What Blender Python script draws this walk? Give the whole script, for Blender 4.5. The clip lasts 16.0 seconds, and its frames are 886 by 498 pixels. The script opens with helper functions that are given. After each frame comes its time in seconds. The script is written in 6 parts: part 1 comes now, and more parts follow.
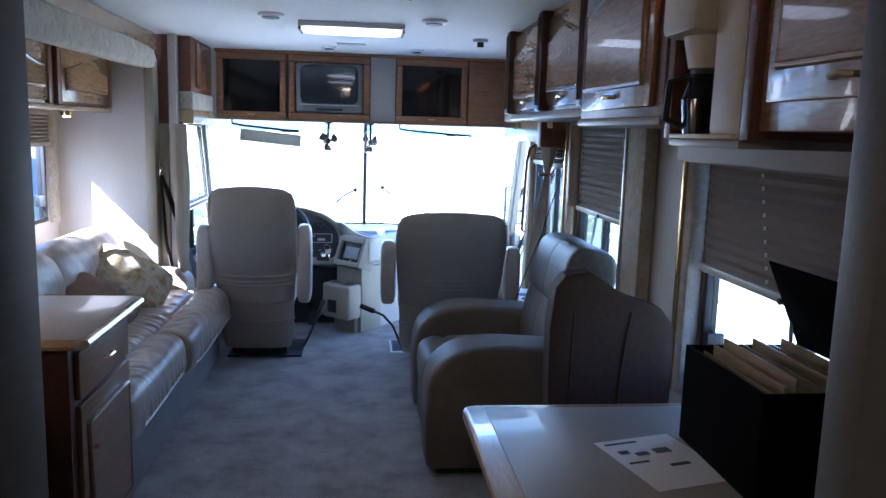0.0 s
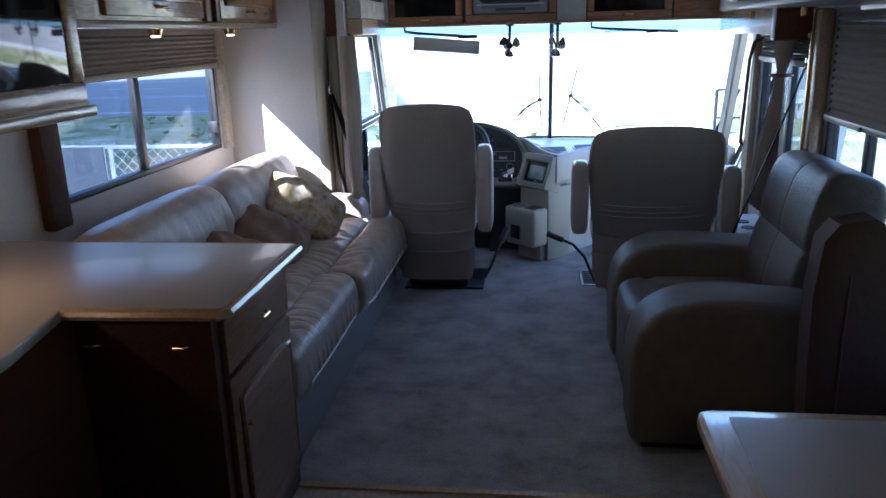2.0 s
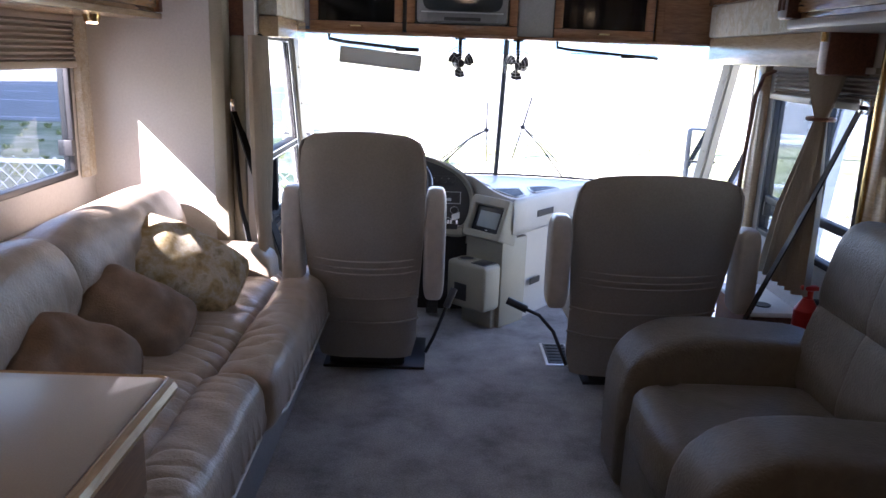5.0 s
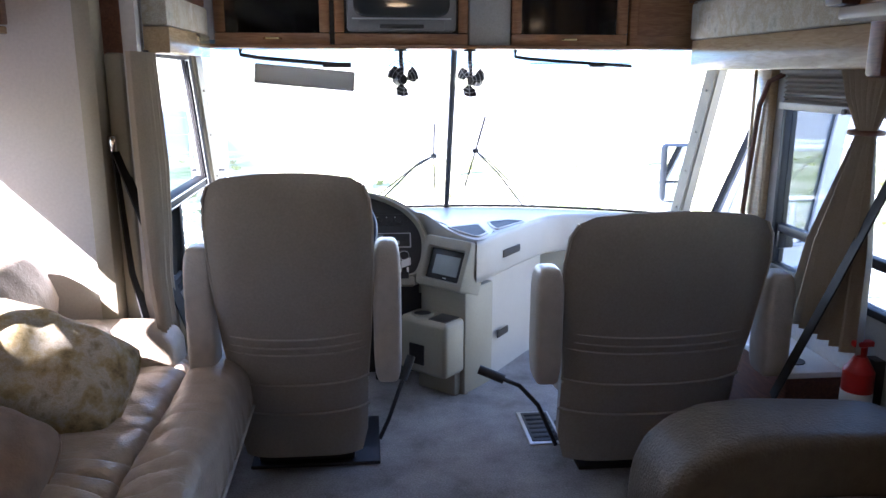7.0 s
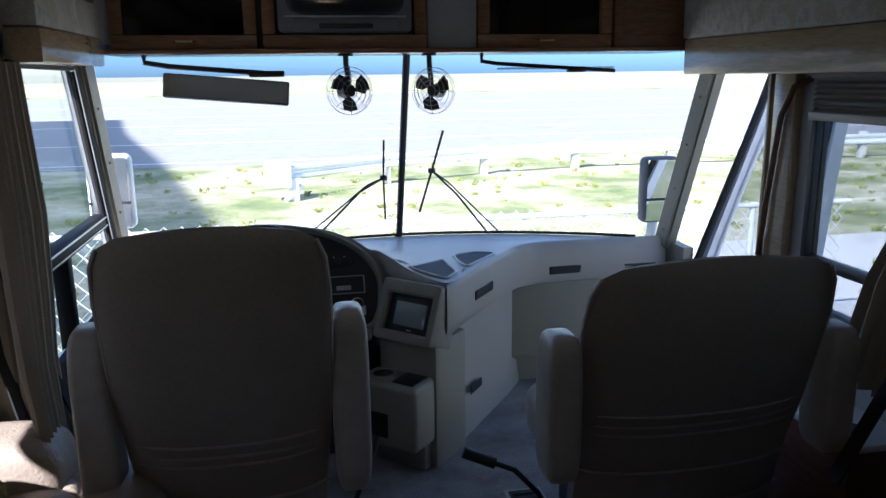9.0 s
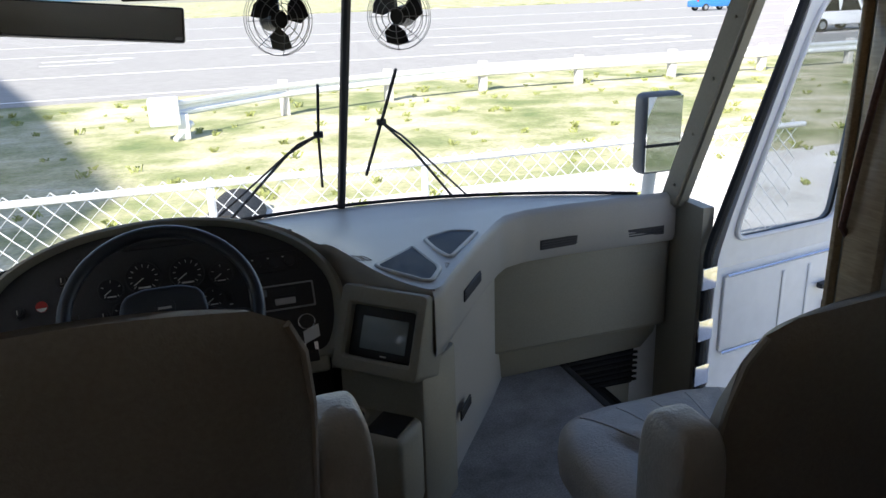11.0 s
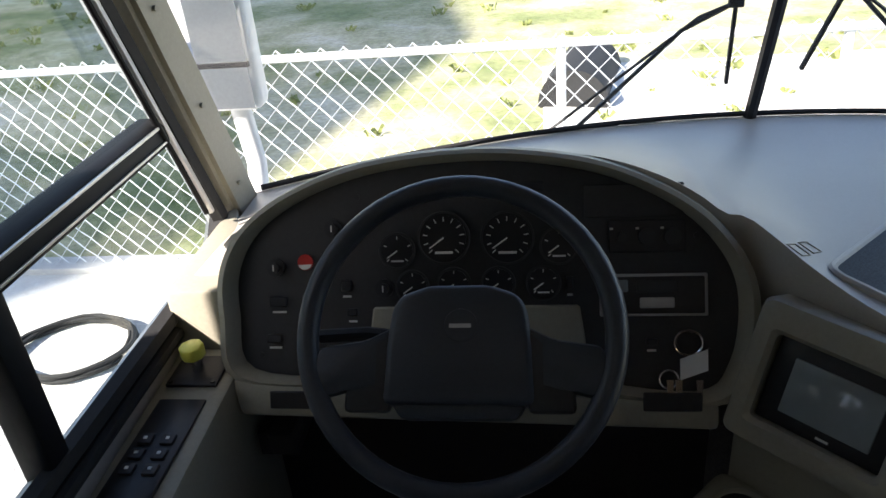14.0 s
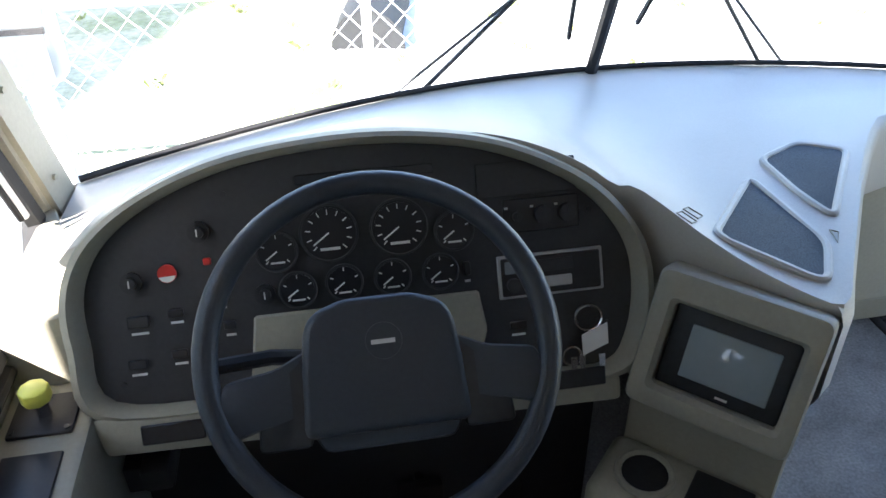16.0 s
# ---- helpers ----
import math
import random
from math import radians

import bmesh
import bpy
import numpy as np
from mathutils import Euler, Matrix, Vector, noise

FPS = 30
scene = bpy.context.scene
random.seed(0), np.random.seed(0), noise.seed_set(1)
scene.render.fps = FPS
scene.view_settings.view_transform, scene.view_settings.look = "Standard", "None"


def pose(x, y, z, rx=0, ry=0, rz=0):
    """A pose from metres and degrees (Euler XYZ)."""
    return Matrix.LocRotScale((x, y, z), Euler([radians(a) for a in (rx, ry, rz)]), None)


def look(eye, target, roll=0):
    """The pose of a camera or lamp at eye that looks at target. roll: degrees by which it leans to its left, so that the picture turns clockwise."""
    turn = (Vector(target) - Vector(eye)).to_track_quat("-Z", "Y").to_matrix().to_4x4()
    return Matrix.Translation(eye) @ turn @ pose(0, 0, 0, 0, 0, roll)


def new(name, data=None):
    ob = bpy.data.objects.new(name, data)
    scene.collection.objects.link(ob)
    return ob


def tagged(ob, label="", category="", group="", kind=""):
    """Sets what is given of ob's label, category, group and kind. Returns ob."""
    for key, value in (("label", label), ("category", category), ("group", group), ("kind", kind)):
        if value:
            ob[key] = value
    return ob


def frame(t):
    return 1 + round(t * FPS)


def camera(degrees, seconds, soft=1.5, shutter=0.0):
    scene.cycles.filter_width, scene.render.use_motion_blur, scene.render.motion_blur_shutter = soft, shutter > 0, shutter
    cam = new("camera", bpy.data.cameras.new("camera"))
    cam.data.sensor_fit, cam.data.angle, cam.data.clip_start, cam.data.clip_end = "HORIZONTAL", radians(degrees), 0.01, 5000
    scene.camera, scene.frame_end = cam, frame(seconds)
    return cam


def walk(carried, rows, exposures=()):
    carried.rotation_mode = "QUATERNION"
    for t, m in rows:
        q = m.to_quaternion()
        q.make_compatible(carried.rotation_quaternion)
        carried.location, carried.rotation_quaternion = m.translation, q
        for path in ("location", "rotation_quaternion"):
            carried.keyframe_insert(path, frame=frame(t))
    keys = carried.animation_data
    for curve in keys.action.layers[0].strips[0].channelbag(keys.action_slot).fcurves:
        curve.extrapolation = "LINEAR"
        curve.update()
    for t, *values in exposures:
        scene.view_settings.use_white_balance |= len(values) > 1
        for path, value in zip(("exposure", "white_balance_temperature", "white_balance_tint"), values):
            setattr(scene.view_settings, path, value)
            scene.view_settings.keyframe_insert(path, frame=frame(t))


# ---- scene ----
cam = camera(60.0, 16.0)
PATH = [
    (0, (-0.059, -0.66, 1.6), (0.163, 1.305, 1.297), 1.7),
    (0.5, (0.018, -0.387, 1.625), (0.061, 1.588, 1.313), 1.3),
    (1, (0.012, -0.251, 1.634), (-0.096, 1.736, 1.433), 2.6),
    (1.5, (-0.037, -0.196, 1.633), (-0.194, 1.789, 1.445), 3.4),
    (2, (-0.09, -0.044, 1.611), (-0.336, 1.864, 1.065), -1.6),
    (2.5, (-0.074, 0.134, 1.597), (-0.385, 2.052, 1.122), 1.9),
    (3, (-0.016, 0.391, 1.601), (-0.459, 2.286, 1.137), 2.2),
    (3.5, (-0.077, 0.605, 1.561), (-0.472, 2.512, 1.106), 2.1),
    (4, (-0.246, 0.748, 1.567), (-0.445, 2.683, 1.101), 2.9),
    (4.2, (-0.284, 0.786, 1.568), (-0.415, 2.725, 1.097), 3.0),
    (6.3, (-0.49, 1.584, 1.509), (-0.37, 3.514, 0.998), 0.8),
    (6.5, (-0.488, 1.657, 1.516), (-0.348, 3.589, 1.016), 0.8),
    (7, (-0.46, 1.821, 1.534), (-0.274, 3.761, 1.085), 0.1),
    (7.5, (-0.382, 2.008, 1.575), (-0.176, 3.948, 1.136), -0.2),
    (8, (-0.41, 2.203, 1.55), (-0.105, 4.134, 1.125), -0.1),
    (8.2, (-0.443, 2.269, 1.541), (-0.096, 4.192, 1.117), 0.1),
    (10.3, (-0.587, 3.105, 1.583), (-0.151, 4.979, 1.038), -2.4),
    (10.5, (-0.595, 3.249, 1.573), (-0.046, 5.084, 0.998), -1.7),
    (11, (-0.574, 3.419, 1.558), (0.03, 5.216, 0.92), -1.8),
    (11.5, (-0.566, 3.639, 1.54), (-0.376, 5.519, 0.885), -3.7),
    (12, (-0.524, 3.758, 1.515), (-0.681, 5.642, 0.863), -7.2),
    (12.5, (-0.557, 3.905, 1.461), (-0.602, 5.791, 0.798), -6.1),
    (13, (-0.52, 4.069, 1.528), (-0.5, 5.904, 0.732), -4.7),
    (13.5, (-0.576, 4.193, 1.482), (-0.631, 6.006, 0.641), -3.5),
    (14, (-0.541, 4.381, 1.475), (-0.81, 6.114, 0.514), -5.5),
    (14.5, (-0.587, 4.428, 1.484), (-0.87, 6.082, 0.396), -7.0),
    (15, (-0.683, 4.465, 1.48), (-0.738, 6.119, 0.356), -3.4),
    (15.5, (-0.711, 4.511, 1.483), (-0.588, 6.177, 0.384), -2.2),
    (16, (-0.709, 4.527, 1.504), (-0.45, 6.161, 0.38), -1.1),
]

# ---------- exposure of the clip's camera ----------
EXPOSURES = [(0.0, 4.17, 4870, 21), (1.0, 4.02, 4870, 20), (1.5, 4.01, 4920, 21), (2.0, 3.32, 5060, 22), (3.5, 3.52, 5660, 27), (4.2, 3.57, 5910, 32), (6.5, 3.87, 5860, 27), (7.0, 3.82, 5760, 27), (7.5, 3.37, 5610, 25), (8.2, 2.35, 5510, 19),
             (10.3, 1.55, 5800, 26), (11.0, 1.50, 6300, 19), (12.0, 1.45, 6500, 15), (12.5, 1.60, 6400, 15), (13.5, 1.70, 6400, 15), (14.5, 2.15, 6650, 21), (15.0, 2.65, 6250, 19), (15.5, 3.10, 6200, 17), (16.0, 3.25, 6100, 17)]
walk(cam, [(t, look(eye, target, roll)) for t, eye, target, roll in PATH], EXPOSURES)

# ---------- world and sun ----------
SUN_DIR = Vector((1.0, 0.89, -1.02)).normalized()
world = bpy.data.worlds.new("world")
scene.world = world
world.use_nodes = True
wn = world.node_tree
sky = wn.nodes.new("ShaderNodeTexSky")
sky.sky_type = "NISHITA"
sky.sun_disc = False
sky.sun_elevation = math.asin(-SUN_DIR.z)
sky.sun_rotation = math.atan2(-SUN_DIR.x, -SUN_DIR.y)
wn.links.new(sky.outputs[0], wn.nodes["Background"].inputs[0])
wn.nodes["Background"].inputs[1].default_value = 0.11
sun_data = bpy.data.lights.new("sun", "SUN")
sun_data.energy = 5.0
sun_data.angle = radians(0.6)
sun_data.color = (1.0, 0.94, 0.84)
sun = new("sun", sun_data)
sun.matrix_world = look((-20, -20, 25), Vector((-20, -20, 25)) + SUN_DIR)


# ---------- materials ----------
def mat(name, color, rough=0.6, metal=0.0, scale=60.0, vary=0.12, bump=0.0, bscale=None, coat=0.0, stains=0.0, sheen=0.0):
    m = bpy.data.materials.new(name)
    m.use_nodes = True
    nt = m.node_tree
    b = nt.nodes["Principled BSDF"]
    b.inputs["Roughness"].default_value = rough
    b.inputs["Metallic"].default_value = metal
    b.inputs["Coat Weight"].default_value = coat
    b.inputs["Sheen Weight"].default_value = sheen
    tc = nt.nodes.new("ShaderNodeTexCoord")
    n1 = nt.nodes.new("ShaderNodeTexNoise")
    n1.inputs["Scale"].default_value = scale
    n1.inputs["Detail"].default_value = 6
    nt.links.new(tc.outputs["Object"], n1.inputs["Vector"])
    n2 = nt.nodes.new("ShaderNodeTexNoise")
    n2.inputs["Scale"].default_value = 3.5
    n2.inputs["Detail"].default_value = 4
    nt.links.new(tc.outputs["Object"], n2.inputs["Vector"])
    r = nt.nodes.new("ShaderNodeMapRange")
    r.inputs[1].default_value, r.inputs[2].default_value = 0.3, 0.7
    r.inputs[3].default_value, r.inputs[4].default_value = 1 - vary, 1 + vary
    nt.links.new(n1.outputs[0], r.inputs[0])
    r2 = nt.nodes.new("ShaderNodeMapRange")
    r2.inputs[1].default_value, r2.inputs[2].default_value = 0.3, 0.7
    r2.inputs[3].default_value, r2.inputs[4].default_value = 1 - vary * 0.6 - stains, 1 + vary * 0.6
    nt.links.new(n2.outputs[0], r2.inputs[0])
    mu = nt.nodes.new("ShaderNodeMath")
    mu.operation = "MULTIPLY"
    nt.links.new(r.outputs[0], mu.inputs[0])
    nt.links.new(r2.outputs[0], mu.inputs[1])
    sc = nt.nodes.new("ShaderNodeVectorMath")
    sc.operation = "SCALE"
    sc.inputs[0].default_value = color
    nt.links.new(mu.outputs[0], sc.inputs["Scale"])
    nt.links.new(sc.outputs[0], b.inputs["Base Color"])
    if bump:
        n3 = nt.nodes.new("ShaderNodeTexNoise")
        n3.inputs["Scale"].default_value = bscale or scale
        n3.inputs["Detail"].default_value = 5
        nt.links.new(tc.outputs["Object"], n3.inputs["Vector"])
        bp = nt.nodes.new("ShaderNodeBump")
        bp.inputs["Strength"].default_value = bump
        bp.inputs["Distance"].default_value = 0.01
        nt.links.new(n3.outputs[0], bp.inputs["Height"])
        nt.links.new(bp.outputs[0], b.inputs["Normal"])
    return m


def wood(name, c1, c2, rough=0.27, axis=(14, 1.6, 14), coat=0.45):
    m = bpy.data.materials.new(name)
    m.use_nodes = True
    nt = m.node_tree
    b = nt.nodes["Principled BSDF"]
    b.inputs["Roughness"].default_value = rough
    b.inputs["Coat Weight"].default_value = coat
    tc = nt.nodes.new("ShaderNodeTexCoord")
    mp = nt.nodes.new("ShaderNodeMapping")
    mp.inputs["Scale"].default_value = axis
    nt.links.new(tc.outputs["Object"], mp.inputs["Vector"])
    n = nt.nodes.new("ShaderNodeTexNoise")
    n.inputs["Scale"].default_value = 6
    n.inputs["Detail"].default_value = 8
    n.inputs["Distortion"].default_value = 1.2
    nt.links.new(mp.outputs[0], n.inputs["Vector"])
    ramp = nt.nodes.new("ShaderNodeValToRGB")
    ramp.color_ramp.elements[0].position, ramp.color_ramp.elements[1].position = 0.3, 0.7
    ramp.color_ramp.elements[0].color, ramp.color_ramp.elements[1].color = (*c1, 1), (*c2, 1)
    nt.links.new(n.outputs[0], ramp.inputs[0])
    nt.links.new(ramp.outputs[0], b.inputs["Base Color"])
    bp = nt.nodes.new("ShaderNodeBump")
    bp.inputs["Strength"].default_value = 0.12
    nt.links.new(n.outputs[0], bp.inputs["Height"])
    nt.links.new(bp.outputs[0], b.inputs["Normal"])
    return m


def patches(name, colors, scale, rough=0.85, bump=0.3):
    """A fabric or ground of several blended colours."""
    m = bpy.data.materials.new(name)
    m.use_nodes = True
    nt = m.node_tree
    b = nt.nodes["Principled BSDF"]
    b.inputs["Roughness"].default_value = rough
    tc = nt.nodes.new("ShaderNodeTexCoord")
    n = nt.nodes.new("ShaderNodeTexNoise")
    n.inputs["Scale"].default_value = scale
    n.inputs["Detail"].default_value = 9
    n.inputs["Roughness"].default_value = 0.65
    nt.links.new(tc.outputs["Object"], n.inputs["Vector"])
    ramp = nt.nodes.new("ShaderNodeValToRGB")
    el = ramp.color_ramp.elements
    for i, c in enumerate(colors):
        p = 0.3 + 0.4 * i / (len(colors) - 1)
        e = el[i] if i < 2 else el.new(p)
        e.position = p
        e.color = (*c, 1)
    nt.links.new(n.outputs[0], ramp.inputs[0])
    f = nt.nodes.new("ShaderNodeTexNoise")
    f.inputs["Scale"].default_value = scale * 30
    nt.links.new(tc.outputs["Object"], f.inputs["Vector"])
    mx = nt.nodes.new("ShaderNodeMix")
    mx.data_type, mx.blend_type = "RGBA", "OVERLAY"
    mx.inputs[0].default_value = 0.5
    nt.links.new(ramp.outputs[0], mx.inputs[6])
    nt.links.new(f.outputs[0], mx.inputs[7])
    nt.links.new(mx.outputs[2], b.inputs["Base Color"])
    bp = nt.nodes.new("ShaderNodeBump")
    bp.inputs["Strength"].default_value = bump
    nt.links.new(f.outputs[0], bp.inputs["Height"])
    nt.links.new(bp.outputs[0], b.inputs["Normal"])
    return m


def glass(name, tint=(0.92, 0.96, 0.95), gloss=0.06):
    m = bpy.data.materials.new(name)
    m.use_nodes = True
    nt = m.node_tree
    tr = nt.nodes.new("ShaderNodeBsdfTransparent")
    tr.inputs[0].default_value = (*tint, 1)
    gl = nt.nodes.new("ShaderNodeBsdfGlossy")
    gl.inputs["Roughness"].default_value = 0.01
    mx = nt.nodes.new("ShaderNodeMixShader")
    mx.inputs[0].default_value = gloss
    nt.links.new(tr.outputs[0], mx.inputs[1])
    nt.links.new(gl.outputs[0], mx.inputs[2])
    nt.links.new(mx.outputs[0], nt.nodes["Material Output"].inputs[0])
    return m


def glow(name, color, strength):
    m = bpy.data.materials.new(name)
    m.use_nodes = True
    b = m.node_tree.nodes["Principled BSDF"]
    b.inputs["Base Color"].default_value = (*color, 1)
    b.inputs["Emission Color"].default_value = (*color, 1)
    b.inputs["Emission Strength"].default_value = strength
    return m


M_CEIL = mat("ceiling_vinyl", (0.66, 0.68, 0.67), 0.7, scale=150, vary=0.03, bump=0.08)
M_WALL = mat("wall_vinyl", (0.46, 0.445, 0.42), 0.6, scale=90, vary=0.05, bump=0.05)
M_CARPET = patches("carpet", [(0.17, 0.162, 0.158), (0.29, 0.28, 0.272), (0.38, 0.367, 0.355)], 4.5, 0.95, 0.6)
M_TILE = patches("vinyl_floor", [(0.36, 0.31, 0.25), (0.44, 0.39, 0.32)], 3, 0.4, 0.1)
M_OAK = wood("honey_oak", (0.24, 0.13, 0.05), (0.40, 0.24, 0.11))
M_OAKL = wood("light_oak", (0.36, 0.25, 0.14), (0.50, 0.37, 0.22))
M_CHERRY = wood("dark_cherry", (0.10, 0.035, 0.018), (0.19, 0.075, 0.038), 0.42, coat=0.1)
# cherry darkened for the dim base cabinet; also the right upper stiles
M_CHERRYD = wood("darkened_cherry", (0.045, 0.016, 0.009), (0.085, 0.034, 0.018), 0.4, coat=0.15)
M_BROWNOAK = wood("brown_oak", (0.12, 0.06, 0.028), (0.21, 0.115, 0.055), 0.35, coat=0.3)
M_DARKW = wood("near_black_wood", (0.012, 0.007, 0.005), (0.026, 0.014, 0.010), 0.6, coat=0.0)
M_PARTN = mat("grey_partition_vinyl", (0.10, 0.097, 0.094), 0.5, scale=60, vary=0.08, bump=0.08)
M_REDOAK = wood("red_oak", (0.17, 0.078, 0.036), (0.27, 0.135, 0.065), axis=(1.6, 14, 14))
M_LEATHER = mat("taupe_leather", (0.37, 0.31, 0.245), 0.30, scale=25, vary=0.09, bump=0.3, bscale=110)
# recliner leather, darkened so that its shade sits in the colour
M_LEATHD = mat("shaded_leather", (0.135, 0.118, 0.092), 0.42, scale=25, vary=0.1, bump=0.35, bscale=120)
M_SEATFAB = mat("seat_cover_cloth", (0.30, 0.275, 0.24), 0.60, scale=120, vary=0.08, bump=0.18, bscale=260)
M_SEATLEA = mat("seat_leather", (0.42, 0.39, 0.345), 0.30, scale=30, vary=0.07, bump=0.25, bscale=140)
M_BROWNFAB = mat("brown_chair_leather", (0.058, 0.033, 0.023), 0.65, scale=40, vary=0.12, bump=0.2)
M_BROWNFAB.node_tree.nodes["Principled BSDF"].inputs["Specular IOR Level"].default_value = 0.2
M_SKIRT = mat("sofa_skirt_cloth", (0.30, 0.29, 0.275), 0.9, scale=140, vary=0.08, bump=0.3)
M_DASH = mat("dash_vinyl", (0.45, 0.43, 0.385), 0.4, scale=200, vary=0.04, bump=0.15, bscale=500, stains=0.05)
M_DASHB = mat("beige_plastic", (0.31, 0.29, 0.225), 0.5, scale=120, vary=0.05, bump=0.08, bscale=400)
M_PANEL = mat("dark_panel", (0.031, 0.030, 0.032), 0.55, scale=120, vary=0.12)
M_BLACK = mat("black_plastic", (0.018, 0.018, 0.02), 0.42, scale=90, vary=0.2)
M_SASH = mat("black_sash", (0.006, 0.006, 0.007), 0.6, scale=60, vary=0.2)
M_SASH.node_tree.nodes["Principled BSDF"].inputs["Specular IOR Level"].default_value = 0.18
M_BOXBLK = mat("black_fibreboard", (0.004, 0.004, 0.0045), 0.95, scale=80, vary=0.2)
M_BOXBLK.node_tree.nodes["Principled BSDF"].inputs["Specular IOR Level"].default_value = 0.06
M_RUBBER = mat("black_rubber", (0.014, 0.014, 0.014), 0.8, scale=90, vary=0.2)
M_WHEEL = mat("wheel_vinyl", (0.026, 0.031, 0.040), 0.36, scale=150, vary=0.1, bump=0.12, bscale=500)
M_CHROME = mat("chrome", (0.75, 0.75, 0.76), 0.15, 1.0, vary=0.03)
M_BRASS = mat("brass", (0.75, 0.53, 0.24), 0.25, 1.0, vary=0.05)
M_ALU = mat("aluminium", (0.62, 0.62, 0.62), 0.4, 1.0, vary=0.06)
M_WHITE = mat("white_paint", (0.78, 0.78, 0.77), 0.4, scale=20, vary=0.03)
M_GAUGE = mat("gauge_face", (0.012, 0.012, 0.014), 0.35, vary=0.1)
M_MARK = mat("pale_marking", (0.7, 0.7, 0.66), 0.6, vary=0.04)
M_RED = mat("red_paint", (0.45, 0.025, 0.02), 0.35, scale=30, vary=0.08)
M_YELLOW = mat("yellow_plastic", (0.72, 0.68, 0.10), 0.4, vary=0.05)
M_LAMIN = mat("cream_laminate", (0.35, 0.31, 0.255), 0.42, scale=300, vary=0.06, coat=0.1, stains=0.05)
M_PAPER = mat("paper", (0.80, 0.80, 0.78), 0.8, vary=0.02)
M_BEIGEP = mat("beige_appliance", (0.62, 0.55, 0.44), 0.4, vary=0.04)
M_CURTAIN = mat("tan_curtain", (0.34, 0.29, 0.225), 0.9, scale=200, vary=0.08, bump=0.2)
M_SHADE = mat("pleated_shade", (0.27, 0.235, 0.21), 0.9, scale=160, vary=0.06)
M_VAL = patches("patterned_fabric", [(0.28, 0.27, 0.23), (0.46, 0.44, 0.38), (0.38, 0.33, 0.24), (0.55, 0.53, 0.48)], 9, 0.85, 0.2)
M_BROWNPIL = mat("brown_suede", (0.205, 0.14, 0.092), 0.75, scale=22, vary=0.14, bump=0.25, bscale=160)
M_PILLOW = patches("pillow_fabric", [(0.12, 0.095, 0.05), (0.38, 0.30, 0.15), (0.50, 0.46, 0.37), (0.24, 0.205, 0.115)], 13, 0.8, 0.2)
M_CRT = mat("tube_glass", (0.03, 0.035, 0.038), 0.08, vary=0.02, coat=0.5)
M_MONI = mat("monitor_glass", (0.24, 0.28, 0.29), 0.14, vary=0.02, coat=0.5)
M_BLKGL = mat("black_glass", (0.008, 0.008, 0.009), 0.06, vary=0.02)
M_TVGREY = mat("television_grey", (0.15, 0.15, 0.155), 0.4, scale=60, vary=0.05)
M_SILVER = mat("silver_plastic", (0.45, 0.46, 0.47), 0.3, 0.4, vary=0.04)
M_GRILL = mat("speaker_cloth", (0.07, 0.085, 0.10), 0.85, scale=350, vary=0.35, bump=0.4, bscale=700)
M_RUST = mat("rust_folder", (0.30, 0.12, 0.07), 0.8, vary=0.06)
M_MIRROR = mat("mirror", (0.85, 0.87, 0.87), 0.02, 1.0, vary=0.0)
M_GLASS = glass("clear_glass")
M_TINT = glass("tinted_glass", (0.55, 0.59, 0.62), 0.045)
M_BAND = glass("blue_tint_band", (0.25, 0.45, 0.75), 0.05)
M_FLUO = glow("fluorescent_diffuser", (1.0, 0.98, 0.92), 0.2)
M_BULB = glow("warm_bulb", (1.0, 0.75, 0.42), 1.5)
M_ORANGE = glow("orange_bulb", (1.0, 0.28, 0.06), 0.5)
M_GRASS = patches("grass_ground", [(0.11, 0.15, 0.045), (0.22, 0.24, 0.10), (0.43, 0.40, 0.25), (0.58, 0.55, 0.43)], 0.55, 0.95, 0.5)
M_ASPH = patches("asphalt", [(0.23, 0.225, 0.21), (0.30, 0.295, 0.275)], 2.2, 0.85, 0.2)
M_GRAVEL = patches("pale_gravel", [(0.10, 0.10, 0.10), (0.42, 0.41, 0.39), (0.55, 0.54, 0.52), (0.70, 0.69, 0.66)], 26, 0.95, 0.9)
M_CONC = mat("concrete", (0.50, 0.49, 0.47), 0.85, scale=40, vary=0.1, bump=0.2)
M_CONC2 = patches("sandy_concrete", [(0.48, 0.45, 0.40), (0.62, 0.60, 0.55), (0.70, 0.68, 0.64)], 1.2, 0.9, 0.3)
M_GALV = mat("galvanised_steel", (0.72, 0.74, 0.75), 0.45, 0.3, scale=40, vary=0.1)
M_WEED = mat("weed_leaf", (0.25, 0.28, 0.09), 0.8, scale=20, vary=0.3)
M_LEAF = mat("tree_leaf", (0.05, 0.075, 0.025), 0.7, scale=8, vary=0.35)
M_BARK = mat("bark", (0.13, 0.10, 0.075), 0.9, scale=20, vary=0.25, bump=0.5)
M_BLUECAR = mat("blue_car_paint", (0.03, 0.18, 0.45), 0.25, 0.2, vary=0.02, coat=0.6)
M_SLATE = mat("grey_tank_paint", (0.16, 0.17, 0.18), 0.6, scale=10, vary=0.1)


# ---------- mesh helpers ----------
def link(name, bm, material, smooth=False):
    me = bpy.data.meshes.new(name)
    bmesh.ops.recalc_face_normals(bm, faces=bm.faces)
    bm.to_mesh(me)
    bm.free()
    me.materials.append(material)
    if smooth:
        for p in me.polygons:
            p.use_smooth = True
        me.set_sharp_from_angle(angle=radians(38))
    return new(name, me)


def thing(name, base, label, category, group=""):
    e = new(name)
    e.empty_display_size = 0.05
    e.location = base
    return tagged(e, label, category, group)


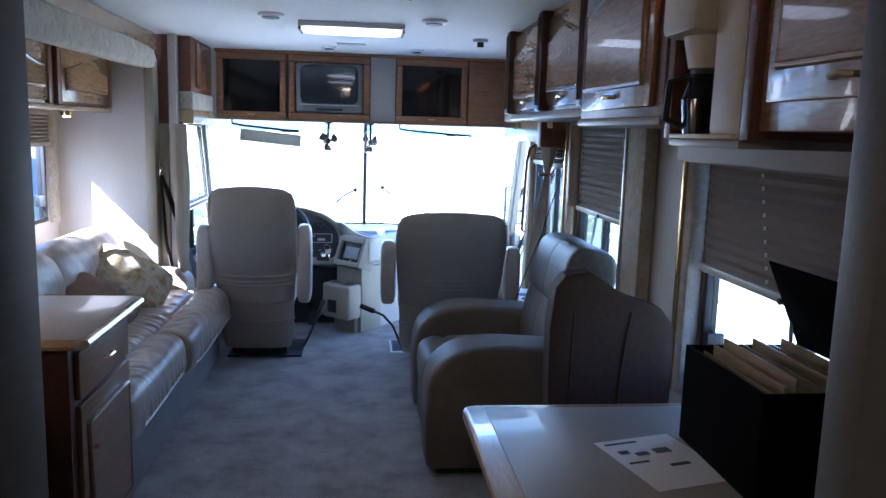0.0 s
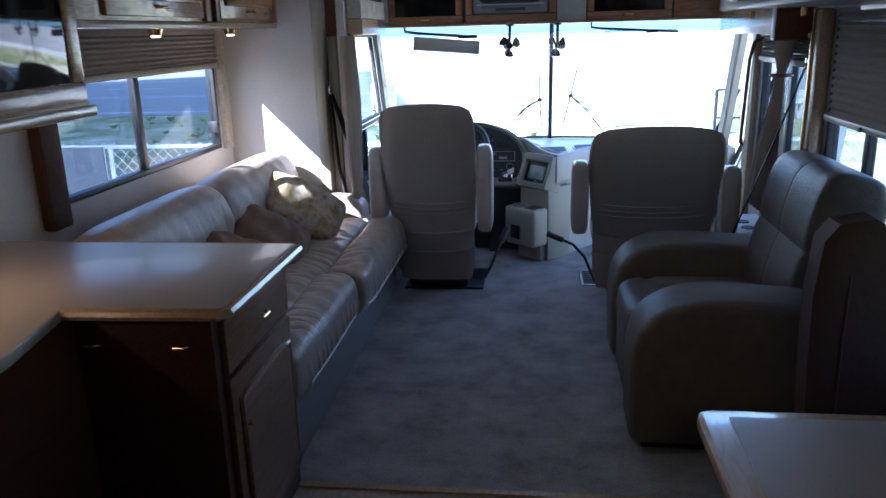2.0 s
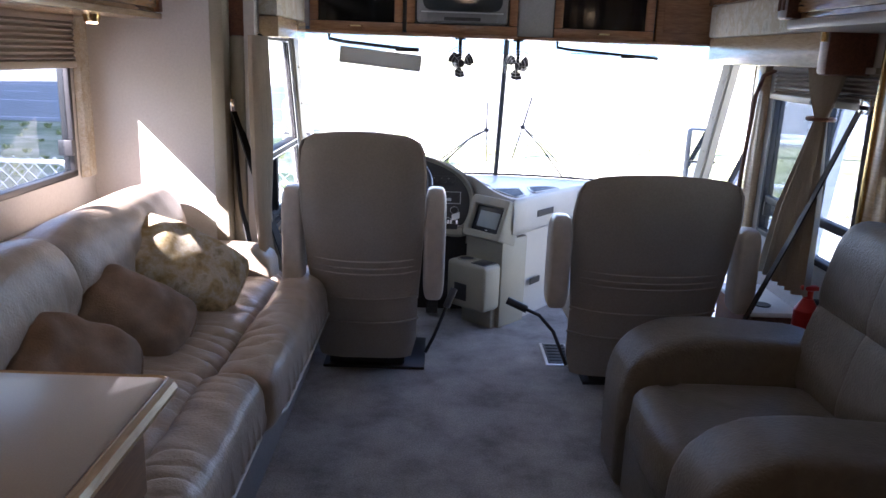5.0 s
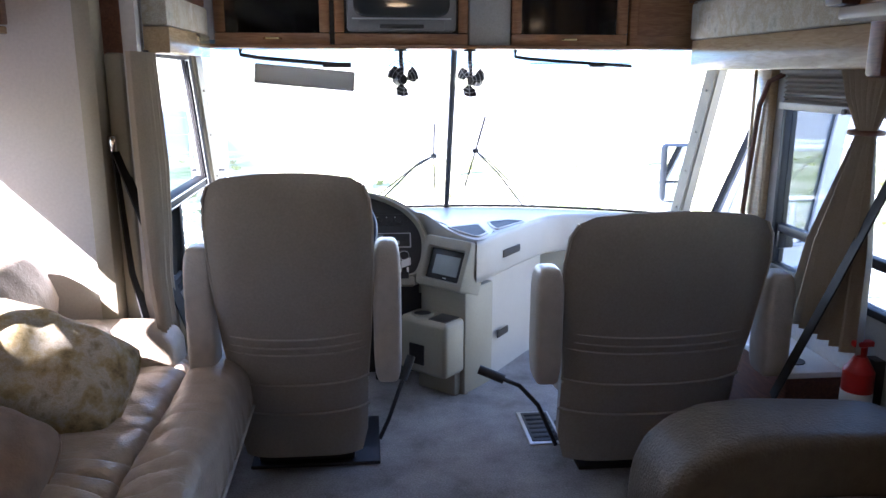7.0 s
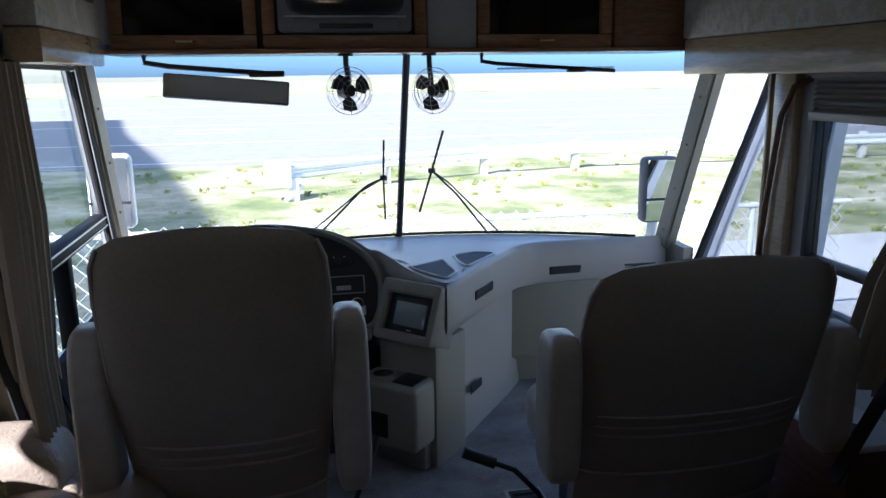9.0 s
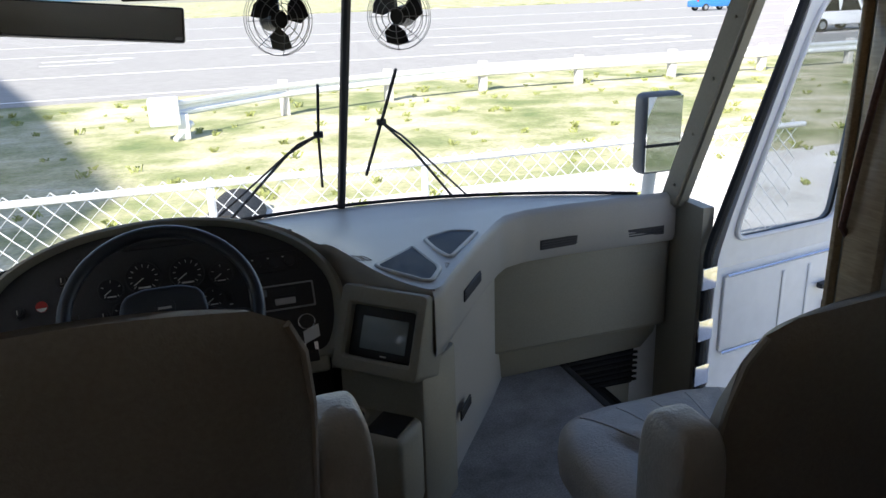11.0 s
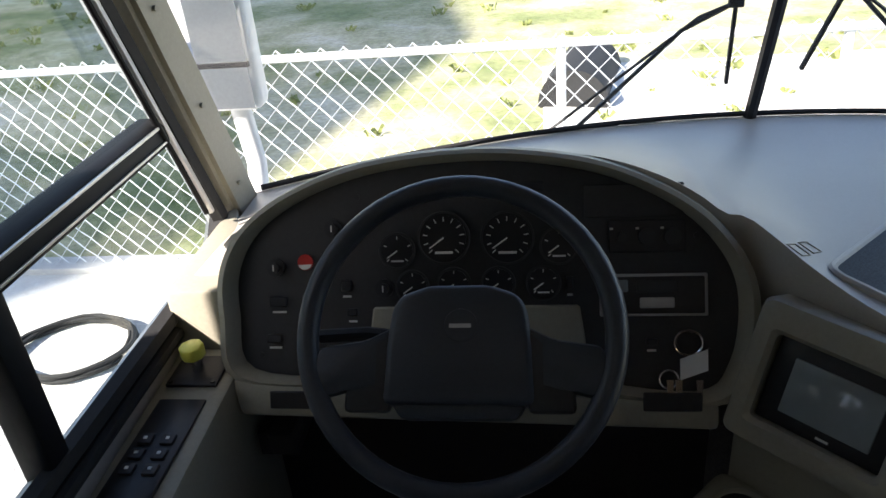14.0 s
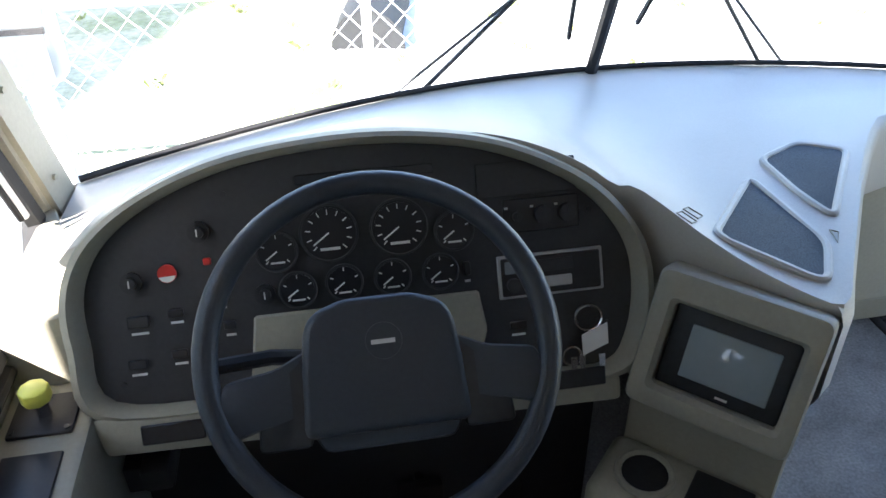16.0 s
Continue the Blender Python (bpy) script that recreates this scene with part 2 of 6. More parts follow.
def origin_of(ob):
    v = Vector((0, 0, 0))
    while ob is not None:
        v += ob.location
        ob = ob.parent
    return v


def part(name, bm, material, parent, label="", smooth=True):
    """One mesh part under a thing or a part; the mesh is given in world metres."""
    ob = link(name, bm, material, smooth)
    ob.parent = parent
    ob.location = -origin_of(parent)
    if label:
        ob["label"] = label
    return ob


def structure(name, bm, material, label, smooth=False):
    return tagged(link(name, bm, material, smooth), label, name.split("_")[0], "", "structure")


def box(x0, x1, y0, y1, z0, z1, bev=0.0, seg=2, m=None):
    bm = bmesh.new()
    bmesh.ops.create_cube(bm, size=1)
    for v in bm.verts:
        v.co = Vector(((x0 + x1) / 2 + v.co.x * (x1 - x0), (y0 + y1) / 2 + v.co.y * (y1 - y0), (z0 + z1) / 2 + v.co.z * (z1 - z0)))
    if bev:
        bmesh.ops.bevel(bm, geom=bm.edges[:], offset=bev, segments=seg, profile=0.5, affect="EDGES")
    if m is not None:
        bmesh.ops.transform(bm, matrix=m, verts=bm.verts)
    return bm


def add(bm, other):
    me = bpy.data.meshes.new("tmp")
    other.to_mesh(me)
    other.free()
    bm.from_mesh(me)
    bpy.data.meshes.remove(me)
    return bm


def joined(*bms):
    bm = bms[0]
    for o in bms[1:]:
        add(bm, o)
    return bm


def prism(pts, vec, bev=0.0, seg=2):
    """A polygon of 3D points pushed along vec."""
    bm = bmesh.new()
    vs = [bm.verts.new(p) for p in pts]
    f = bm.faces.new(vs)
    r = bmesh.ops.extrude_face_region(bm, geom=[f])
    bmesh.ops.translate(bm, vec=vec, verts=[g for g in r["geom"] if isinstance(g, bmesh.types.BMVert)])
    if bev:
        bmesh.ops.bevel(bm, geom=bm.edges[:], offset=bev, segments=seg, profile=0.5, affect="EDGES", clamp_overlap=True)
    return bm


def cyl(p, q, r, r2=None, n=16):
    """A rod or cone from p to q."""
    p, q = Vector(p), Vector(q)
    bm = bmesh.new()
    d = q - p
    bmesh.ops.create_cone(bm, cap_ends=True, segments=n, radius1=r, radius2=r if r2 is None else r2, depth=d.length)
    bmesh.ops.transform(bm, matrix=Matrix.Translation((p + q) / 2) @ d.to_track_quat("Z", "Y").to_matrix().to_4x4(), verts=bm.verts)
    return bm


def tube(pts, r, n=8, closed=False):
    """A round bar along a list of points."""
    bm = bmesh.new()
    pts = [Vector(p) for p in pts]
    k = len(pts)
    rings = []
    for i, p in enumerate(pts):
        a = pts[(i - 1) % k] if closed or i else p
        b = pts[(i + 1) % k] if closed or i < k - 1 else p
        d = (b - a).normalized()
        s = d.orthogonal().normalized() if not rings else (side - d * side.dot(d)).normalized()
        side = s
        u = d.cross(s)
        rings.append([bm.verts.new(p + (s * math.cos(2 * math.pi * j / n) + u * math.sin(2 * math.pi * j / n)) * r) for j in range(n)])
    for i in range(k if closed else k - 1):
        a, b = rings[i], rings[(i + 1) % k]
        for j in range(n):
            bm.faces.new((a[j], a[(j + 1) % n], b[(j + 1) % n], b[j]))
    if not closed:
        bm.faces.new(rings[0][::-1])
        bm.faces.new(rings[-1])
    return bm


def strip(pts, width, thick, across):
    """A flat strap along points; across: its width's direction."""
    bm = bmesh.new()
    a = Vector(across).normalized()
    rings = []
    for i, p in enumerate(pts):
        p = Vector(p)
        d = (Vector(pts[min(i + 1, len(pts) - 1)]) - Vector(pts[max(i - 1, 0)])).normalized()
        n = d.cross(a).normalized()
        rings.append([bm.verts.new(p + a * sx * width / 2 + n * sy * thick / 2) for sx, sy in ((-1, -1), (1, -1), (1, 1), (-1, 1))])
    for r, s in zip(rings, rings[1:]):
        for j in range(4):
            bm.faces.new((r[j], r[(j + 1) % 4], s[(j + 1) % 4], s[j]))
    bm.faces.new(rings[0][::-1])
    bm.faces.new(rings[-1])
    return bm


def loft(loops, closed=True, caps=True):
    bm = bmesh.new()
    rings = [[bm.verts.new(p) for p in lp] for lp in loops]
    n = len(rings[0])
    for a, b in zip(rings, rings[1:]):
        for j in range(n if closed else n - 1):
            bm.faces.new((a[j], a[(j + 1) % n], b[(j + 1) % n], b[j]))
    if caps and closed:
        bm.faces.new(rings[0][::-1])
        bm.faces.new(rings[-1])
    return bm


def soft(x0, x1, y0, y1, z0, z1, e=2.6, m=None, n=24, k=12, wave=None):
    """A stuffed block: a superellipsoid filling the given box; wave(u, v, co) may push its skin."""
    bm = bmesh.new()
    c = Vector(((x0 + x1) / 2, (y0 + y1) / 2, (z0 + z1) / 2))
    h = Vector(((x1 - x0) / 2, (y1 - y0) / 2, (z1 - z0) / 2))
    f = lambda t: math.copysign(abs(t) ** (2 / e), t)
    rings = []
    for i in range(1, k):
        th = -math.pi / 2 + math.pi * i / k
        rings.append([bm.verts.new((f(math.cos(th)) * f(math.cos(ph)), f(math.cos(th)) * f(math.sin(ph)), f(math.sin(th)))) for ph in (2 * math.pi * j / n + 0.01 for j in range(n))])
    lo, hi = bm.verts.new((0, 0, -1)), bm.verts.new((0, 0, 1))
    for a, b in zip(rings, rings[1:]):
        for j in range(n):
            bm.faces.new((a[j], a[(j + 1) % n], b[(j + 1) % n], b[j]))
    for j in range(n):
        bm.faces.new((lo, rings[0][(j + 1) % n], rings[0][j]))
        bm.faces.new((hi, rings[-1][j], rings[-1][(j + 1) % n]))
    for v in bm.verts:
        v.co = c + Vector((v.co.x * h.x, v.co.y * h.y, v.co.z * h.z))
        if wave:
            v.co += wave(v.co)
    if m is not None:
        bmesh.ops.transform(bm, matrix=m, verts=bm.verts)
    return bm


def roll(x0, x1, y0, y1, z0, z1, e=3.2, n=32, k=60, wave=None, m=None, p=9):
    """A stuffed roll lying along y, its ends rounded; wave(co) may push its skin."""
    cx, cz, hx, hz = (x0 + x1) / 2, (z0 + z1) / 2, (x1 - x0) / 2, (z1 - z0) / 2
    f = lambda t: math.copysign(abs(t) ** (2 / e), t)
    loops = []
    for i in range(k + 1):
        w = math.sin(math.pi / 2 * (2 * i / k - 1))
        s = max(0.0, 1 - abs(w) ** p) ** (1 / p)
        s = max(s, 0.25)
        lp = []
        for j in range(n):
            a = 2 * math.pi * (j + 0.5) / n
            c = Vector((cx + hx * s * f(math.cos(a)), (y0 + y1) / 2 + w * (y1 - y0) / 2, cz + hz * s * f(math.sin(a))))
            lp.append(c + wave(c) if wave else c)
        loops.append(lp)
    bm = loft(loops)
    if m is not None:
        bmesh.ops.transform(bm, matrix=m, verts=bm.verts)
    return bm


def wall_panel(axis, a0, a1, b0, b1, c0, c1, holes=()):
    """A wall across axis 'x' or 'y' (a: thickness, b: along, c: height), with rectangular openings (b0, b1, c0, c1)."""
    bs = sorted({b0, b1, *[h[0] for h in holes], *[h[1] for h in holes]})
    cs = sorted({c0, c1, *[h[2] for h in holes], *[h[3] for h in holes]})
    bm = bmesh.new()
    for p, q in zip(bs, bs[1:]):
        for r, s in zip(cs, cs[1:]):
            if any(h[0] <= p and q <= h[1] and h[2] <= r and s <= h[3] for h in holes):
                continue
            add(bm, box(a0, a1, p, q, r, s) if axis == "x" else box(p, q, a0, a1, r, s))
    bmesh.ops.remove_doubles(bm, verts=bm.verts, dist=1e-5)
    return bm

# ---------- the setting: shell of the motorhome ----------
CEIL = 2.19
XL, XR, XS = -1.28, 1.24, -2.05


def ws_y(x, z):
    """The windshield's place along y."""
    return 6.42 - 0.25 * x * x - 0.44 * (z - 0.73)


structure("floor_carpet", joined(box(-1.33, 0.86, 2.38, 6.5, -0.06, 0), box(0.86, 1.29, 2.38, 5.08, -0.06, 0)), M_CARPET, "blue-grey cut-pile carpet with worn mottling")
structure("floor_kitchen", box(-2.1, 1.29, -2.0, 2.378, -0.06, -0.004), M_TILE, "beige vinyl kitchen floor")
structure("floor_slide", box(-2.1, -1.332, 2.38, 4.75, -0.06, 0), M_CARPET, "carpeted floor of the slide-out")
structure("trim_threshold", box(-1.0, 1.2, 2.365, 2.395, -0.002, 0.008, 0.003), M_OAKL, "light wooden threshold strip between carpet and vinyl")
structure("ceiling", box(-1.44, 1.29, -2.0, 6.05, CEIL, CEIL + 0.06), M_CEIL, "white padded vinyl ceiling")
structure("ceiling_slide", box(-2.1, -1.442, -2.0, 4.75, 2.03, 2.25), M_CEIL, "lower white ceiling of the slide-out")
# rear wall out of view, made near black so less light bounces forward
structure("wall_rear", wall_panel("y", -2.05, -2.0, -2.1, 1.29, -0.06, 2.25), M_DARKW, "dark wooden wall at the rear, unseen, kept dark to cut bounced light")
structure("wall_slide", wall_panel("x", -2.1, XS, -2.0, 4.75, 0, 2.03, [(2.86, 4.53, 0.95, 1.50)]), M_WALL, "pale vinyl wall of the slide-out with a window opening")
structure("wall_slide_end", wall_panel("y", 4.70, 4.75, XS, -1.44, 0, 2.03), M_WALL, "pale vinyl end wall of the slide-out")
structure("wall_right", wall_panel("x", XR, 1.29, -2.0, 5.0, -0.06, 2.25, [(2.80, 3.72, 0.72, 1.62), (0.85, 2.04, 0.72, 1.60), (3.92, 4.87, 0.72, 1.46)]), M_WALL, "pale vinyl side wall with three window openings")
structure("wall_left", joined(
    prism([(XL, 4.75, -0.06), (XL, 6.25, -0.06), (XL, 6.02, 0.66), (XL, 4.75, 0.66)], (-0.05, 0, 0)),
    prism([(XL, 4.75, 1.62), (XL, 5.64, 1.62), (XL, 5.40, 2.25), (XL, 4.75, 2.25)], (-0.05, 0, 0)),
    prism([(XL, 4.75, 0.66), (XL, 4.82, 0.66), (XL, 4.82, 1.62), (XL, 4.75, 1.62)], (-0.05, 0, 0))), M_WALL, "side wall beside the driver with a large window opening")
structure("wall_door_side", joined(
    prism([(XR, 5.0, 1.66), (XR, 5.66, 1.66), (XR, 5.42, 2.25), (XR, 5.0, 2.25)], (0.05, 0, 0)),
    prism([(XR, 5.0, -0.06), (XR, 5.09, -0.06), (XR, 5.09, 1.66), (XR, 5.0, 1.66)], (0.05, 0, 0)),
    prism([(XR + 0.055, 5.80, -0.5), (XR + 0.055, 6.22, -0.5), (XR + 0.055, 6.0, 0.73), (XR + 0.055, 5.80, 0.73)], (0.05, 0, 0))), M_DASHB, "beige side wall framing the open entry doorway")
# the roof's front cap above the windshield and the nose below it
structure("wall_front_cap", loft([[(x, ws_y(x, 1.66) + 0.03 + dy, z) for x in [i * 0.13 - 1.3 for i in range(21)]] for dy, z in ((0, 1.66), (0.02, 2.0), (0.02, 2.25))], closed=False), M_WHITE, "white fibreglass cap above the windshield", True)
structure("wall_nose", loft([[(x, ws_y(x, 0.73) + dy, z) for x in [i * 0.13 - 1.3 for i in range(21)]] for dy, z in ((0.05, -0.7), (0.06, 0.5), (0.015, 0.725))], closed=False), M_WHITE, "white fibreglass nose below the windshield", True)
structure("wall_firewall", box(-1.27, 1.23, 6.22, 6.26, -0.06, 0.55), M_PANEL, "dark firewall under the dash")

# A-pillars and the windshield
for s, nm in ((-1, "pillar_left"), (1, "pillar_right")):
    xo = XL if s < 0 else XR + 0.05
    a = [(xo - s * 0.03, 5.93, 0.70), (xo + s * 0.03, 5.93, 0.70), (xo + s * 0.03, 6.03, 0.70), (xo - s * 0.042, 6.045, 0.70)]
    b = [(p[0], p[1] - 0.42, p[2] + 0.98) for p in a]
    bm = loft([a, b])
    bmesh.ops.bevel(bm, geom=bm.edges[:], offset=0.012, segments=2, affect="EDGES")
    pil = structure(nm, bm, M_DASHB, "beige moulded windshield pillar with screw heads", True)
    for i in range(4):
        t = 0.1 + 0.22 * i
        c = Vector((xo - s * 0.04, 5.985 - 0.42 * t, 0.70 + 0.98 * t))
        part("screw", cyl(c + Vector((s * 0.015, 0, 0)), c + Vector((-s * 0.002, -0.004, 0)), 0.006, n=10), M_DASHB, pil)
ws = tagged(new("window_windshield"), "wide two-piece curved windshield with a blue tint band", "window", "", "structure")
for nm, x0, x1 in (("pane", -1.24, -0.012), ("pane", 0.012, 1.27)):
    xs = [x0 + (x1 - x0) * i / 12 for i in range(13)]
    o = part(nm, loft([[(x, ws_y(x, z), z) for x in xs] for z in (0.72, 0.95, 1.2, 1.45, 1.56)], closed=False), M_GLASS, ws)
    o.visible_shadow = False
    o = part("tint_band", loft([[(x, ws_y(x, z), z) for x in xs] for z in (1.56, 1.68)], closed=False), M_BAND, ws, "blue tint band")
    o.visible_shadow = False
part("centre_post", tube([(0, ws_y(0, z) - 0.012, z) for z in (0.70, 1.0, 1.3, 1.68)], 0.017, 8), M_BLACK, ws, "black rubber centre post")
part("gasket", tube([(x, ws_y(x, 0.735) - 0.008, 0.742) for x in [i * 0.1 - 1.23 for i in range(25)]], 0.008, 6), M_RUBBER, ws, "black rubber gasket")


def slider_window(name, x, y0, y1, z0, z1, mull, rail=None, label="", tint=M_TINT):
    """A framed window in a side wall; mull: the divider's place along y."""
    w = tagged(new(name), label, "window", "", "structure")
    fr = 0.028
    bm = joined(box(x - 0.03, x + 0.022, y0, y1, z0, z0 + fr, 0.005), box(x - 0.03, x + 0.022, y0, y1, z1 - fr, z1, 0.005),
                box(x - 0.03, x + 0.022, y0, y0 + fr, z0 + fr, z1 - fr, 0.005), box(x - 0.03, x + 0.022, y1 - fr, y1, z0 + fr, z1 - fr, 0.005))
    f = part("window_frame", bm, M_BLACK, w, "black aluminium frame")
    part("divider", box(x - 0.022, x + 0.012, mull - 0.025, mull + 0.025, z0 + fr, z1 - fr, 0.004), M_BLACK, w)
    part("latch", box(x - 0.03, x + 0.035, y1 - 0.07, y1 - 0.05, z0 + 0.10, z0 + 0.17, 0.004), M_BLACK, f)
    if rail:
        part("rail", box(x - 0.02, x + 0.02, y0 + fr, y1 - fr, rail - 0.018, rail + 0.018, 0.004), M_BLACK, w)
    for a, b in ((y0 + fr, mull - 0.025), (mull + 0.025, y1 - fr)):
        o = part("pane", box(x - 0.004, x + 0.001, a, b, z0 + fr, z1 - fr), tint, w)
        o.visible_shadow = False
    return w


slider_window("window_1", -2.07, 2.86, 4.53, 0.95, 1.50, 3.60, label="sliding side window in a black frame above the sofa")
slider_window("window_2", 1.262, 2.80, 3.72, 0.72, 1.62, 3.28, label="side window beside the armchair, half covered by a shade")
slider_window("window_3", 1.262, 0.85, 2.04, 0.72, 1.60, 1.4, label="side window over the dinette, half covered by a shade")
slider_window("window_4", 1.262, 3.92, 4.87, 0.72, 1.46, 4.34, rail=0.90, label="side window beside the passenger seat")

# the driver's window: slanted front edge, a rail with a small sliding pane under it
dw = tagged(new("window_driver"), "driver's side window with a black rail and small sliding pane", "window", "", "structure")
PV = [(-1.30, 4.82, 0.66), (-1.30, 5.80, 0.66), (-1.30, 5.90, 0.73), (-1.30, 5.50, 1.62), (-1.30, 4.82, 1.62)]
part("frame", tube(PV, 0.022, 8, True), M_ALU, dw, "bright aluminium frame")
part("gasket", tube([(p[0] + 0.02, p[1] * 0.97 + 0.155, p[2] * 0.96 + 0.045) for p in PV], 0.022, 6, True), M_RUBBER, dw)
part("sill_strip", tube([(-1.268, 4.84, 0.645), (-1.268, 5.80, 0.645), (-1.268, 5.885, 0.70)], 0.014, 8), M_RUBBER, dw, "black rubber sill strip")
part("rail", box(-1.33, -1.268, 4.82, 5.74, 0.972, 1.03, 0.012), M_SASH, dw, "black window rail")
part("mullion", box(-1.325, -1.27, 5.14, 5.19, 0.66, 0.985, 0.008), M_SASH, dw, "black upright of the sliding pane")
part("rail_strip", box(-1.268, -1.264, 4.83, 5.70, 1.018, 1.024, 0.001), M_ALU, dw, "thin bright strip on the rail")
part("rail_groove", box(-1.268, -1.264, 4.83, 5.71, 0.985, 0.990, 0.001), M_ALU, dw)
part("glazing_bead", tube([(-1.272, 5.83, 0.78), (-1.272, 5.47, 1.60)], 0.008, 8), M_ALU, dw)
part("glazing_gasket", tube([(-1.268, 5.80, 0.79), (-1.268, 5.455, 1.58)], 0.006, 8), M_SASH, dw)
o = part("pane", prism(PV, (0.003, 0, 0)), M_GLASS, dw, smooth=False)
o.visible_shadow = False

# the open entry door, swung out square to the wall
door = tagged(new("door_entry"), "white entry door standing open with a rounded window", "door", "", "structure")
DM = Matrix.Translation((1.30, 5.74, 0)) @ Matrix.Rotation(radians(9), 4, "Z")


def dbox(*a, **k):
    return box(*a, m=DM, **k)


def cut_corners(pts, times=3):
    """A closed polygon of (u, z) with its corners worn round."""
    for _ in range(times):
        nxt = []
        for (a, b), (c, d) in zip(pts, pts[1:] + pts[:1]):
            nxt += [(a * 0.75 + c * 0.25, b * 0.75 + d * 0.25), (a * 0.25 + c * 0.75, b * 0.25 + d * 0.75)]
        pts = nxt
    return pts


def on_door(loop, v):
    return [DM @ Vector((a, v, b)) for a, b in loop]


rim_out = cut_corners([(0.03, 0.44), (0.20, 0.44), (0.62, 0.43), (0.80, 0.43), (0.815, 0.60), (0.91, 1.40), (0.96, 1.62), (0.80, 1.64), (0.55, 1.64), (0.46, 1.62), (0.36, 1.34), (0.05, 0.60)])
rim_in = cut_corners([(0.115, 0.60), (0.24, 0.595), (0.58, 0.59), (0.70, 0.59), (0.72, 0.70), (0.81, 1.32), (0.86, 1.50), (0.78, 1.53), (0.60, 1.53), (0.49, 1.50), (0.39, 1.30), (0.15, 0.72)])
part("door_leaf", joined(dbox(0.03, 0.80, -0.003, 0.043, -0.62, 0.49, bev=0.006), loft([on_door(rim_out, 0.0), on_door(rim_in, 0.0), on_door(rim_in, 0.04), on_door(rim_out, 0.04), on_door(rim_out, 0.0)], caps=False)), M_WHITE, door, "white fibreglass leaf")
part("window_rim", tube(on_door(rim_in, -0.005), 0.011, 8, True), M_WHITE, door)
part("window_gasket", tube(on_door(rim_in, 0.012), 0.008, 6, True), M_RUBBER, door)
o = part("pane", prism(on_door(rim_in, 0.02), tuple(DM.to_3x3() @ Vector((0, 0.004, 0)))), M_TINT, door)
o.visible_shadow = False
part("inner_panel", dbox(0.07, 0.76, -0.018, -0.001, 0.13, 0.455, bev=0.008), M_WHITE, door, "raised white inner panel")
for u in (0.40, 0.56):
    part("panel_rib", dbox(u, u + 0.018, -0.025, -0.016, 0.16, 0.42, bev=0.004), M_WHITE, door)
part("panel_trim", tube([DM @ Vector(p) for p in ((0.08, -0.02, 0.46), (0.75, -0.02, 0.46))], 0.007, 6), M_CHROME, door, "bright trim strip")
part("panel_trim", tube([DM @ Vector(p) for p in ((0.08, -0.02, 0.125), (0.75, -0.02, 0.125))], 0.007, 6), M_CHROME, door, "bright trim strip")
part("handle", joined(dbox(0.62, 0.73, -0.055, -0.025, 0.30, 0.325, bev=0.006), dbox(0.68, 0.73, -0.035, -0.015, 0.18, 0.23, bev=0.006)), M_BLACK, door, "black door latch")
part("gasket", tube([DM @ Vector(p) for p in ((0.008, 0.02, -0.6), (0.008, 0.02, 0.55), (0.03, 0.02, 0.62), (0.34, 0.02, 1.34), (0.45, 0.02, 1.62))], 0.018, 8), M_RUBBER, door, "black rubber seal")
for z in (0.0, 0.2, 0.42):
    part("hinge", dbox(-0.045, 0.03, -0.012, 0.004, z, z + 0.09, bev=0.003), M_CHROME, door, "bright steel hinge")
structure("trim_door_jamb", joined(box(1.20, 1.239, 4.93, 5.05, 0.0, 1.62, 0.008), box(1.215, 1.30, 5.092, 5.11, -0.4, 1.66, 0.004)), M_OAKL, "light oak door jamb", True)
part_rail = thing("grab_rail", (1.20, 5.04, 0.8), "slim brown grab rail beside the entry door", "rail")
part("bar", tube([(1.237, 4.89, 1.53), (1.195, 4.93, 1.50), (1.185, 4.975, 1.40), (1.185, 5.02, 1.1), (1.185, 5.045, 0.88), (1.237, 5.05, 0.82)], 0.011, 8), M_CHERRY, part_rail)

# step well
well = tagged(new("stairs_entry"), "dark entry step well with ribbed black treads", "stairs", "", "structure")
part("well_wall", joined(box(0.84, 0.858, 5.1, 6.2, -0.7, -0.002), box(0.86, 1.29, 6.18, 6.2, -0.7, -0.002), box(0.86, 1.29, 5.085, 5.1, -0.7, -0.002)), M_PANEL, well, smooth=False)
for i, (xa, xb, z) in enumerate(((0.86, 1.07, -0.15), (1.07, 1.29, -0.36))):
    tr = part("tread", box(xa, xb, 5.1, 6.18, z - 0.04, z), M_RUBBER, well, "black rubber tread")
    for j in range(6):
        x = xa + 0.02 + j * 0.033
        part("rib", box(x, x + 0.014, 5.13, 6.15, z, z + 0.006), M_RUBBER, tr, smooth=False)
rr = part("ribbed_riser", box(0.862, 1.235, 6.105, 6.13, -0.16, 0.02, 0.003), M_SASH, well, "black ribbed riser")
for k in range(6):
    part("rib", box(0.866, 1.232, 6.092, 6.106, -0.145 + 0.027 * k, -0.133 + 0.027 * k, 0.002), M_RUBBER, rr)
part("lower_riser", box(0.862, 1.235, 6.11, 6.13, -0.36, -0.162, 0.003), M_DASHB, well, "beige riser")
part("nosing", box(0.845, 0.875, 5.1, 6.18, -0.02, 0.006, 0.004), M_PANEL, well)


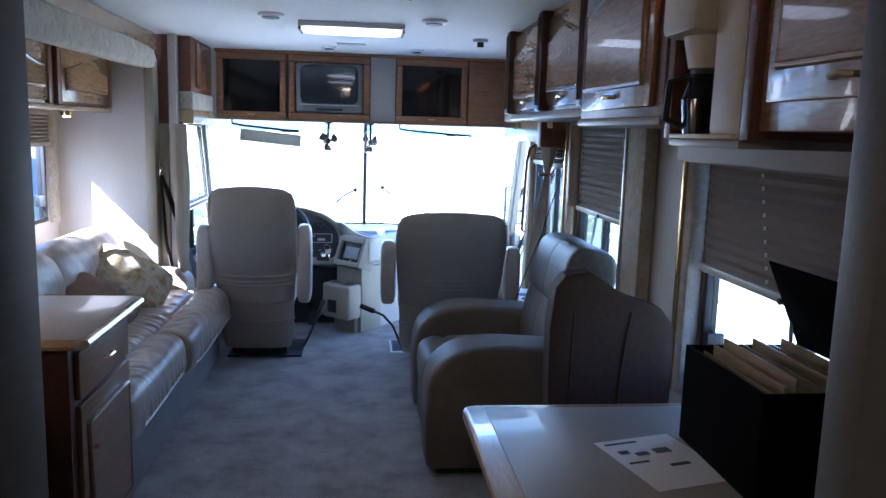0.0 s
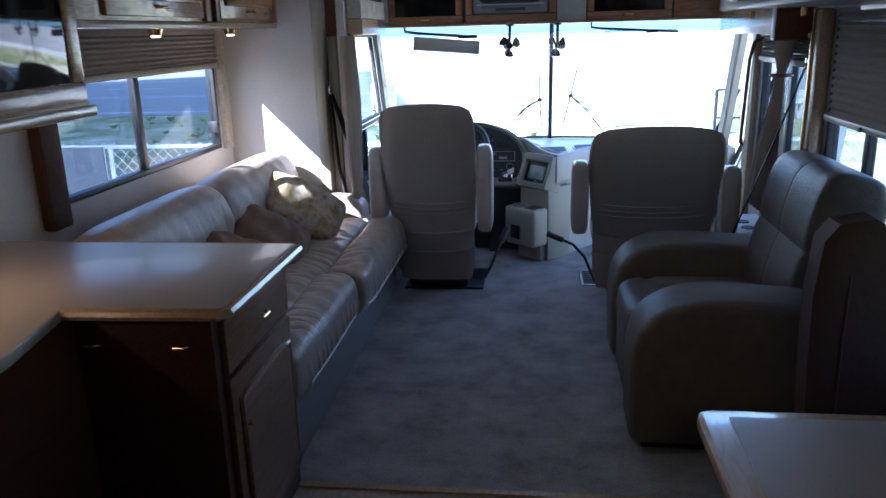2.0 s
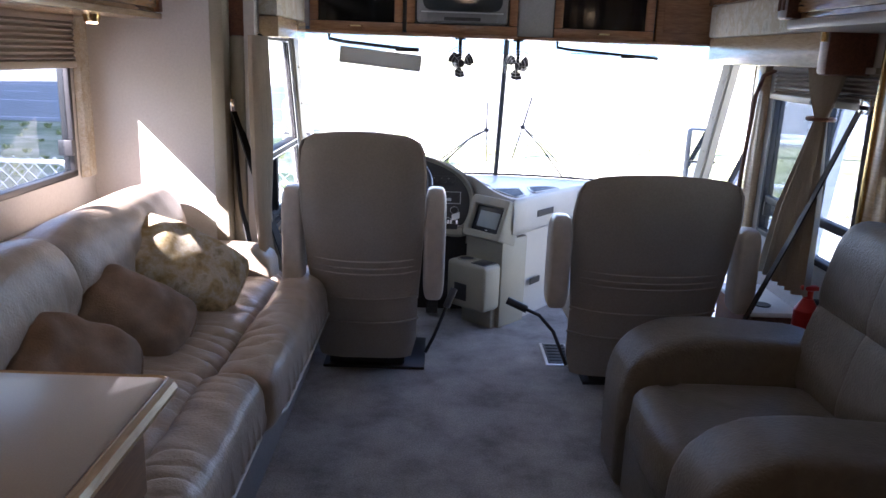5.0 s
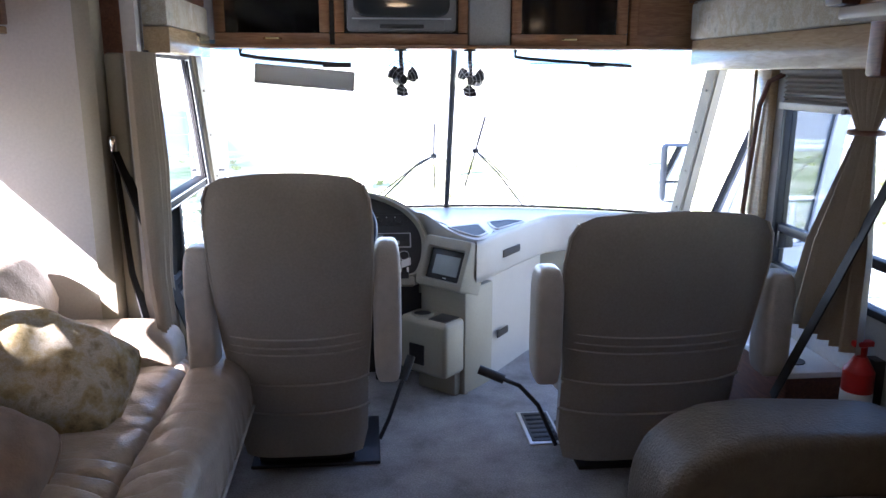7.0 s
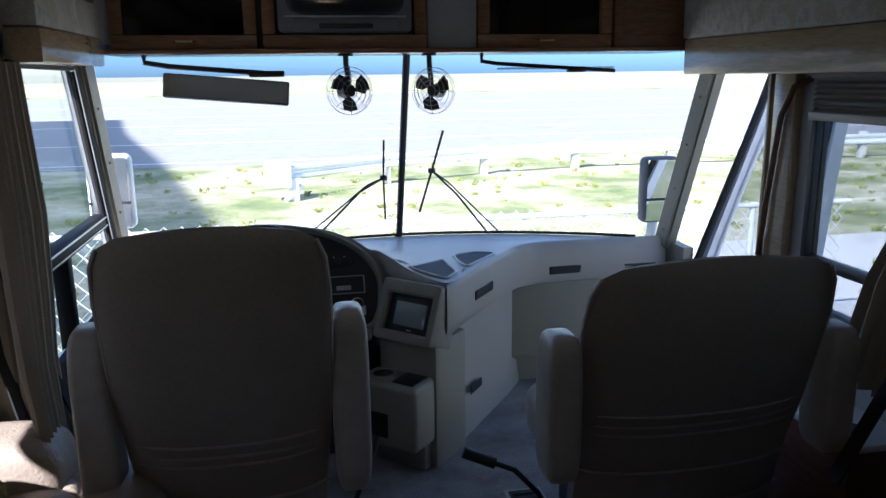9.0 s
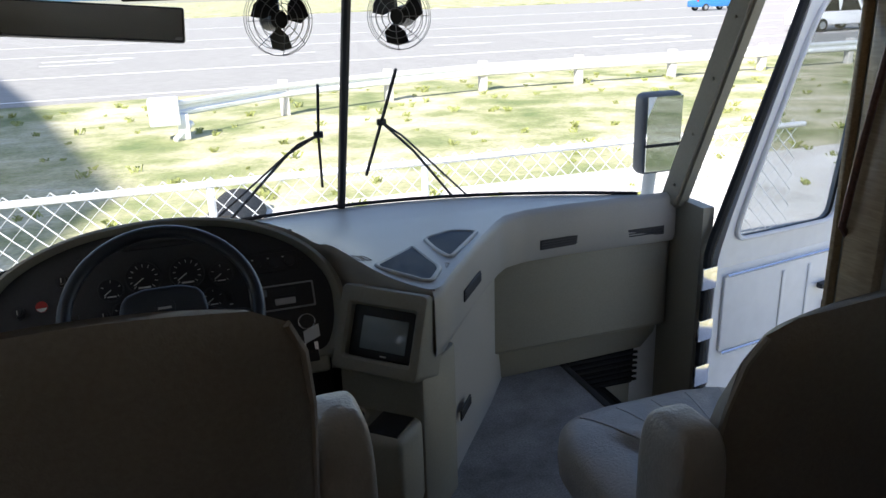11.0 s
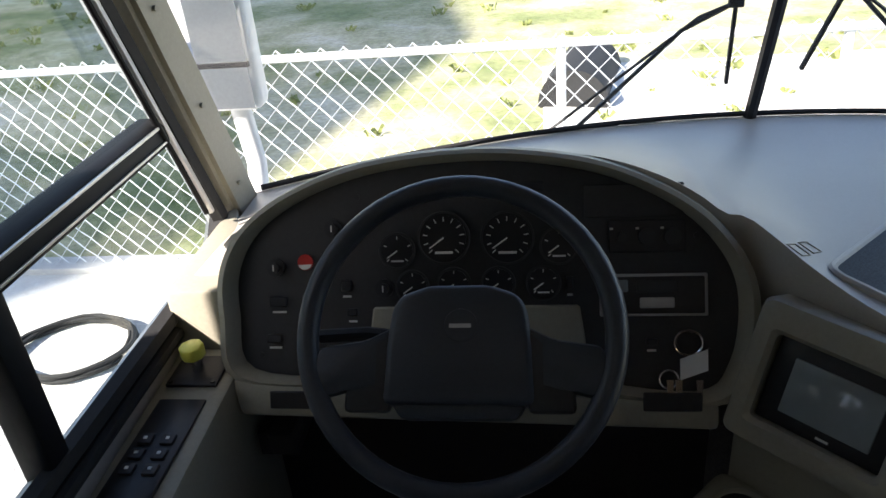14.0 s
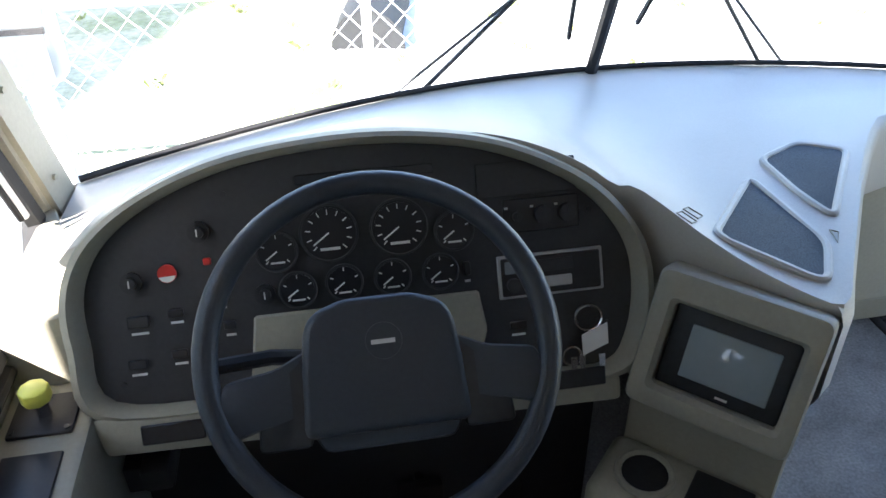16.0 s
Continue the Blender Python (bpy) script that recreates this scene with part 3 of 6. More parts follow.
# ---------- fixtures on the ceiling ----------
def ceiling_lamp(x0, x1, y0, y1):
    t = thing("ceiling_lamp", ((x0 + x1) / 2, (y0 + y1) / 2, CEIL), "slim fluorescent ceiling lamp, switched on", "lamp", "ceiling lamps")
    part("housing", box(x0 - 0.015, x1 + 0.015, y0 - 0.012, y1 + 0.012, CEIL - 0.03, CEIL, 0.006), M_WHITE, t)
    part("diffuser", soft(x0, x1, y0, y1, CEIL - 0.055, CEIL - 0.012, 5), M_FLUO, t, "glowing white diffuser")
    for x in (x0 - 0.012, x1 + 0.002):
        part("end_cap", box(x, x + 0.012, y0 - 0.005, y1 + 0.005, CEIL - 0.052, CEIL - 0.004, 0.004), M_PANEL, t)


ceiling_lamp(-0.44, 0.14, 2.48, 2.68)
ceiling_lamp(-0.39, 0.18, 3.82, 4.02)


def round_fixture(x, y, r, label, mt):
    t = thing("ceiling_speaker", (x, y, CEIL), label, "speaker", "ceiling discs")
    part("rim", joined(cyl((x, y, CEIL), (x, y, CEIL - 0.012), r), cyl((x, y, CEIL - 0.012), (x, y, CEIL - 0.02), r, r * 0.8)), M_WHITE, t)
    part("grille", cyl((x, y, CEIL - 0.014), (x, y, CEIL - 0.024), r * 0.68), mt, t, "dark mesh grille")


for x, y, r in ((-0.53, 3.62, 0.07), (0.34, 3.60, 0.07), (0.34, 2.22, 0.10), (-0.78, 2.14, 0.09), (-0.28, 5.15, 0.05), (0.36, 5.15, 0.05)):
    round_fixture(x, y, r, "small round ceiling speaker with a dark grille", M_PANEL)
det = thing("smoke_detector", (0.71, 4.35, CEIL), "small dark detector hanging from the ceiling", "detector")
part("base", cyl((0.71, 4.35, CEIL), (0.71, 4.35, CEIL - 0.02), 0.05), M_SILVER, det)
part("sensor", cyl((0.71, 4.35, CEIL - 0.02), (0.71, 4.35, CEIL - 0.05), 0.022), M_PANEL, det)
ac = thing("ceiling_vent", (-0.14, 1.9, CEIL), "white air conditioner grille with slats on the ceiling", "vent")
part("frame", box(-0.42, 0.14, 1.55, 2.30, CEIL - 0.03, CEIL, 0.008), M_WHITE, ac)
for i in range(8):
    part("slat", box(-0.38, 0.10, 1.62 + i * 0.075, 1.66 + i * 0.075, CEIL - 0.042, CEIL - 0.028, 0.004), M_SILVER, ac)
for x in (-0.10, 0.06):
    part("bar", box(x, x + 0.015, 1.58, 2.27, CEIL - 0.046, CEIL - 0.03), M_WHITE, ac)
dv = thing("dome_vent", (-0.13, 4.95, CEIL), "small flat dark ceiling vent", "vent")
part("plate", box(-0.22, -0.02, 4.88, 4.98, CEIL - 0.012, CEIL, 0.004), M_SILVER, dv)


# ---------- cabinets ----------
def arched_door(parent, axis, face, b0, b1, z0, z1, out, mt, arched=True, handle=True, panel=None):
    """A raised-panel cabinet door; axis 'x': its face looks along x (out: -1 or 1), and b runs along y."""
    f = face

    def at(a, b, z):
        return (f + out * a, b, z) if axis == "x" else (b, f + out * a, z)

    def bb(a0, a1, p, q, r, s, bev=0.006):
        if axis == "x":
            return box(min(f + out * a0, f + out * a1), max(f + out * a0, f + out * a1), p, q, r, s, bev)
        return box(p, q, min(f + out * a0, f + out * a1), max(f + out * a0, f + out * a1), r, s, bev)

    d = part("door", bb(0.0, 0.02, b0, b1, z0, z1, 0.005), mt, parent)
    w = 0.055
    rail = 0.075
    # the raised field, with an arched top
    n = 14
    pts = [at(0.021, b0 + w, z0 + rail), at(0.021, b1 - w, z0 + rail)]
    top, rise = z1 - rail, (0.05 if arched else 0.0)
    for i in range(n + 1):
        t = i / n
        b = b1 - w + (b0 + 2 * w - b1) * t
        pts.append(at(0.021, b, top - rise + rise * (0.5 - 0.5 * math.cos(2 * math.pi * t))))
    vec = (out * 0.012, 0, 0) if axis == "x" else (0, out * 0.012, 0)
    part("raised_panel", prism(pts, vec, 0.005, 1), panel or mt, d)
    edge = [Vector(p) + Vector(vec) * 0.2 for p in pts]
    part("bead", tube(edge, 0.013, 8, True), mt, d)
    if handle:
        c = (b0 + b1) / 2
        zz = z0 + rail * 0.5
        part("handle", tube([at(0.02, c - 0.045, zz), at(0.04, c - 0.035, zz), at(0.045, c, zz + 0.004), at(0.04, c + 0.035, zz), at(0.02, c + 0.045, zz)], 0.006, 8), M_BRASS, d, "small brass pull")
    return d


# upper cabinets over the sofa
uc = thing("upper_cabinet", (-1.85, 3.5, 1.66), "honey oak upper cabinet over the sofa with arched doors", "cabinet")
part("body", box(-2.048, -1.68, 2.40, 4.60, 1.68, 2.028, 0.004), M_OAK, uc)
part("base_rail", box(-2.048, -1.66, 2.40, 4.62, 1.655, 1.682, 0.006), M_OAKL, uc)
for y in (2.50, 3.62, 3.74, 4.60):
    part("stile", box(-1.70, -1.655, y - 0.025, y + 0.02, 1.685, 2.025, 0.006), M_CHERRY, uc, "dark fluted stile")
for y0, y1 in ((2.72, 3.58), (3.78, 4.56)):
    arched_door(uc, "x", -1.68, y0, y1, 1.70, 2.0, 1, M_OAK)
for y in (3.35, 4.22):
    sp = thing("spot_lamp", (-1.88, y, 1.63), "small round brass spot lamp, glowing warm", "lamp", "spot lamps")
    part("rim", cyl((-1.80, y, 1.654), (-1.80, y, 1.625), 0.035, 0.028), M_BRASS, sp)
    part("bulb", cyl((-1.80, y, 1.626), (-1.80, y, 1.618), 0.02), M_BULB, sp)
# valance along the slide-out's edge
vl = thing("slide_valance", (-1.42, 3.0, 1.95), "padded patterned fabric valance along the slide-out", "valance")
part("board", box(-1.44, -1.40, -0.5, 4.74, 2.02, 2.188, 0.006), M_OAKL, vl)
part("padding", soft(-1.45, -1.36, -0.6, 4.76, 1.93, 2.09, 5, n=12, k=10), M_VAL, vl, "patterned fabric padding")
# post at the end of the slide-out
structure("trim_slide_post", joined(box(-1.47, -1.40, 4.66, 4.78, 0.0, 2.03, 0.02), box(-1.40, -1.335, 4.74, 4.80, 0.0, 1.6, 0.015)), M_DASHB, "beige padded post at the slide-out's end", True)
# dark end panel over the driver's curtain
ep = thing("overhead_end_cabinet", (-1.36, 4.9, 1.6), "dark cherry overhead cabinet over the driver's window", "cabinet")
part("end_panel", box(-1.46, -1.28, 4.79, 4.84, 1.59, 2.188, 0.01), M_CHERRY, ep)
part("body", box(-1.40, -1.20, 4.84, 5.58, 1.82, 2.188, 0.006), M_CHERRY, ep)
part("fabric_band", box(-1.40, -1.19, 4.84, 5.585, 1.70, 1.818, 0.008), M_VAL, ep, "patterned fabric band")
part("lower_board", box(-1.40, -1.185, 4.84, 5.585, 1.60, 1.698, 0.008), M_OAKL, ep, "light oak board")
part("door_edge", box(-1.197, -1.185, 4.98, 5.50, 1.85, 2.16, 0.004), M_REDOAK, ep)

# overhead cabinets across the cab
oh = thing("cab_cabinet", (0, 5.7, 1.645), "red oak cabinet row across the cab with dark glass doors", "cabinet")
part("body", box(-1.18, 1.16, 5.66, 5.98, 1.66, 2.188, 0.004), M_PANEL, oh, "dark cabinet inside")
part("bottom_board", box(-1.20, 1.18, 5.60, 6.0, 1.642, 1.662, 0.006), M_REDOAK, oh)


def framed(parent, x0, x1, glassy):
    d = part("door_frame", joined(box(x0, x1, 5.615, 5.66, 1.66, 1.715, 0.008), box(x0, x1, 5.615, 5.66, 2.11, 2.165, 0.008),
                                  box(x0, x0 + 0.05, 5.615, 5.66, 1.715, 2.11, 0.008), box(x1 - 0.05, x1, 5.615, 5.66, 1.715, 2.11, 0.008)), M_REDOAK, parent)
    if glassy:
        part("pane", box(x0 + 0.048, x1 - 0.048, 5.64, 5.65, 1.712, 2.112), M_BLKGL, d, "dark smoked glass")
        part("handle", tube([((x0 + x1) / 2 - 0.04, 5.615, 1.688), ((x0 + x1) / 2 - 0.03, 5.60, 1.688), ((x0 + x1) / 2 + 0.03, 5.60, 1.688), ((x0 + x1) / 2 + 0.04, 5.615, 1.688)], 0.005, 6), M_BRASS, d)
    return d


framed(oh, -1.17, -0.635, True)
framed(oh, -0.615, 0.025, False)
framed(oh, 0.235, 0.81, True)
part("grey_panel", box(0.03, 0.23, 5.625, 5.66, 1.66, 2.17, 0.004), M_SKIRT, oh, "grey fabric panel")
part("side_door", joined(box(0.82, 1.16, 5.62, 5.66, 1.66, 2.165, 0.008), box(0.86, 1.12, 5.615, 5.63, 1.71, 2.12, 0.006)), M_REDOAK, oh)
part("crown", box(-1.18, 1.16, 5.60, 5.66, 2.165, 2.188, 0.006), M_REDOAK, oh)
tv = thing("television", (-0.295, 5.64, 1.70), "small grey tube television set into the oak cabinet", "television")
part("casing", joined(box(-0.555, -0.035, 5.60, 5.658, 1.72, 2.105, 0.02), box(-0.50, -0.09, 5.595, 5.61, 1.725, 1.775, 0.012)), M_TVGREY, tv)
part("screen", soft(-0.525, -0.065, 5.58, 5.625, 1.785, 2.09, 7), M_CRT, tv, "dark bulging screen")
part("control_strip", box(-0.40, -0.19, 5.59, 5.60, 1.735, 1.755, 0.004), M_BLACK, tv)
part("trim_strip", box(-0.53, -0.06, 5.592, 5.599, 1.777, 1.784, 0.002), M_SILVER, tv, "bright trim under the screen")

# right upper cabinets
ru = thing("upper_cabinet", (1.04, 3.1, 1.69), "oak upper cabinet over the armchair with two arched doors", "cabinet", "right upper cabinets")
part("body", box(0.86, 1.238, 2.32, 3.92, 1.71, 2.188, 0.004), M_OAK, ru)
part("light_rail", box(0.84, 1.238, 2.32, 3.93, 1.675, 1.712, 0.01), M_LAMIN, ru, "pale light rail")
for y in (2.36, 3.10, 3.90):
    part("stile", box(0.805, 0.865, y - 0.042, y + 0.042, 1.712, 2.186, 0.010), M_CHERRYD, ru, "dark fluted stile")
    for d in (-0.018, 0.018):
        part("flute", tube([(0.804, y + d, 1.74), (0.804, y + d, 2.16)], 0.007, 8), M_CHERRYD, ru)
for y0, y1 in ((2.42, 3.05), (3.15, 3.85)):
    arched_door(ru, "x", 0.86, y0, y1, 1.73, 2.15, -1, M_OAK)
for y in (2.9, 3.6):
    part("knob", cyl((0.83, y, 1.66), (0.83, y, 1.63), 0.012), M_BRASS, ru)
rb = thing("upper_cabinet", (1.02, 1.9, 1.65), "deeper dark-framed oak upper cabinet with one arched door", "cabinet", "right upper cabinets")
part("body", box(0.80, 1.238, 1.48, 2.30, 1.66, 2.188, 0.004), M_CHERRY, rb)
part("light_rail", box(0.79, 1.238, 1.48, 2.31, 1.635, 1.662, 0.008), M_LAMIN, rb)
arched_door(rb, "x", 0.80, 1.54, 2.22, 1.69, 2.15, -1, M_OAK)
rc = thing("upper_cabinet", (1.02, 0.3, 1.65), "oak upper cabinet with an open niche over the dinette", "cabinet", "right upper cabinets")
for y in (0.98, 1.42):
    part("side", box(0.80, 1.238, y, y + 0.04, 1.60, 2.188, 0.004), M_CHERRY, rc)
part("back", box(1.20, 1.238, 1.02, 1.42, 1.60, 2.188), M_CHERRY, rc)
part("shelf", box(0.80, 1.20, 1.02, 1.42, 1.58, 1.60, 0.003), M_LAMIN, rc)
part("body", box(0.82, 1.238, 0.32, 0.975, 1.62, 2.188, 0.004), M_OAK, rc)
arched_door(rc, "x", 0.82, 0.34, 0.92, 1.68, 2.16, -1, M_OAK)
cm = thing("coffee_maker", (0.90, 1.2, 1.60), "beige under-cabinet coffee maker with a dark glass jug", "appliance")
part("column", box(0.80, 1.06, 1.03, 1.19, 1.602, 2.03, 0.02), M_BEIGEP, cm)
part("head", joined(box(0.745, 1.06, 1.19, 1.40, 1.86, 2.04, 0.025), box(0.76, 1.05, 1.04, 1.20, 1.95, 2.10, 0.02)), M_BEIGEP, cm)
part("filter_basket", cyl((0.85, 1.295, 1.86), (0.85, 1.295, 1.78), 0.075, 0.058), M_BEIGEP, cm)
jug = part("jug", joined(cyl((0.85, 1.295, 1.612), (0.85, 1.295, 1.70), 0.062, 0.072, 20), cyl((0.85, 1.295, 1.70), (0.85, 1.295, 1.765), 0.072, 0.05, 20)), M_BLKGL, cm, "dark glass jug")
part("jug_handle", tube([(0.80, 1.31, 1.76), (0.75, 1.32, 1.745), (0.745, 1.32, 1.65), (0.79, 1.31, 1.63)], 0.010, 8), M_BLACK, jug)
part("jug_lid", cyl((0.85, 1.295, 1.765), (0.85, 1.295, 1.778), 0.052), M_BLACK, jug)
part("base", box(0.79, 1.06, 1.04, 1.40, 1.601, 1.613, 0.004), M_BEIGEP, cm)
hood = thing("shade_hood", (1.16, 1.5, 1.55), "pale blue-grey valance box over the dinette shade", "valance")
part("hood_box", box(1.08, 1.238, 0.85, 2.02, 1.52, 1.64, 0.012), M_WALL, hood)


structure("wall_partition", box(0.585, 1.238, 0.22, 0.30, -0.004, 2.188, 0.012), M_PARTN, "grey vinyl partition end beside the dinette", True)
rl = thing("rope_light", (0.8, 1.6, 2.17), "glowing orange rope light along the cabinet top", "lamp")
for i in range(26):
    part("bulb", cyl((0.79, 0.98 + i * 0.05, 2.172), (0.79, 1.005 + i * 0.05, 2.172), 0.006, n=8), M_ORANGE, rl)
part("cord", tube([(0.792, 0.97, 2.178), (0.792, 2.30, 2.178)], 0.005, 6), M_WHITE, rl)

# pleated shades
def pleated(name, y0, y1, z0, z1, x, label, pitch=0.036):
    t = thing(name, (x, (y0 + y1) / 2, z0), label, "shade", "pleated shades")
    n = max(2, round((z1 - z0) / pitch))
    row = [(x + (0.012 if i % 2 else -0.004), z1 - (z1 - z0) * i / (n * 2)) for i in range(2 * n + 1)]
    bm = loft([[(a, y0, z) for a, z in row], [(a, y1, z) for a, z in row]], closed=False)
    part("pleats", bm, M_SHADE, t, smooth=False)
    part("bottom_rail", box(x - 0.02, x + 0.015, y0, y1, z0 - 0.03, z0, 0.006), M_LAMIN, t, "pale bottom rail")
    part("head_rail", box(x - 0.02, x + 0.015, y0, y1, z1, z1 + 0.025, 0.004), M_SHADE, t)
    part("pull", cyl((x - 0.03, (y0 + y1) / 2, z0 - 0.02), (x - 0.018, (y0 + y1) / 2, z0 - 0.02), 0.01), M_PANEL, t)


pleated("pleated_shade", 2.82, 3.70, 1.20, 1.66, 1.225, "grey-brown pleated shade drawn half down")
pleated("pleated_shade", 0.87, 2.02, 1.15, 1.52, 1.215, "grey-brown pleated shade drawn half down over the dinette")
pleated("pleated_shade", 3.95, 4.86, 1.42, 1.53, 1.225, "pleated shade rolled up above the cab window", 0.02)
pleated("pleated_shade", 2.88, 4.52, 1.465, 1.63, -2.025, "brown pleated shade rolled up above the sofa window", 0.022)
pc = thing("pull_cord", (1.19, 1.66, 1.2), "beaded white pull cord hanging before the shade", "cord")
part("beads", joined(*[cyl((1.185, 1.60 - 0.01 * i, 1.50 - 0.04 * i), (1.185, 1.60 - 0.01 * i, 1.488 - 0.04 * i), 0.004, n=6) for i in range(9)]), M_WHITE, pc)

# side boards of the right windows
for y, w, mt, lab in ((3.79, 0.035, M_OAKL, "narrow gilt side board of the window"), (2.68, 0.11, M_VAL, "wide padded fabric side board of the window"), (2.09, 0.035, M_VAL, "padded fabric side board of the dinette window")):
    sb = thing("side_board", (1.2, y, 0.9), lab, "trim", "window side boards")
    part("board", box(1.17, 1.238, y - w, y + w, 0.62, 1.665, 0.015), mt, sb)
    part("edge_strip", box(1.16, 1.185, y + w - 0.004, y + w + 0.014, 0.62, 1.665, 0.004), M_BRASS if w < 0.05 else M_ALU, sb, "bright metal edge strip")
ls = thing("side_board", (-2.0, 4.6, 1.0), "gathered gold fabric strip beside the sofa window", "trim", "window side boards")
part("board", loft([[(-2.045 + 0.03 * abs(math.sin(i * 1.25)), 4.55 + 0.1 * i / 16, z) for i in range(17)] for z in (0.94, 1.3, 1.65)], closed=False), M_VAL, ls)

lw = thing("side_board", (-2.0, 2.8, 1.0), "dark padded side board of the sofa window", "trim", "window side boards")
part("board", box(-2.048, -1.99, 2.70, 2.83, 0.88, 1.64, 0.015), M_BROWNFAB, lw)

# ---------- kitchen ----------
bc = thing("base_cabinet", (-1.2, 2.1, 0), "oak base cabinet under the counter with drawer and door, darkened for shade", "cabinet")
# the body's wood colour carries the dimness of this corner
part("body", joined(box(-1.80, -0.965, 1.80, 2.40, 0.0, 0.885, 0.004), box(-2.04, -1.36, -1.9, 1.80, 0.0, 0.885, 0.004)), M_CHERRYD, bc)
dr = part("drawer", box(-0.967, -0.945, 1.84, 2.37, 0.70, 0.86, 0.006), M_BROWNOAK, bc)
part("handle", tube([(-0.945, 2.07, 0.78), (-0.925, 2.08, 0.78), (-0.925, 2.13, 0.78), (-0.945, 2.14, 0.78)], 0.005, 6), M_BRASS, dr)
arched_door(bc, "x", -0.965, 1.84, 2.37, 0.10, 0.68, 1, M_BROWNOAK, arched=False, handle=False)
part("knob", cyl((-0.94, 1.90, 0.52), (-0.915, 1.90, 0.52), 0.009), M_BRASS, bc)
for x in (-1.32, -1.06):
    part("catch", tube([(x - 0.02, 1.80, 0.80), (x - 0.015, 1.785, 0.80), (x + 0.015, 1.785, 0.80), (x + 0.02, 1.80, 0.80)], 0.004, 6), M_BRASS, bc, "small brass pull")
ct = thing("countertop", (-1.3, 2.1, 0.887), "cream laminate countertop with a rounded light edge", "countertop")
slab = part("slab", prism([(-2.045, -1.9, 0.887), (-1.32, -1.9, 0.887), (-1.30, 1.45, 0.887), (-1.36, 1.76, 0.887), (-0.925, 1.775, 0.887), (-0.915, 1.785, 0.887), (-0.915, 2.41, 0.887), (-0.925, 2.42, 0.887), (-2.045, 2.42, 0.887)], (0, 0, 0.036), 0.008, 2), M_LAMIN, ct)
part("edge", tube([(-1.362, 1.752, 0.905), (-0.925, 1.768, 0.905), (-0.908, 1.785, 0.905), (-0.908, 2.41, 0.905), (-0.925, 2.427, 0.905), (-2.0, 2.427, 0.905)], 0.017, 8), M_OAKL, ct, "rounded pale oak edge")
mw = thing("microwave_cabinet", (-1.75, 1.8, 1.4), "oak wall cabinet with a black glass appliance door", "cabinet")
part("body", box(-2.048, -1.50, 0.6, 2.22, 1.42, 2.02, 0.006), M_OAK, mw)
part("lip", box(-2.048, -1.46, 0.6, 2.24, 1.385, 1.422, 0.008), M_OAKL, mw)
part("door_frame", joined(box(-1.50, -1.475, 1.35, 2.22, 1.42, 1.49, 0.006), box(-1.50, -1.475, 1.35, 2.22, 1.93, 2.02, 0.006), box(-1.50, -1.475, 2.15, 2.22, 1.49, 1.93, 0.006)), M_OAK, mw)
part("glass_door", box(-1.495, -1.478, 1.2, 2.15, 1.49, 1.93, 0.003), M_BLKGL, mw, "glossy black glass")
for ky_ in (0.95, 1.75):
    kl = thing("spot_lamp", (-1.70, ky_, 1.36), "small warm spot lamp under the kitchen cabinet", "lamp", "spot lamps")
    part("rim", cyl((-1.70, ky_, 1.386), (-1.70, ky_, 1.36), 0.035, 0.028), M_BRASS, kl)
    part("bulb", cyl((-1.70, ky_, 1.361), (-1.70, ky_, 1.352), 0.02), M_BULB, kl)
    ld = bpy.data.lights.new("spot_light", "POINT")
    ld.energy, ld.color, ld.shadow_soft_size = 0.3, (1.0, 0.66, 0.36), 0.03
    new("spot_light", ld).location = (-1.70, ky_, 1.32)
kc = thing("ceiling_lamp", (-0.1, -1.2, CEIL), "round warm ceiling lamp in the rear aisle", "lamp", "ceiling lamps")
part("dish", soft(-0.26, 0.06, -1.36, -1.04, CEIL - 0.07, CEIL + 0.0, 3), M_BULB, kc)
ld = bpy.data.lights.new("aisle_light", "POINT")
ld.energy, ld.color, ld.shadow_soft_size = 0.08, (1.0, 0.70, 0.42), 0.1
new("aisle_light", ld).location = (-0.1, -1.2, CEIL - 0.14)
tall = thing("pantry_cabinet", (-0.8, -0.4, 0), "tall dark wooden pantry cabinet beside the aisle", "cabinet")
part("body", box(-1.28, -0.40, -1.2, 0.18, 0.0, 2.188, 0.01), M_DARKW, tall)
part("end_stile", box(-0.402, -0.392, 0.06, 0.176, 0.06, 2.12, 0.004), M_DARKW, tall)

# ---------- dinette ----------
dt = thing("dinette_table", (0.75, 1.1, 0), "cream dinette table with a rounded oak edge", "table")
TZ = 0.755
part("edge_band", prism([(1.235, 0.35, TZ - 0.032), (0.27, 0.35, TZ - 0.032), (0.27, 1.58, TZ - 0.032), (0.28, 1.61, TZ - 0.032), (0.31, 1.622, TZ - 0.032), (1.235, 1.622, TZ - 0.032)], (0, 0, 0.032), 0.008, 2), M_OAKL, dt, "rounded oak edge")
part("tabletop", box(0.34, 1.234, 0.36, 1.58, TZ - 0.002, TZ + 0.004, 0.001), M_LAMIN, dt)
part("pedestal", cyl((0.8, 1.0, 0.0), (0.8, 1.0, 0.73), 0.05), M_ALU, dt)
part("foot", cyl((0.8, 1.0, -0.004), (0.8, 1.0, 0.03), 0.22, 0.18, 24), M_PANEL, dt)
pp = thing("paper_sheet", (0.7, 1.2, TZ + 0.004), "printed white sheet lying on the dinette table", "paper")
PM = Matrix.Translation((0.75, 1.18, TZ + 0.0045)) @ Matrix.Rotation(radians(14), 4, "Z")
part("sheet", box(-0.12, 0.12, -0.15, 0.15, 0, 0.0012, m=PM), M_PAPER, pp, smooth=False)
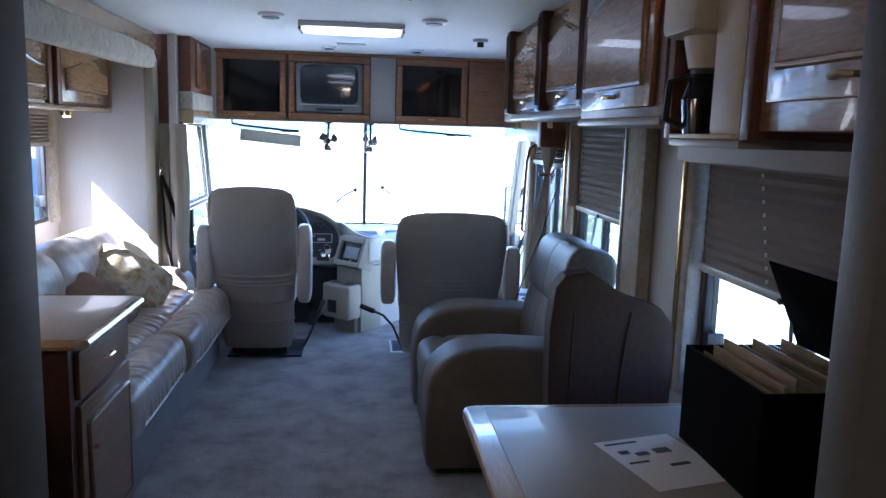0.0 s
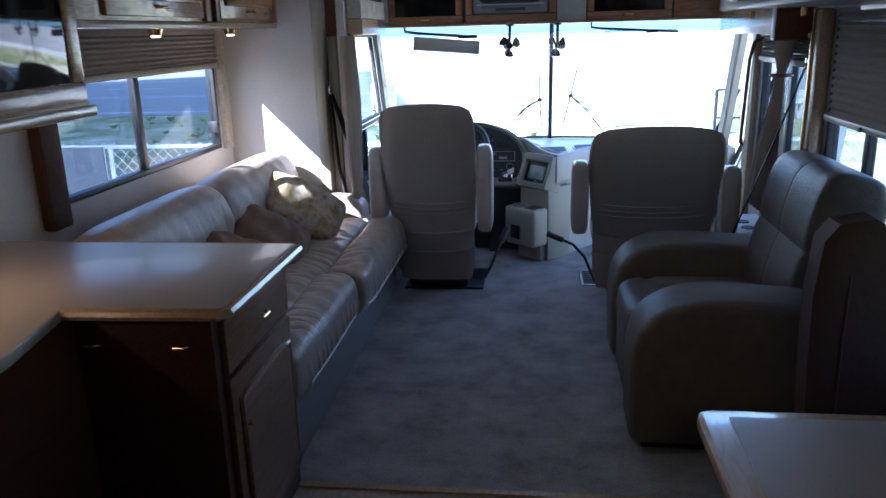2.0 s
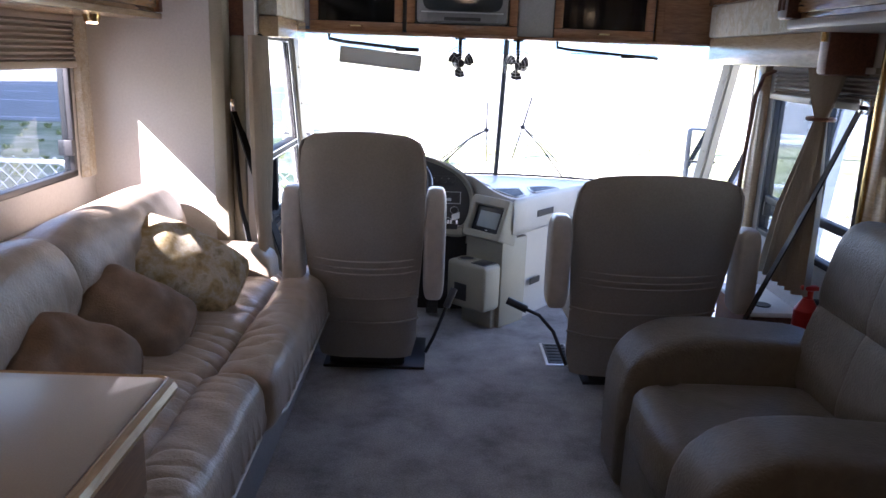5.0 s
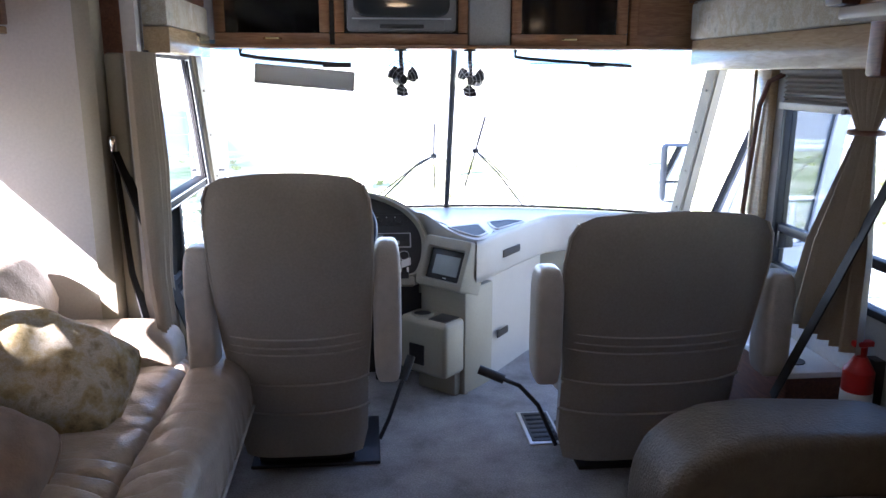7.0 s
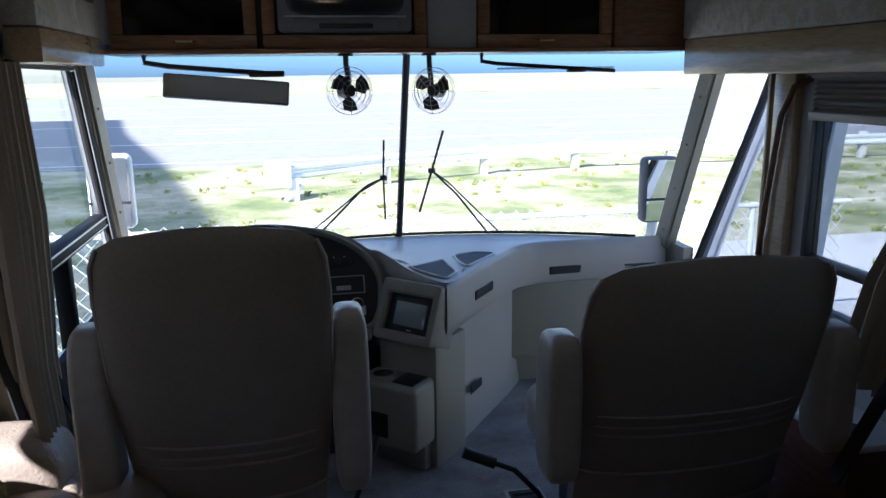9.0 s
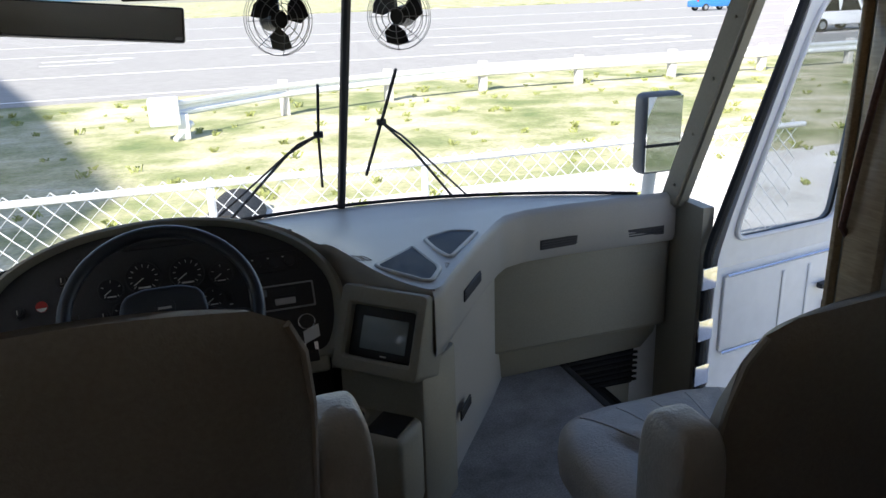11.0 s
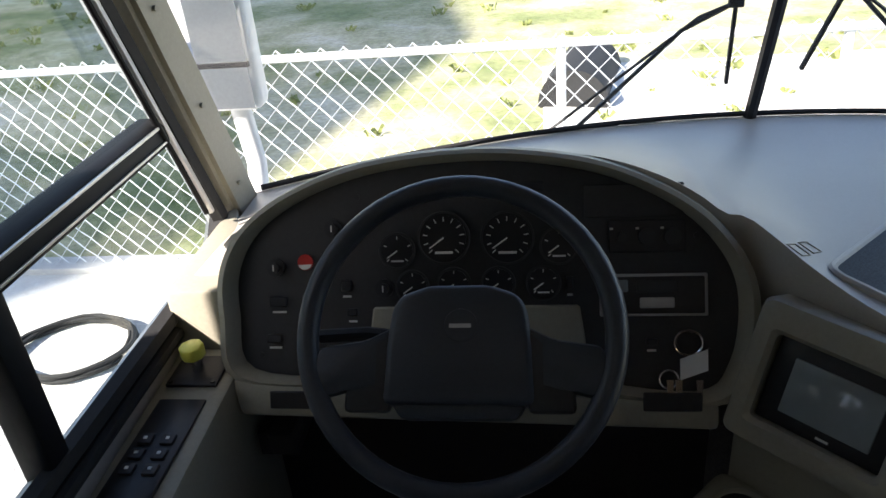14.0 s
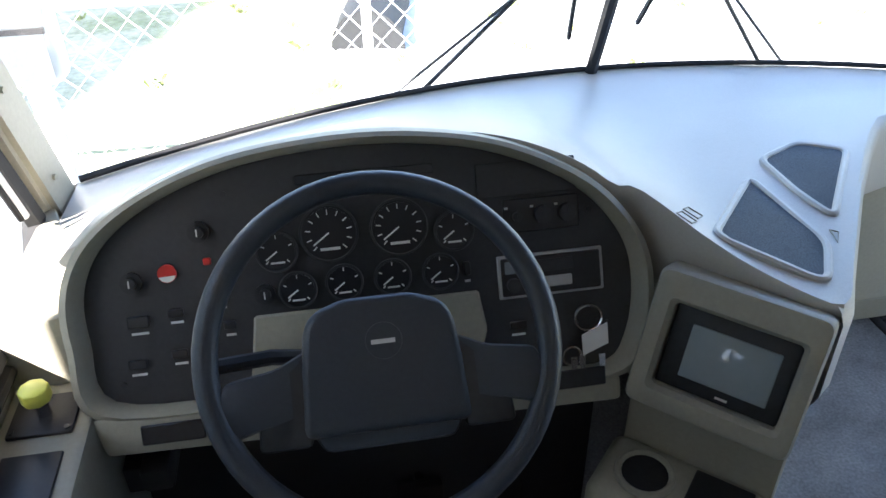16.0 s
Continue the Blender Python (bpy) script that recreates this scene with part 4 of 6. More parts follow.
for a, b, c, d in ((-0.10, 0.00, 0.12, 0.13), (-0.05, -0.01, 0.04, 0.06), (0.01, 0.06, 0.04, 0.07), (-0.09, -0.06, 0.06, 0.08), (0.00, 0.06, -0.04, -0.025), (-0.1, -0.04, 0.0, 0.01)):
    part("print_bar", box(a, b, c, d, 0.0012, 0.0018, m=PM), M_PANEL, pp, smooth=False)
fb = thing("file_box", (1.03, 1.15, TZ + 0.004), "open black file box full of brown folders", "box")
BZ = TZ + 0.004
part("side_panel", box(0.86, 0.872, 0.92, 1.34, BZ, 1.03, 0.003), M_BOXBLK, fb)
part("side_panel", box(1.17, 1.182, 0.92, 1.34, BZ, 1.03, 0.003), M_BOXBLK, fb)
part("side_panel", box(0.872, 1.17, 0.92, 0.932, BZ, 1.03, 0.003), M_BOXBLK, fb)
part("side_panel", box(0.872, 1.17, 1.328, 1.34, BZ, 1.03, 0.003), M_BOXBLK, fb)
part("bottom", box(0.872, 1.17, 0.932, 1.328, BZ, BZ + 0.01), M_BOXBLK, fb)
part("lid", prism([(1.19, 0.92, 1.03), (1.19, 1.34, 1.03), (1.08, 1.34, 1.27), (1.08, 0.92, 1.27)], (0.012, 0, 0.0), 0.003, 1), M_BOXBLK, fb, "raised black lid")
part("lid_stay", tube([(1.165, 1.33, 1.03), (1.16, 1.33, 1.15)], 0.006, 6), M_SILVER, fb)
for i in range(9):
    part("folder", box(0.90 + i * 0.028, 0.905 + i * 0.028, 0.95, 1.31, BZ + 0.012, 1.02 + 0.018 * ((i * 7) % 3)), M_OAKL if i != 6 else M_RUST, fb, "manila folder" if i != 6 else "rust folder", smooth=False)


def dining_chair(cx, y, label):
    t = thing("dining_chair", (cx, y - 0.2, 0), label, "chair")
    part("seat", soft(cx - 0.23, cx + 0.23, y - 0.45, y - 0.02, 0.42, 0.52, 4), M_BROWNFAB, t)
    n = 30
    loops = []
    for z, wv in ((0.46, 0.96), (0.7, 1.0), (0.90, 1.0), (0.99, 0.93), (1.035, 0.78), (1.05, 0.4)):
        lp = []
        for i in range(n + 1):
            u = -1 + 2 * i / n
            flute = 0.01 * u * u
            drop = 0.06 * u if z > 0.95 else 0
            lp.append((cx + u * 0.235 * wv, y - 0.03 - flute * (1 - abs(u) ** 6) + 0.05 * (z - 0.5), z - drop))
        for i in range(n, -1, -1):
            u = -1 + 2 * i / n
            drop = 0.06 * u if z > 0.95 else 0
            lp.append((cx + u * 0.235 * wv, y + 0.055 + 0.05 * (z - 0.5), z - drop))
        loops.append(lp)
    back = part("backrest", loft(loops), M_BROWNFAB, t)
    for u0, u1 in ((0.30, 0.12), (-0.62, -0.66)):
        part("seam", tube([(cx + (u1 + (u0 - u1) * q * q) * 0.235, y - 0.036 + 0.05 * (0.5 + 0.5 * q - 0.5), 0.5 + 0.46 * q) for q in [k / 8 for k in range(9)]], 0.004, 6), M_BROWNFAB, back)
    for sx in (-0.19, 0.19):
        for yy in (y - 0.40, y - 0.03):
            part("leg", cyl((cx + sx, yy, 0.0), (cx + sx, yy, 0.43), 0.018, 0.024, 10), M_CHERRY, t)


dining_chair(0.88, 2.02, "brown leather dinette chair with stitched flutes in its back")

# ---------- sofa ----------
sofa = thing("sofa", (-1.4, 3.6, 0), "taupe leather sofa with two seat cushions and cloth skirt", "sofa")


def seat_wave(c):
    """Puckers gathered along the seam between the seat and its front roll."""
    ph = c.y * 34 + 1.6 * math.sin(c.x * 9 + c.y * 5) + 1.1 * math.sin(c.y * 13.7)
    crease = (1 - abs(math.sin(ph))) ** 2.5
    near = math.exp(-((c.x + 1.13) / 0.13) ** 2)
    slack = 0.006 * math.sin(c.y * 11 + 3 * math.sin(c.x * 7)) + 0.003 * math.sin(c.y * 47 + c.x * 31)
    return Vector((0, 0, slack - 0.026 * crease * near * (0.55 + 0.45 * math.sin(c.y * 5.3 + 1)))) if c.z > 0.40 else Vector((0.010 * crease if c.x > -1.0 else 0, 0, 0))


part("skirt", box(-1.60, -1.01, 2.46, 4.68, 0.0, 0.34, 0.01), M_SKIRT, sofa, "pale grey cloth skirt")
for y0, y1, fx in ((2.44, 3.40, -0.02), (3.38, 4.70, 0.02)):
    part("seat_cushion", roll(-1.54, -1.125, y0, y1, 0.29, 0.515, 4.2, n=44, k=230, wave=seat_wave, p=16), M_LEATHER, sofa)
    cu = part("front_roll", roll(-1.15 + fx, -0.925 + fx, y0 - 0.005, y1 + 0.005, 0.27, 0.525 + 0.5 * fx, 3.0, n=44, k=230, wave=seat_wave, p=12), M_LEATHER, sofa, "wrinkled leather front roll")
    part("piping", tube([(-1.05 + fx, y0 + 0.005, 0.315), (-0.955 + fx, y0 + 0.03, 0.325), (-0.925 + fx, y0 + 0.12, 0.33), (-0.922 + fx, (y0 + y1) / 2, 0.33), (-0.925 + fx, y1 - 0.12, 0.33), (-0.955 + fx, y1 - 0.03, 0.325), (-1.05 + fx, y1 - 0.005, 0.315)], 0.007, 6), M_SEATLEA, cu, "pale piping")


def back_wave(c):
    w = 0.0025 * math.sin(c.y * 9 + 2 * math.sin(c.z * 9)) + 0.0015 * math.sin(c.y * 43 + c.z * 23)
    pull = 0.005 * (1 - abs(math.sin(c.y * 21 + 1.2 * math.sin(c.y * 6)))) ** 3 * math.exp(-((c.z - 0.70) / 0.09) ** 2)
    tuck = 0.03 * math.exp(-((c.z - 0.66) / 0.02) ** 2)
    return Vector((w - tuck - pull if c.x > -1.66 else 0, 0, 0))


RB = Matrix.Translation((-1.62, 0, 0.45)) @ Matrix.Rotation(radians(-14), 4, "Y") @ Matrix.Translation((1.62, 0, -0.45))
for y0, y1 in ((2.46, 3.56), (3.50, 4.66)):
    part("back_cushion", roll(-1.80, -1.50, y0, y1, 0.42, 0.95, 2.8, m=RB, n=48, k=130, wave=back_wave, p=6), M_LEATHER, sofa)
part("frame_back", box(-2.04, -1.80, 2.46, 4.68, 0.0, 0.82, 0.04), M_LEATHER, sofa)
part("armrest", soft(-1.85, -1.16, 4.46, 4.70, 0.28, 0.64, 5, n=32), M_LEATHER, sofa, "padded leather armrest")


def throw_pillow(c, normal, along, hx, hy, fat, material, label):
    """Stuffed pillow with rounded corners, a slack face and a welt round its seam."""
    t = thing("throw_pillow", (c[0], c[1], 0.52), label, "pillow", "loose pillows on the sofa")
    nz = Vector(normal).normalized()
    lx = Vector(along)
    lx = (lx - nz * lx.dot(nz)).normalized()
    ly = nz.cross(lx)
    m = Matrix(((lx.x, ly.x, nz.x, c[0]), (lx.y, ly.y, nz.y, c[1]), (lx.z, ly.z, nz.z, c[2]), (0, 0, 0, 1)))
    bm = bmesh.new()
    nn = 24
    for s in (1, -1):
        vs = []
        for i in range(nn + 1):
            row = []
            for j in range(nn + 1):
                u, v = 2 * i / nn - 1, 2 * j / nn - 1
                puff = ((1 - u ** 4) * (1 - v ** 4)) ** 0.55
                slack = 0.012 * puff * (math.sin(5 * u + 3 * v + c[1] * 7) * math.sin(4 * v - 2 * u) + 0.5 * math.sin(11 * u + 6 * v * v))
                row.append(bm.verts.new((hx * u * math.sqrt(1 - 0.2 * v ** 4), hy * v * math.sqrt(1 - 0.2 * u ** 4), s * (fat * puff + slack))))
            vs.append(row)
        for i in range(nn):
            for j in range(nn):
                q = (vs[i][j], vs[i + 1][j], vs[i + 1][j + 1], vs[i][j + 1])
                bm.faces.new(q if s > 0 else q[::-1])
    bmesh.ops.remove_doubles(bm, verts=bm.verts, dist=1e-4)
    bmesh.ops.transform(bm, matrix=m, verts=bm.verts)
    for f in bm.faces:
        f.smooth = True
    cover = part("cover", bm, material, t)
    rim = []
    for k in range(49):
        side, q = divmod(k % 48, 12)
        w = -1 + q / 6
        u, v = ((w, -1), (1, w), (-w, 1), (-1, -w))[side]
        rim.append(m @ Vector((hx * u * math.sqrt(1 - 0.2 * v ** 4), hy * v * math.sqrt(1 - 0.2 * u ** 4), 0)))
    part("welt", tube(rim, 0.006, 6), material, cover)


throw_pillow((-1.44, 4.09, 0.665), (0.46, -0.56, 0.70), (0.72, 0.20, -0.50), 0.25, 0.18, 0.075, M_PILLOW, "patterned gold and grey throw pillow against the sofa arm")
throw_pillow((-1.46, 3.62, 0.605), (0.52, -0.34, 0.79), (0.76, 0.16, -0.42), 0.20, 0.18, 0.08, M_BROWNPIL, "plain brown suede pillow leaning on the sofa back")
throw_pillow((-1.47, 3.16, 0.60), (0.52, -0.24, 0.82), (0.70, 0.34, -0.36), 0.20, 0.19, 0.085, M_BROWNPIL, "plain brown suede pillow leaning on the sofa back")

# ---------- armchair ----------
ac2 = thing("armchair", (0.7, 3.25, 0), "leather recliner armchair beside the window, shade put into its colour", "armchair")


for y0, y1 in ((2.70, 2.98), (3.52, 3.80)):
    pts = [(0.27, y0, 0.03), (1.10, y0, 0.03), (1.10, y0, 0.56), (0.95, y0, 0.61), (0.60, y0, 0.63), (0.46, y0, 0.62), (0.37, y0, 0.585), (0.305, y0, 0.53), (0.27, y0, 0.45), (0.262, y0, 0.34)]
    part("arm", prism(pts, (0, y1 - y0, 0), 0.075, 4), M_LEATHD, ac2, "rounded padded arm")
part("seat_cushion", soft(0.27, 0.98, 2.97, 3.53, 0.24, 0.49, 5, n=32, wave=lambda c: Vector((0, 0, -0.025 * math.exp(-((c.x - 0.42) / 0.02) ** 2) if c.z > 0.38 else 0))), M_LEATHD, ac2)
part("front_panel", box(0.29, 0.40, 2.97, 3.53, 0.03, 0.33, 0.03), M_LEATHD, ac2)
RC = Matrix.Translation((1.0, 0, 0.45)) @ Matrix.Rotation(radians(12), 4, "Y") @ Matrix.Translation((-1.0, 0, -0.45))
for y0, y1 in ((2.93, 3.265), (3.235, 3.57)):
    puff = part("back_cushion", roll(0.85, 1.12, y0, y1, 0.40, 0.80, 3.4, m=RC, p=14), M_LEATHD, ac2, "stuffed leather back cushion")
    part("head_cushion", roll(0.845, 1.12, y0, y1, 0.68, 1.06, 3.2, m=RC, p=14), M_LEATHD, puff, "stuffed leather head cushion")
part("base", box(0.32, 1.05, 2.74, 3.76, 0.0, 0.06, 0.01), M_BLACK, ac2)


# ---------- cab seats ----------
def cab_seat(name, cx, yb, yt, zt, w, label, zlow, arms, ztop=0.53, front=0.66):
    """A captain's seat seen from behind: yb, yt: where its back stands at its foot and its top."""
    t = thing(name, (cx, yb + 0.25, 0), label, "seat", "cab seats")
    rows = ((zlow, 0.40, 0.02), (zlow + 0.10, 0.44, 0.0), (0.42, 0.45, 0.0), (0.62, 0.475, -0.005), (0.85, 0.50, 0.0), (zt - 0.16, 0.50, 0.0), (zt - 0.07, 0.485, 0.008), (zt - 0.025, 0.45, 0.02), (zt, 0.37, 0.042))
    loops = []
    n = 22
    for z, hw, inset in rows:
        s = max(0.0, (z - 0.2) / (zt - 0.2))
        y = yb + (yt - yb) * s
        th = 0.16 if z < 0.5 else 0.15 - 0.045 * max(0.0, (z - 0.6) / (zt - 0.6))
        e = min(0.045, (th - 2 * inset) / 2 - 0.004)
        lp = []
        for i in range(n + 1):
            u = -1 + 2 * i / n
            lp.append((cx + u * hw * w, y + inset + e * abs(u) ** 5, z + 0.015 * (1 - u * u) * (1 if z > zt - 0.1 else 0)))
        for i in range(n, -1, -1):
            u = -1 + 2 * i / n
            lp.append((cx + u * hw * w * 0.97, y + th - inset - e * abs(u) ** 5, z + 0.015 * (1 - u * u) * (1 if z > zt - 0.1 else 0)))
        loops.append(lp)
    b = part("backrest", loft(loops), M_SEATFAB, t, "pale cloth-covered back")
    for z in (0.635, 0.60, 0.57, 0.44, 0.31):
        s = (z - 0.2) / (zt - 0.2)
        y = yb + (yt - yb) * s
        part("fold", tube([(cx + u * 0.455 * w, y - 0.004 + 0.045 * abs(u) ** 5, z - 0.02 * (1 - u * u)) for u in [i / 8 - 1 for i in range(17)]], 0.006, 6), M_SEATFAB, b)
    for s in (-1, 1):
        part("piping", tube([(cx + s * hw * w * 0.985, yb + (yt - yb) * max(0, (z - 0.2) / (zt - 0.2)) + 0.045, z) for z, hw, _ in rows[2:8]], 0.006, 6), M_SEATLEA, b)
    part("seat_cushion", soft(cx - 0.43 * w, cx + 0.43 * w, yb + 0.05, yb + front, ztop - 0.20, ztop, 4.5, n=40, k=16,
                              wave=lambda c: Vector((0, 0, (-0.02 * math.exp(-((c.y - yb - 0.42) / 0.015) ** 2) - 0.016 * math.exp(-((abs(c.x - cx) - 0.16) / 0.012) ** 2)) if c.z > ztop - 0.09 else 0))), M_SEATLEA, t, "pale stitched leather cushion")
    cy, hx, hy = yb + (0.05 + front) / 2, 0.43 * w, (front - 0.05) / 2
    for k in range(-2, 3):
        arc = []
        for q in [i / 10 for i in range(11)]:
            x, y = k * 0.24 * (0.25 + 0.75 * q), -0.35 + 1.15 * q
            arc.append((cx + x * hx * 1.45, cy + y * hy, ztop - 0.10 + 0.10 * max(0.0, 1 - abs(x * 1.45) ** 4.5 - abs(y) ** 4.5) ** (1 / 4.5) - 0.001))
        part("stitching", tube(arc, 0.0035, 6), M_SEATLEA, t)
    part("pedestal", box(cx - 0.19, cx + 0.19, yb + 0.12, yb + 0.52, 0.02, ztop - 0.19, 0.01), M_BLACK, t, "black steel pedestal")
    part("floor_plate", box(cx - 0.22, cx + 0.29, yb + 0.10, yb + 0.52, 0.0, 0.016, 0.004), M_BLACK, t)
    for s, ay, az0, az1 in arms:
        part("armrest", soft(cx + s * (0.5 * w + 0.045) - 0.05, cx + s * (0.5 * w + 0.045) + 0.05, ay - 0.05, ay + 0.09, az0, az1, 5, n=28, k=18), M_SEATLEA, t, "armrest folded upright")
    return t


cab_seat("captain_chair", -0.73, 4.54, 4.24, 1.205, 0.555, "pale driver's seat with a cloth-covered back, armrests up", 0.09, ((-1, 4.44, 0.42, 0.955), (1, 4.44, 0.44, 0.965)), front=0.725)
cab_seat("captain_chair", 0.56, 4.42, 4.22, 1.065, 0.74, "wide pale passenger seat with a cloth-covered back", 0.08, ((-1, 4.32, 0.46, 0.885), (1, 4.32, 0.46, 0.85)), ztop=0.475)
for nm, pts, lab in (("seat_lever", [(-0.44, 4.80, 0.03), (-0.40, 4.84, 0.10), (-0.33, 4.92, 0.26)], "black seat lever leaning from the driver's seat base"),
                     ("seat_lever", [(0.27, 4.62, 0.06), (0.20, 4.66, 0.22), (0.13, 4.70, 0.29), (0.05, 4.72, 0.32)], "bent black seat lever beside the passenger seat")):
    lv = thing(nm, pts[0], lab, "lever", "seat levers")
    part("rod", tube(pts, 0.009, 8), M_BLACK, lv)
    d = (Vector(pts[-1]) - Vector(pts[-2])).normalized()
    part("grip", tube([Vector(pts[-1]) - d * 0.02, Vector(pts[-1]) + d * 0.03, Vector(pts[-1]) + d * 0.09], 0.02, 10), M_BLACK, lv)
fp = thing("floor_register", (0.27, 4.9, 0), "black floor register with a pale metal rim", "vent")
part("rim", box(0.19, 0.335, 4.74, 5.05, 0.0, 0.008, 0.002), M_ALU, fp)
part("plate", box(0.205, 0.325, 4.76, 5.035, 0.006, 0.012, 0.002), M_BLACK, fp)
for i in range(6):
    part("slot", box(0.215, 0.315, 4.785 + i * 0.042, 4.80 + i * 0.042, 0.011, 0.014), M_RUBBER, fp, smooth=False)

# seat belts
bl = thing("seat_belt", (-1.39, 4.8, 0.4), "black driver's seat belt with a steel anchor", "seat belt", "seat belts")
part("strap", strip([(-1.385, 4.73, 1.27), (-1.30, 4.72, 1.0), (-1.17, 4.72, 0.60), (-1.10, 4.73, 0.36)], 0.055, 0.006, (0.3, 1, 0.1)), M_RUBBER, bl)
part("inner_strap", strip([(-1.385, 4.735, 1.25), (-1.36, 4.73, 0.8), (-1.27, 4.73, 0.3)], 0.05, 0.006, (0.2, 1, 0)), M_RUBBER, bl)
part("anchor", box(-1.40, -1.37, 4.70, 4.76, 1.25, 1.31, 0.006), M_CHROME, bl)
part("buckle", box(-1.13, -1.07, 4.71, 4.75, 0.33, 0.41, 0.008), M_RUBBER, bl)
br = thing("seat_belt", (1.2, 4.05, 0.4), "black passenger seat belt hanging from the wall", "seat belt", "seat belts")
part("strap", strip([(1.215, 4.03, 1.40), (1.15, 4.09, 1.13), (1.08, 4.15, 0.86), (1.01, 4.21, 0.60), (0.96, 4.26, 0.40)], 0.06, 0.006, (0.3, 1, 0.2)), M_RUBBER, br)
part("loose_strap", strip([(1.22, 3.95, 1.40), (1.215, 3.93, 0.8), (1.20, 3.96, 0.05)], 0.05, 0.006, (0, 1, 0)), M_RUBBER, br)
part("anchor", box(1.205, 1.238, 3.95, 4.03, 1.38, 1.44, 0.006), M_CHROME, br)


# ---------- curtains ----------
def curtain(name, rows, label, tie=None):
    """rows: (z, y0, y1, x) from the top down; folded along y."""
    t = thing(name, (rows[-1][3], rows[-1][1], rows[-1][0]), label, "curtain", "cab curtains")
    n = 60
    lp = []
    for z, y0, y1, x in rows:
        a = min(0.035, 0.09 * (y1 - y0))
        lp.append([(x + a * math.sin(i / n * 2 * math.pi * 7 + 0.7 * math.sin(i / n * 9)), y0 + (y1 - y0) * i / n, z) for i in range(n + 1)])
    part("cloth", loft(lp, closed=False), M_CURTAIN, t)
    if tie:
        z, y0, y1, x = tie
        part("tie", tube([(x + 0.05 * math.cos(k * math.pi / 8), (y0 + y1) / 2 + (y1 - y0) * 0.55 * math.sin(k * math.pi / 8), z) for k in range(16)], 0.009, 8, True), M_CHERRY, t, "brown tie band")


curtain("curtain", [(1.60, 4.50, 4.76, -1.235), (1.45, 4.50, 4.78, -1.235), (1.2, 4.49, 4.80, -1.23), (0.98, 4.50, 4.78, -1.23), (0.80, 4.52, 4.75, -1.23), (0.55, 4.54, 4.74, -1.215)], "tan curtain gathered beside the driver's window")
curtain("curtain", [(1.56, 4.10, 4.38, 1.17), (1.46, 4.12, 4.33, 1.16), (1.345, 4.15, 4.24, 1.15), (1.22, 4.14, 4.30, 1.15), (0.95, 4.10, 4.42, 1.14), (0.62, 4.08, 4.50, 1.13)], "tan curtain tied back beside the passenger window", (1.345, 4.15, 4.24, 1.15))
vr = thing("cab_valance", (1.15, 4.7, 1.5), "light oak and patterned fabric valance over the passenger window", "valance")
part("lower_board", box(1.13, 1.238, 4.12, 5.60, 1.545, 1.69, 0.01), M_OAKL, vr, "light oak board")
part("fabric_band", box(1.12, 1.238, 4.12, 5.60, 1.692, 1.86, 0.01), M_VAL, vr, "patterned fabric band")
part("upper_board", box(1.10, 1.238, 4.12, 5.60, 1.862, 2.188, 0.01), M_REDOAK, vr)
part("end_panel", box(1.05, 1.238, 4.02, 4.10, 1.52, 2.188, 0.015), M_CHERRY, vr, "dark cherry end panel")
cb = thing("side_console", (1.12, 4.45, 0), "low brown side console with a white top and cup holders", "console")
part("body", box(1.02, 1.238, 4.28, 4.72, 0.0, 0.46, 0.01), M_CHERRY, cb)
part("top", box(1.01, 1.238, 4.27, 4.73, 0.46, 0.485, 0.008), M_WHITE, cb, "white top")
# thin black discs on the solid top give the holes' shaded depth
for y in (4.38, 4.52):
    part("cup_hole_shade", cyl((1.10, y, 0.484), (1.10, y, 0.489), 0.04), M_BLACK, cb)
fe = thing("fire_extinguisher", (1.16, 4.0, 0.3), "small red fire extinguisher on a wall bracket", "extinguisher")
part("cylinder", joined(cyl((1.165, 4.10, 0.26), (1.165, 4.10, 0.56), 0.05, n=24), cyl((1.165, 4.10, 0.56), (1.165, 4.10, 0.61), 0.05, 0.02, 24)), M_RED, fe)
part("label_band", cyl((1.165, 4.10, 0.36), (1.165, 4.10, 0.49), 0.0507, n=24), M_PAPER, fe, "pale label band")
part("valve", joined(cyl((1.165, 4.10, 0.61), (1.165, 4.10, 0.645), 0.018), box(1.13, 1.20, 4.085, 4.115, 0.645, 0.665, 0.005)), M_RED, fe)
part("bracket", box(1.20, 1.238, 4.07, 4.13, 0.24, 0.60, 0.004), M_BLACK, fe)

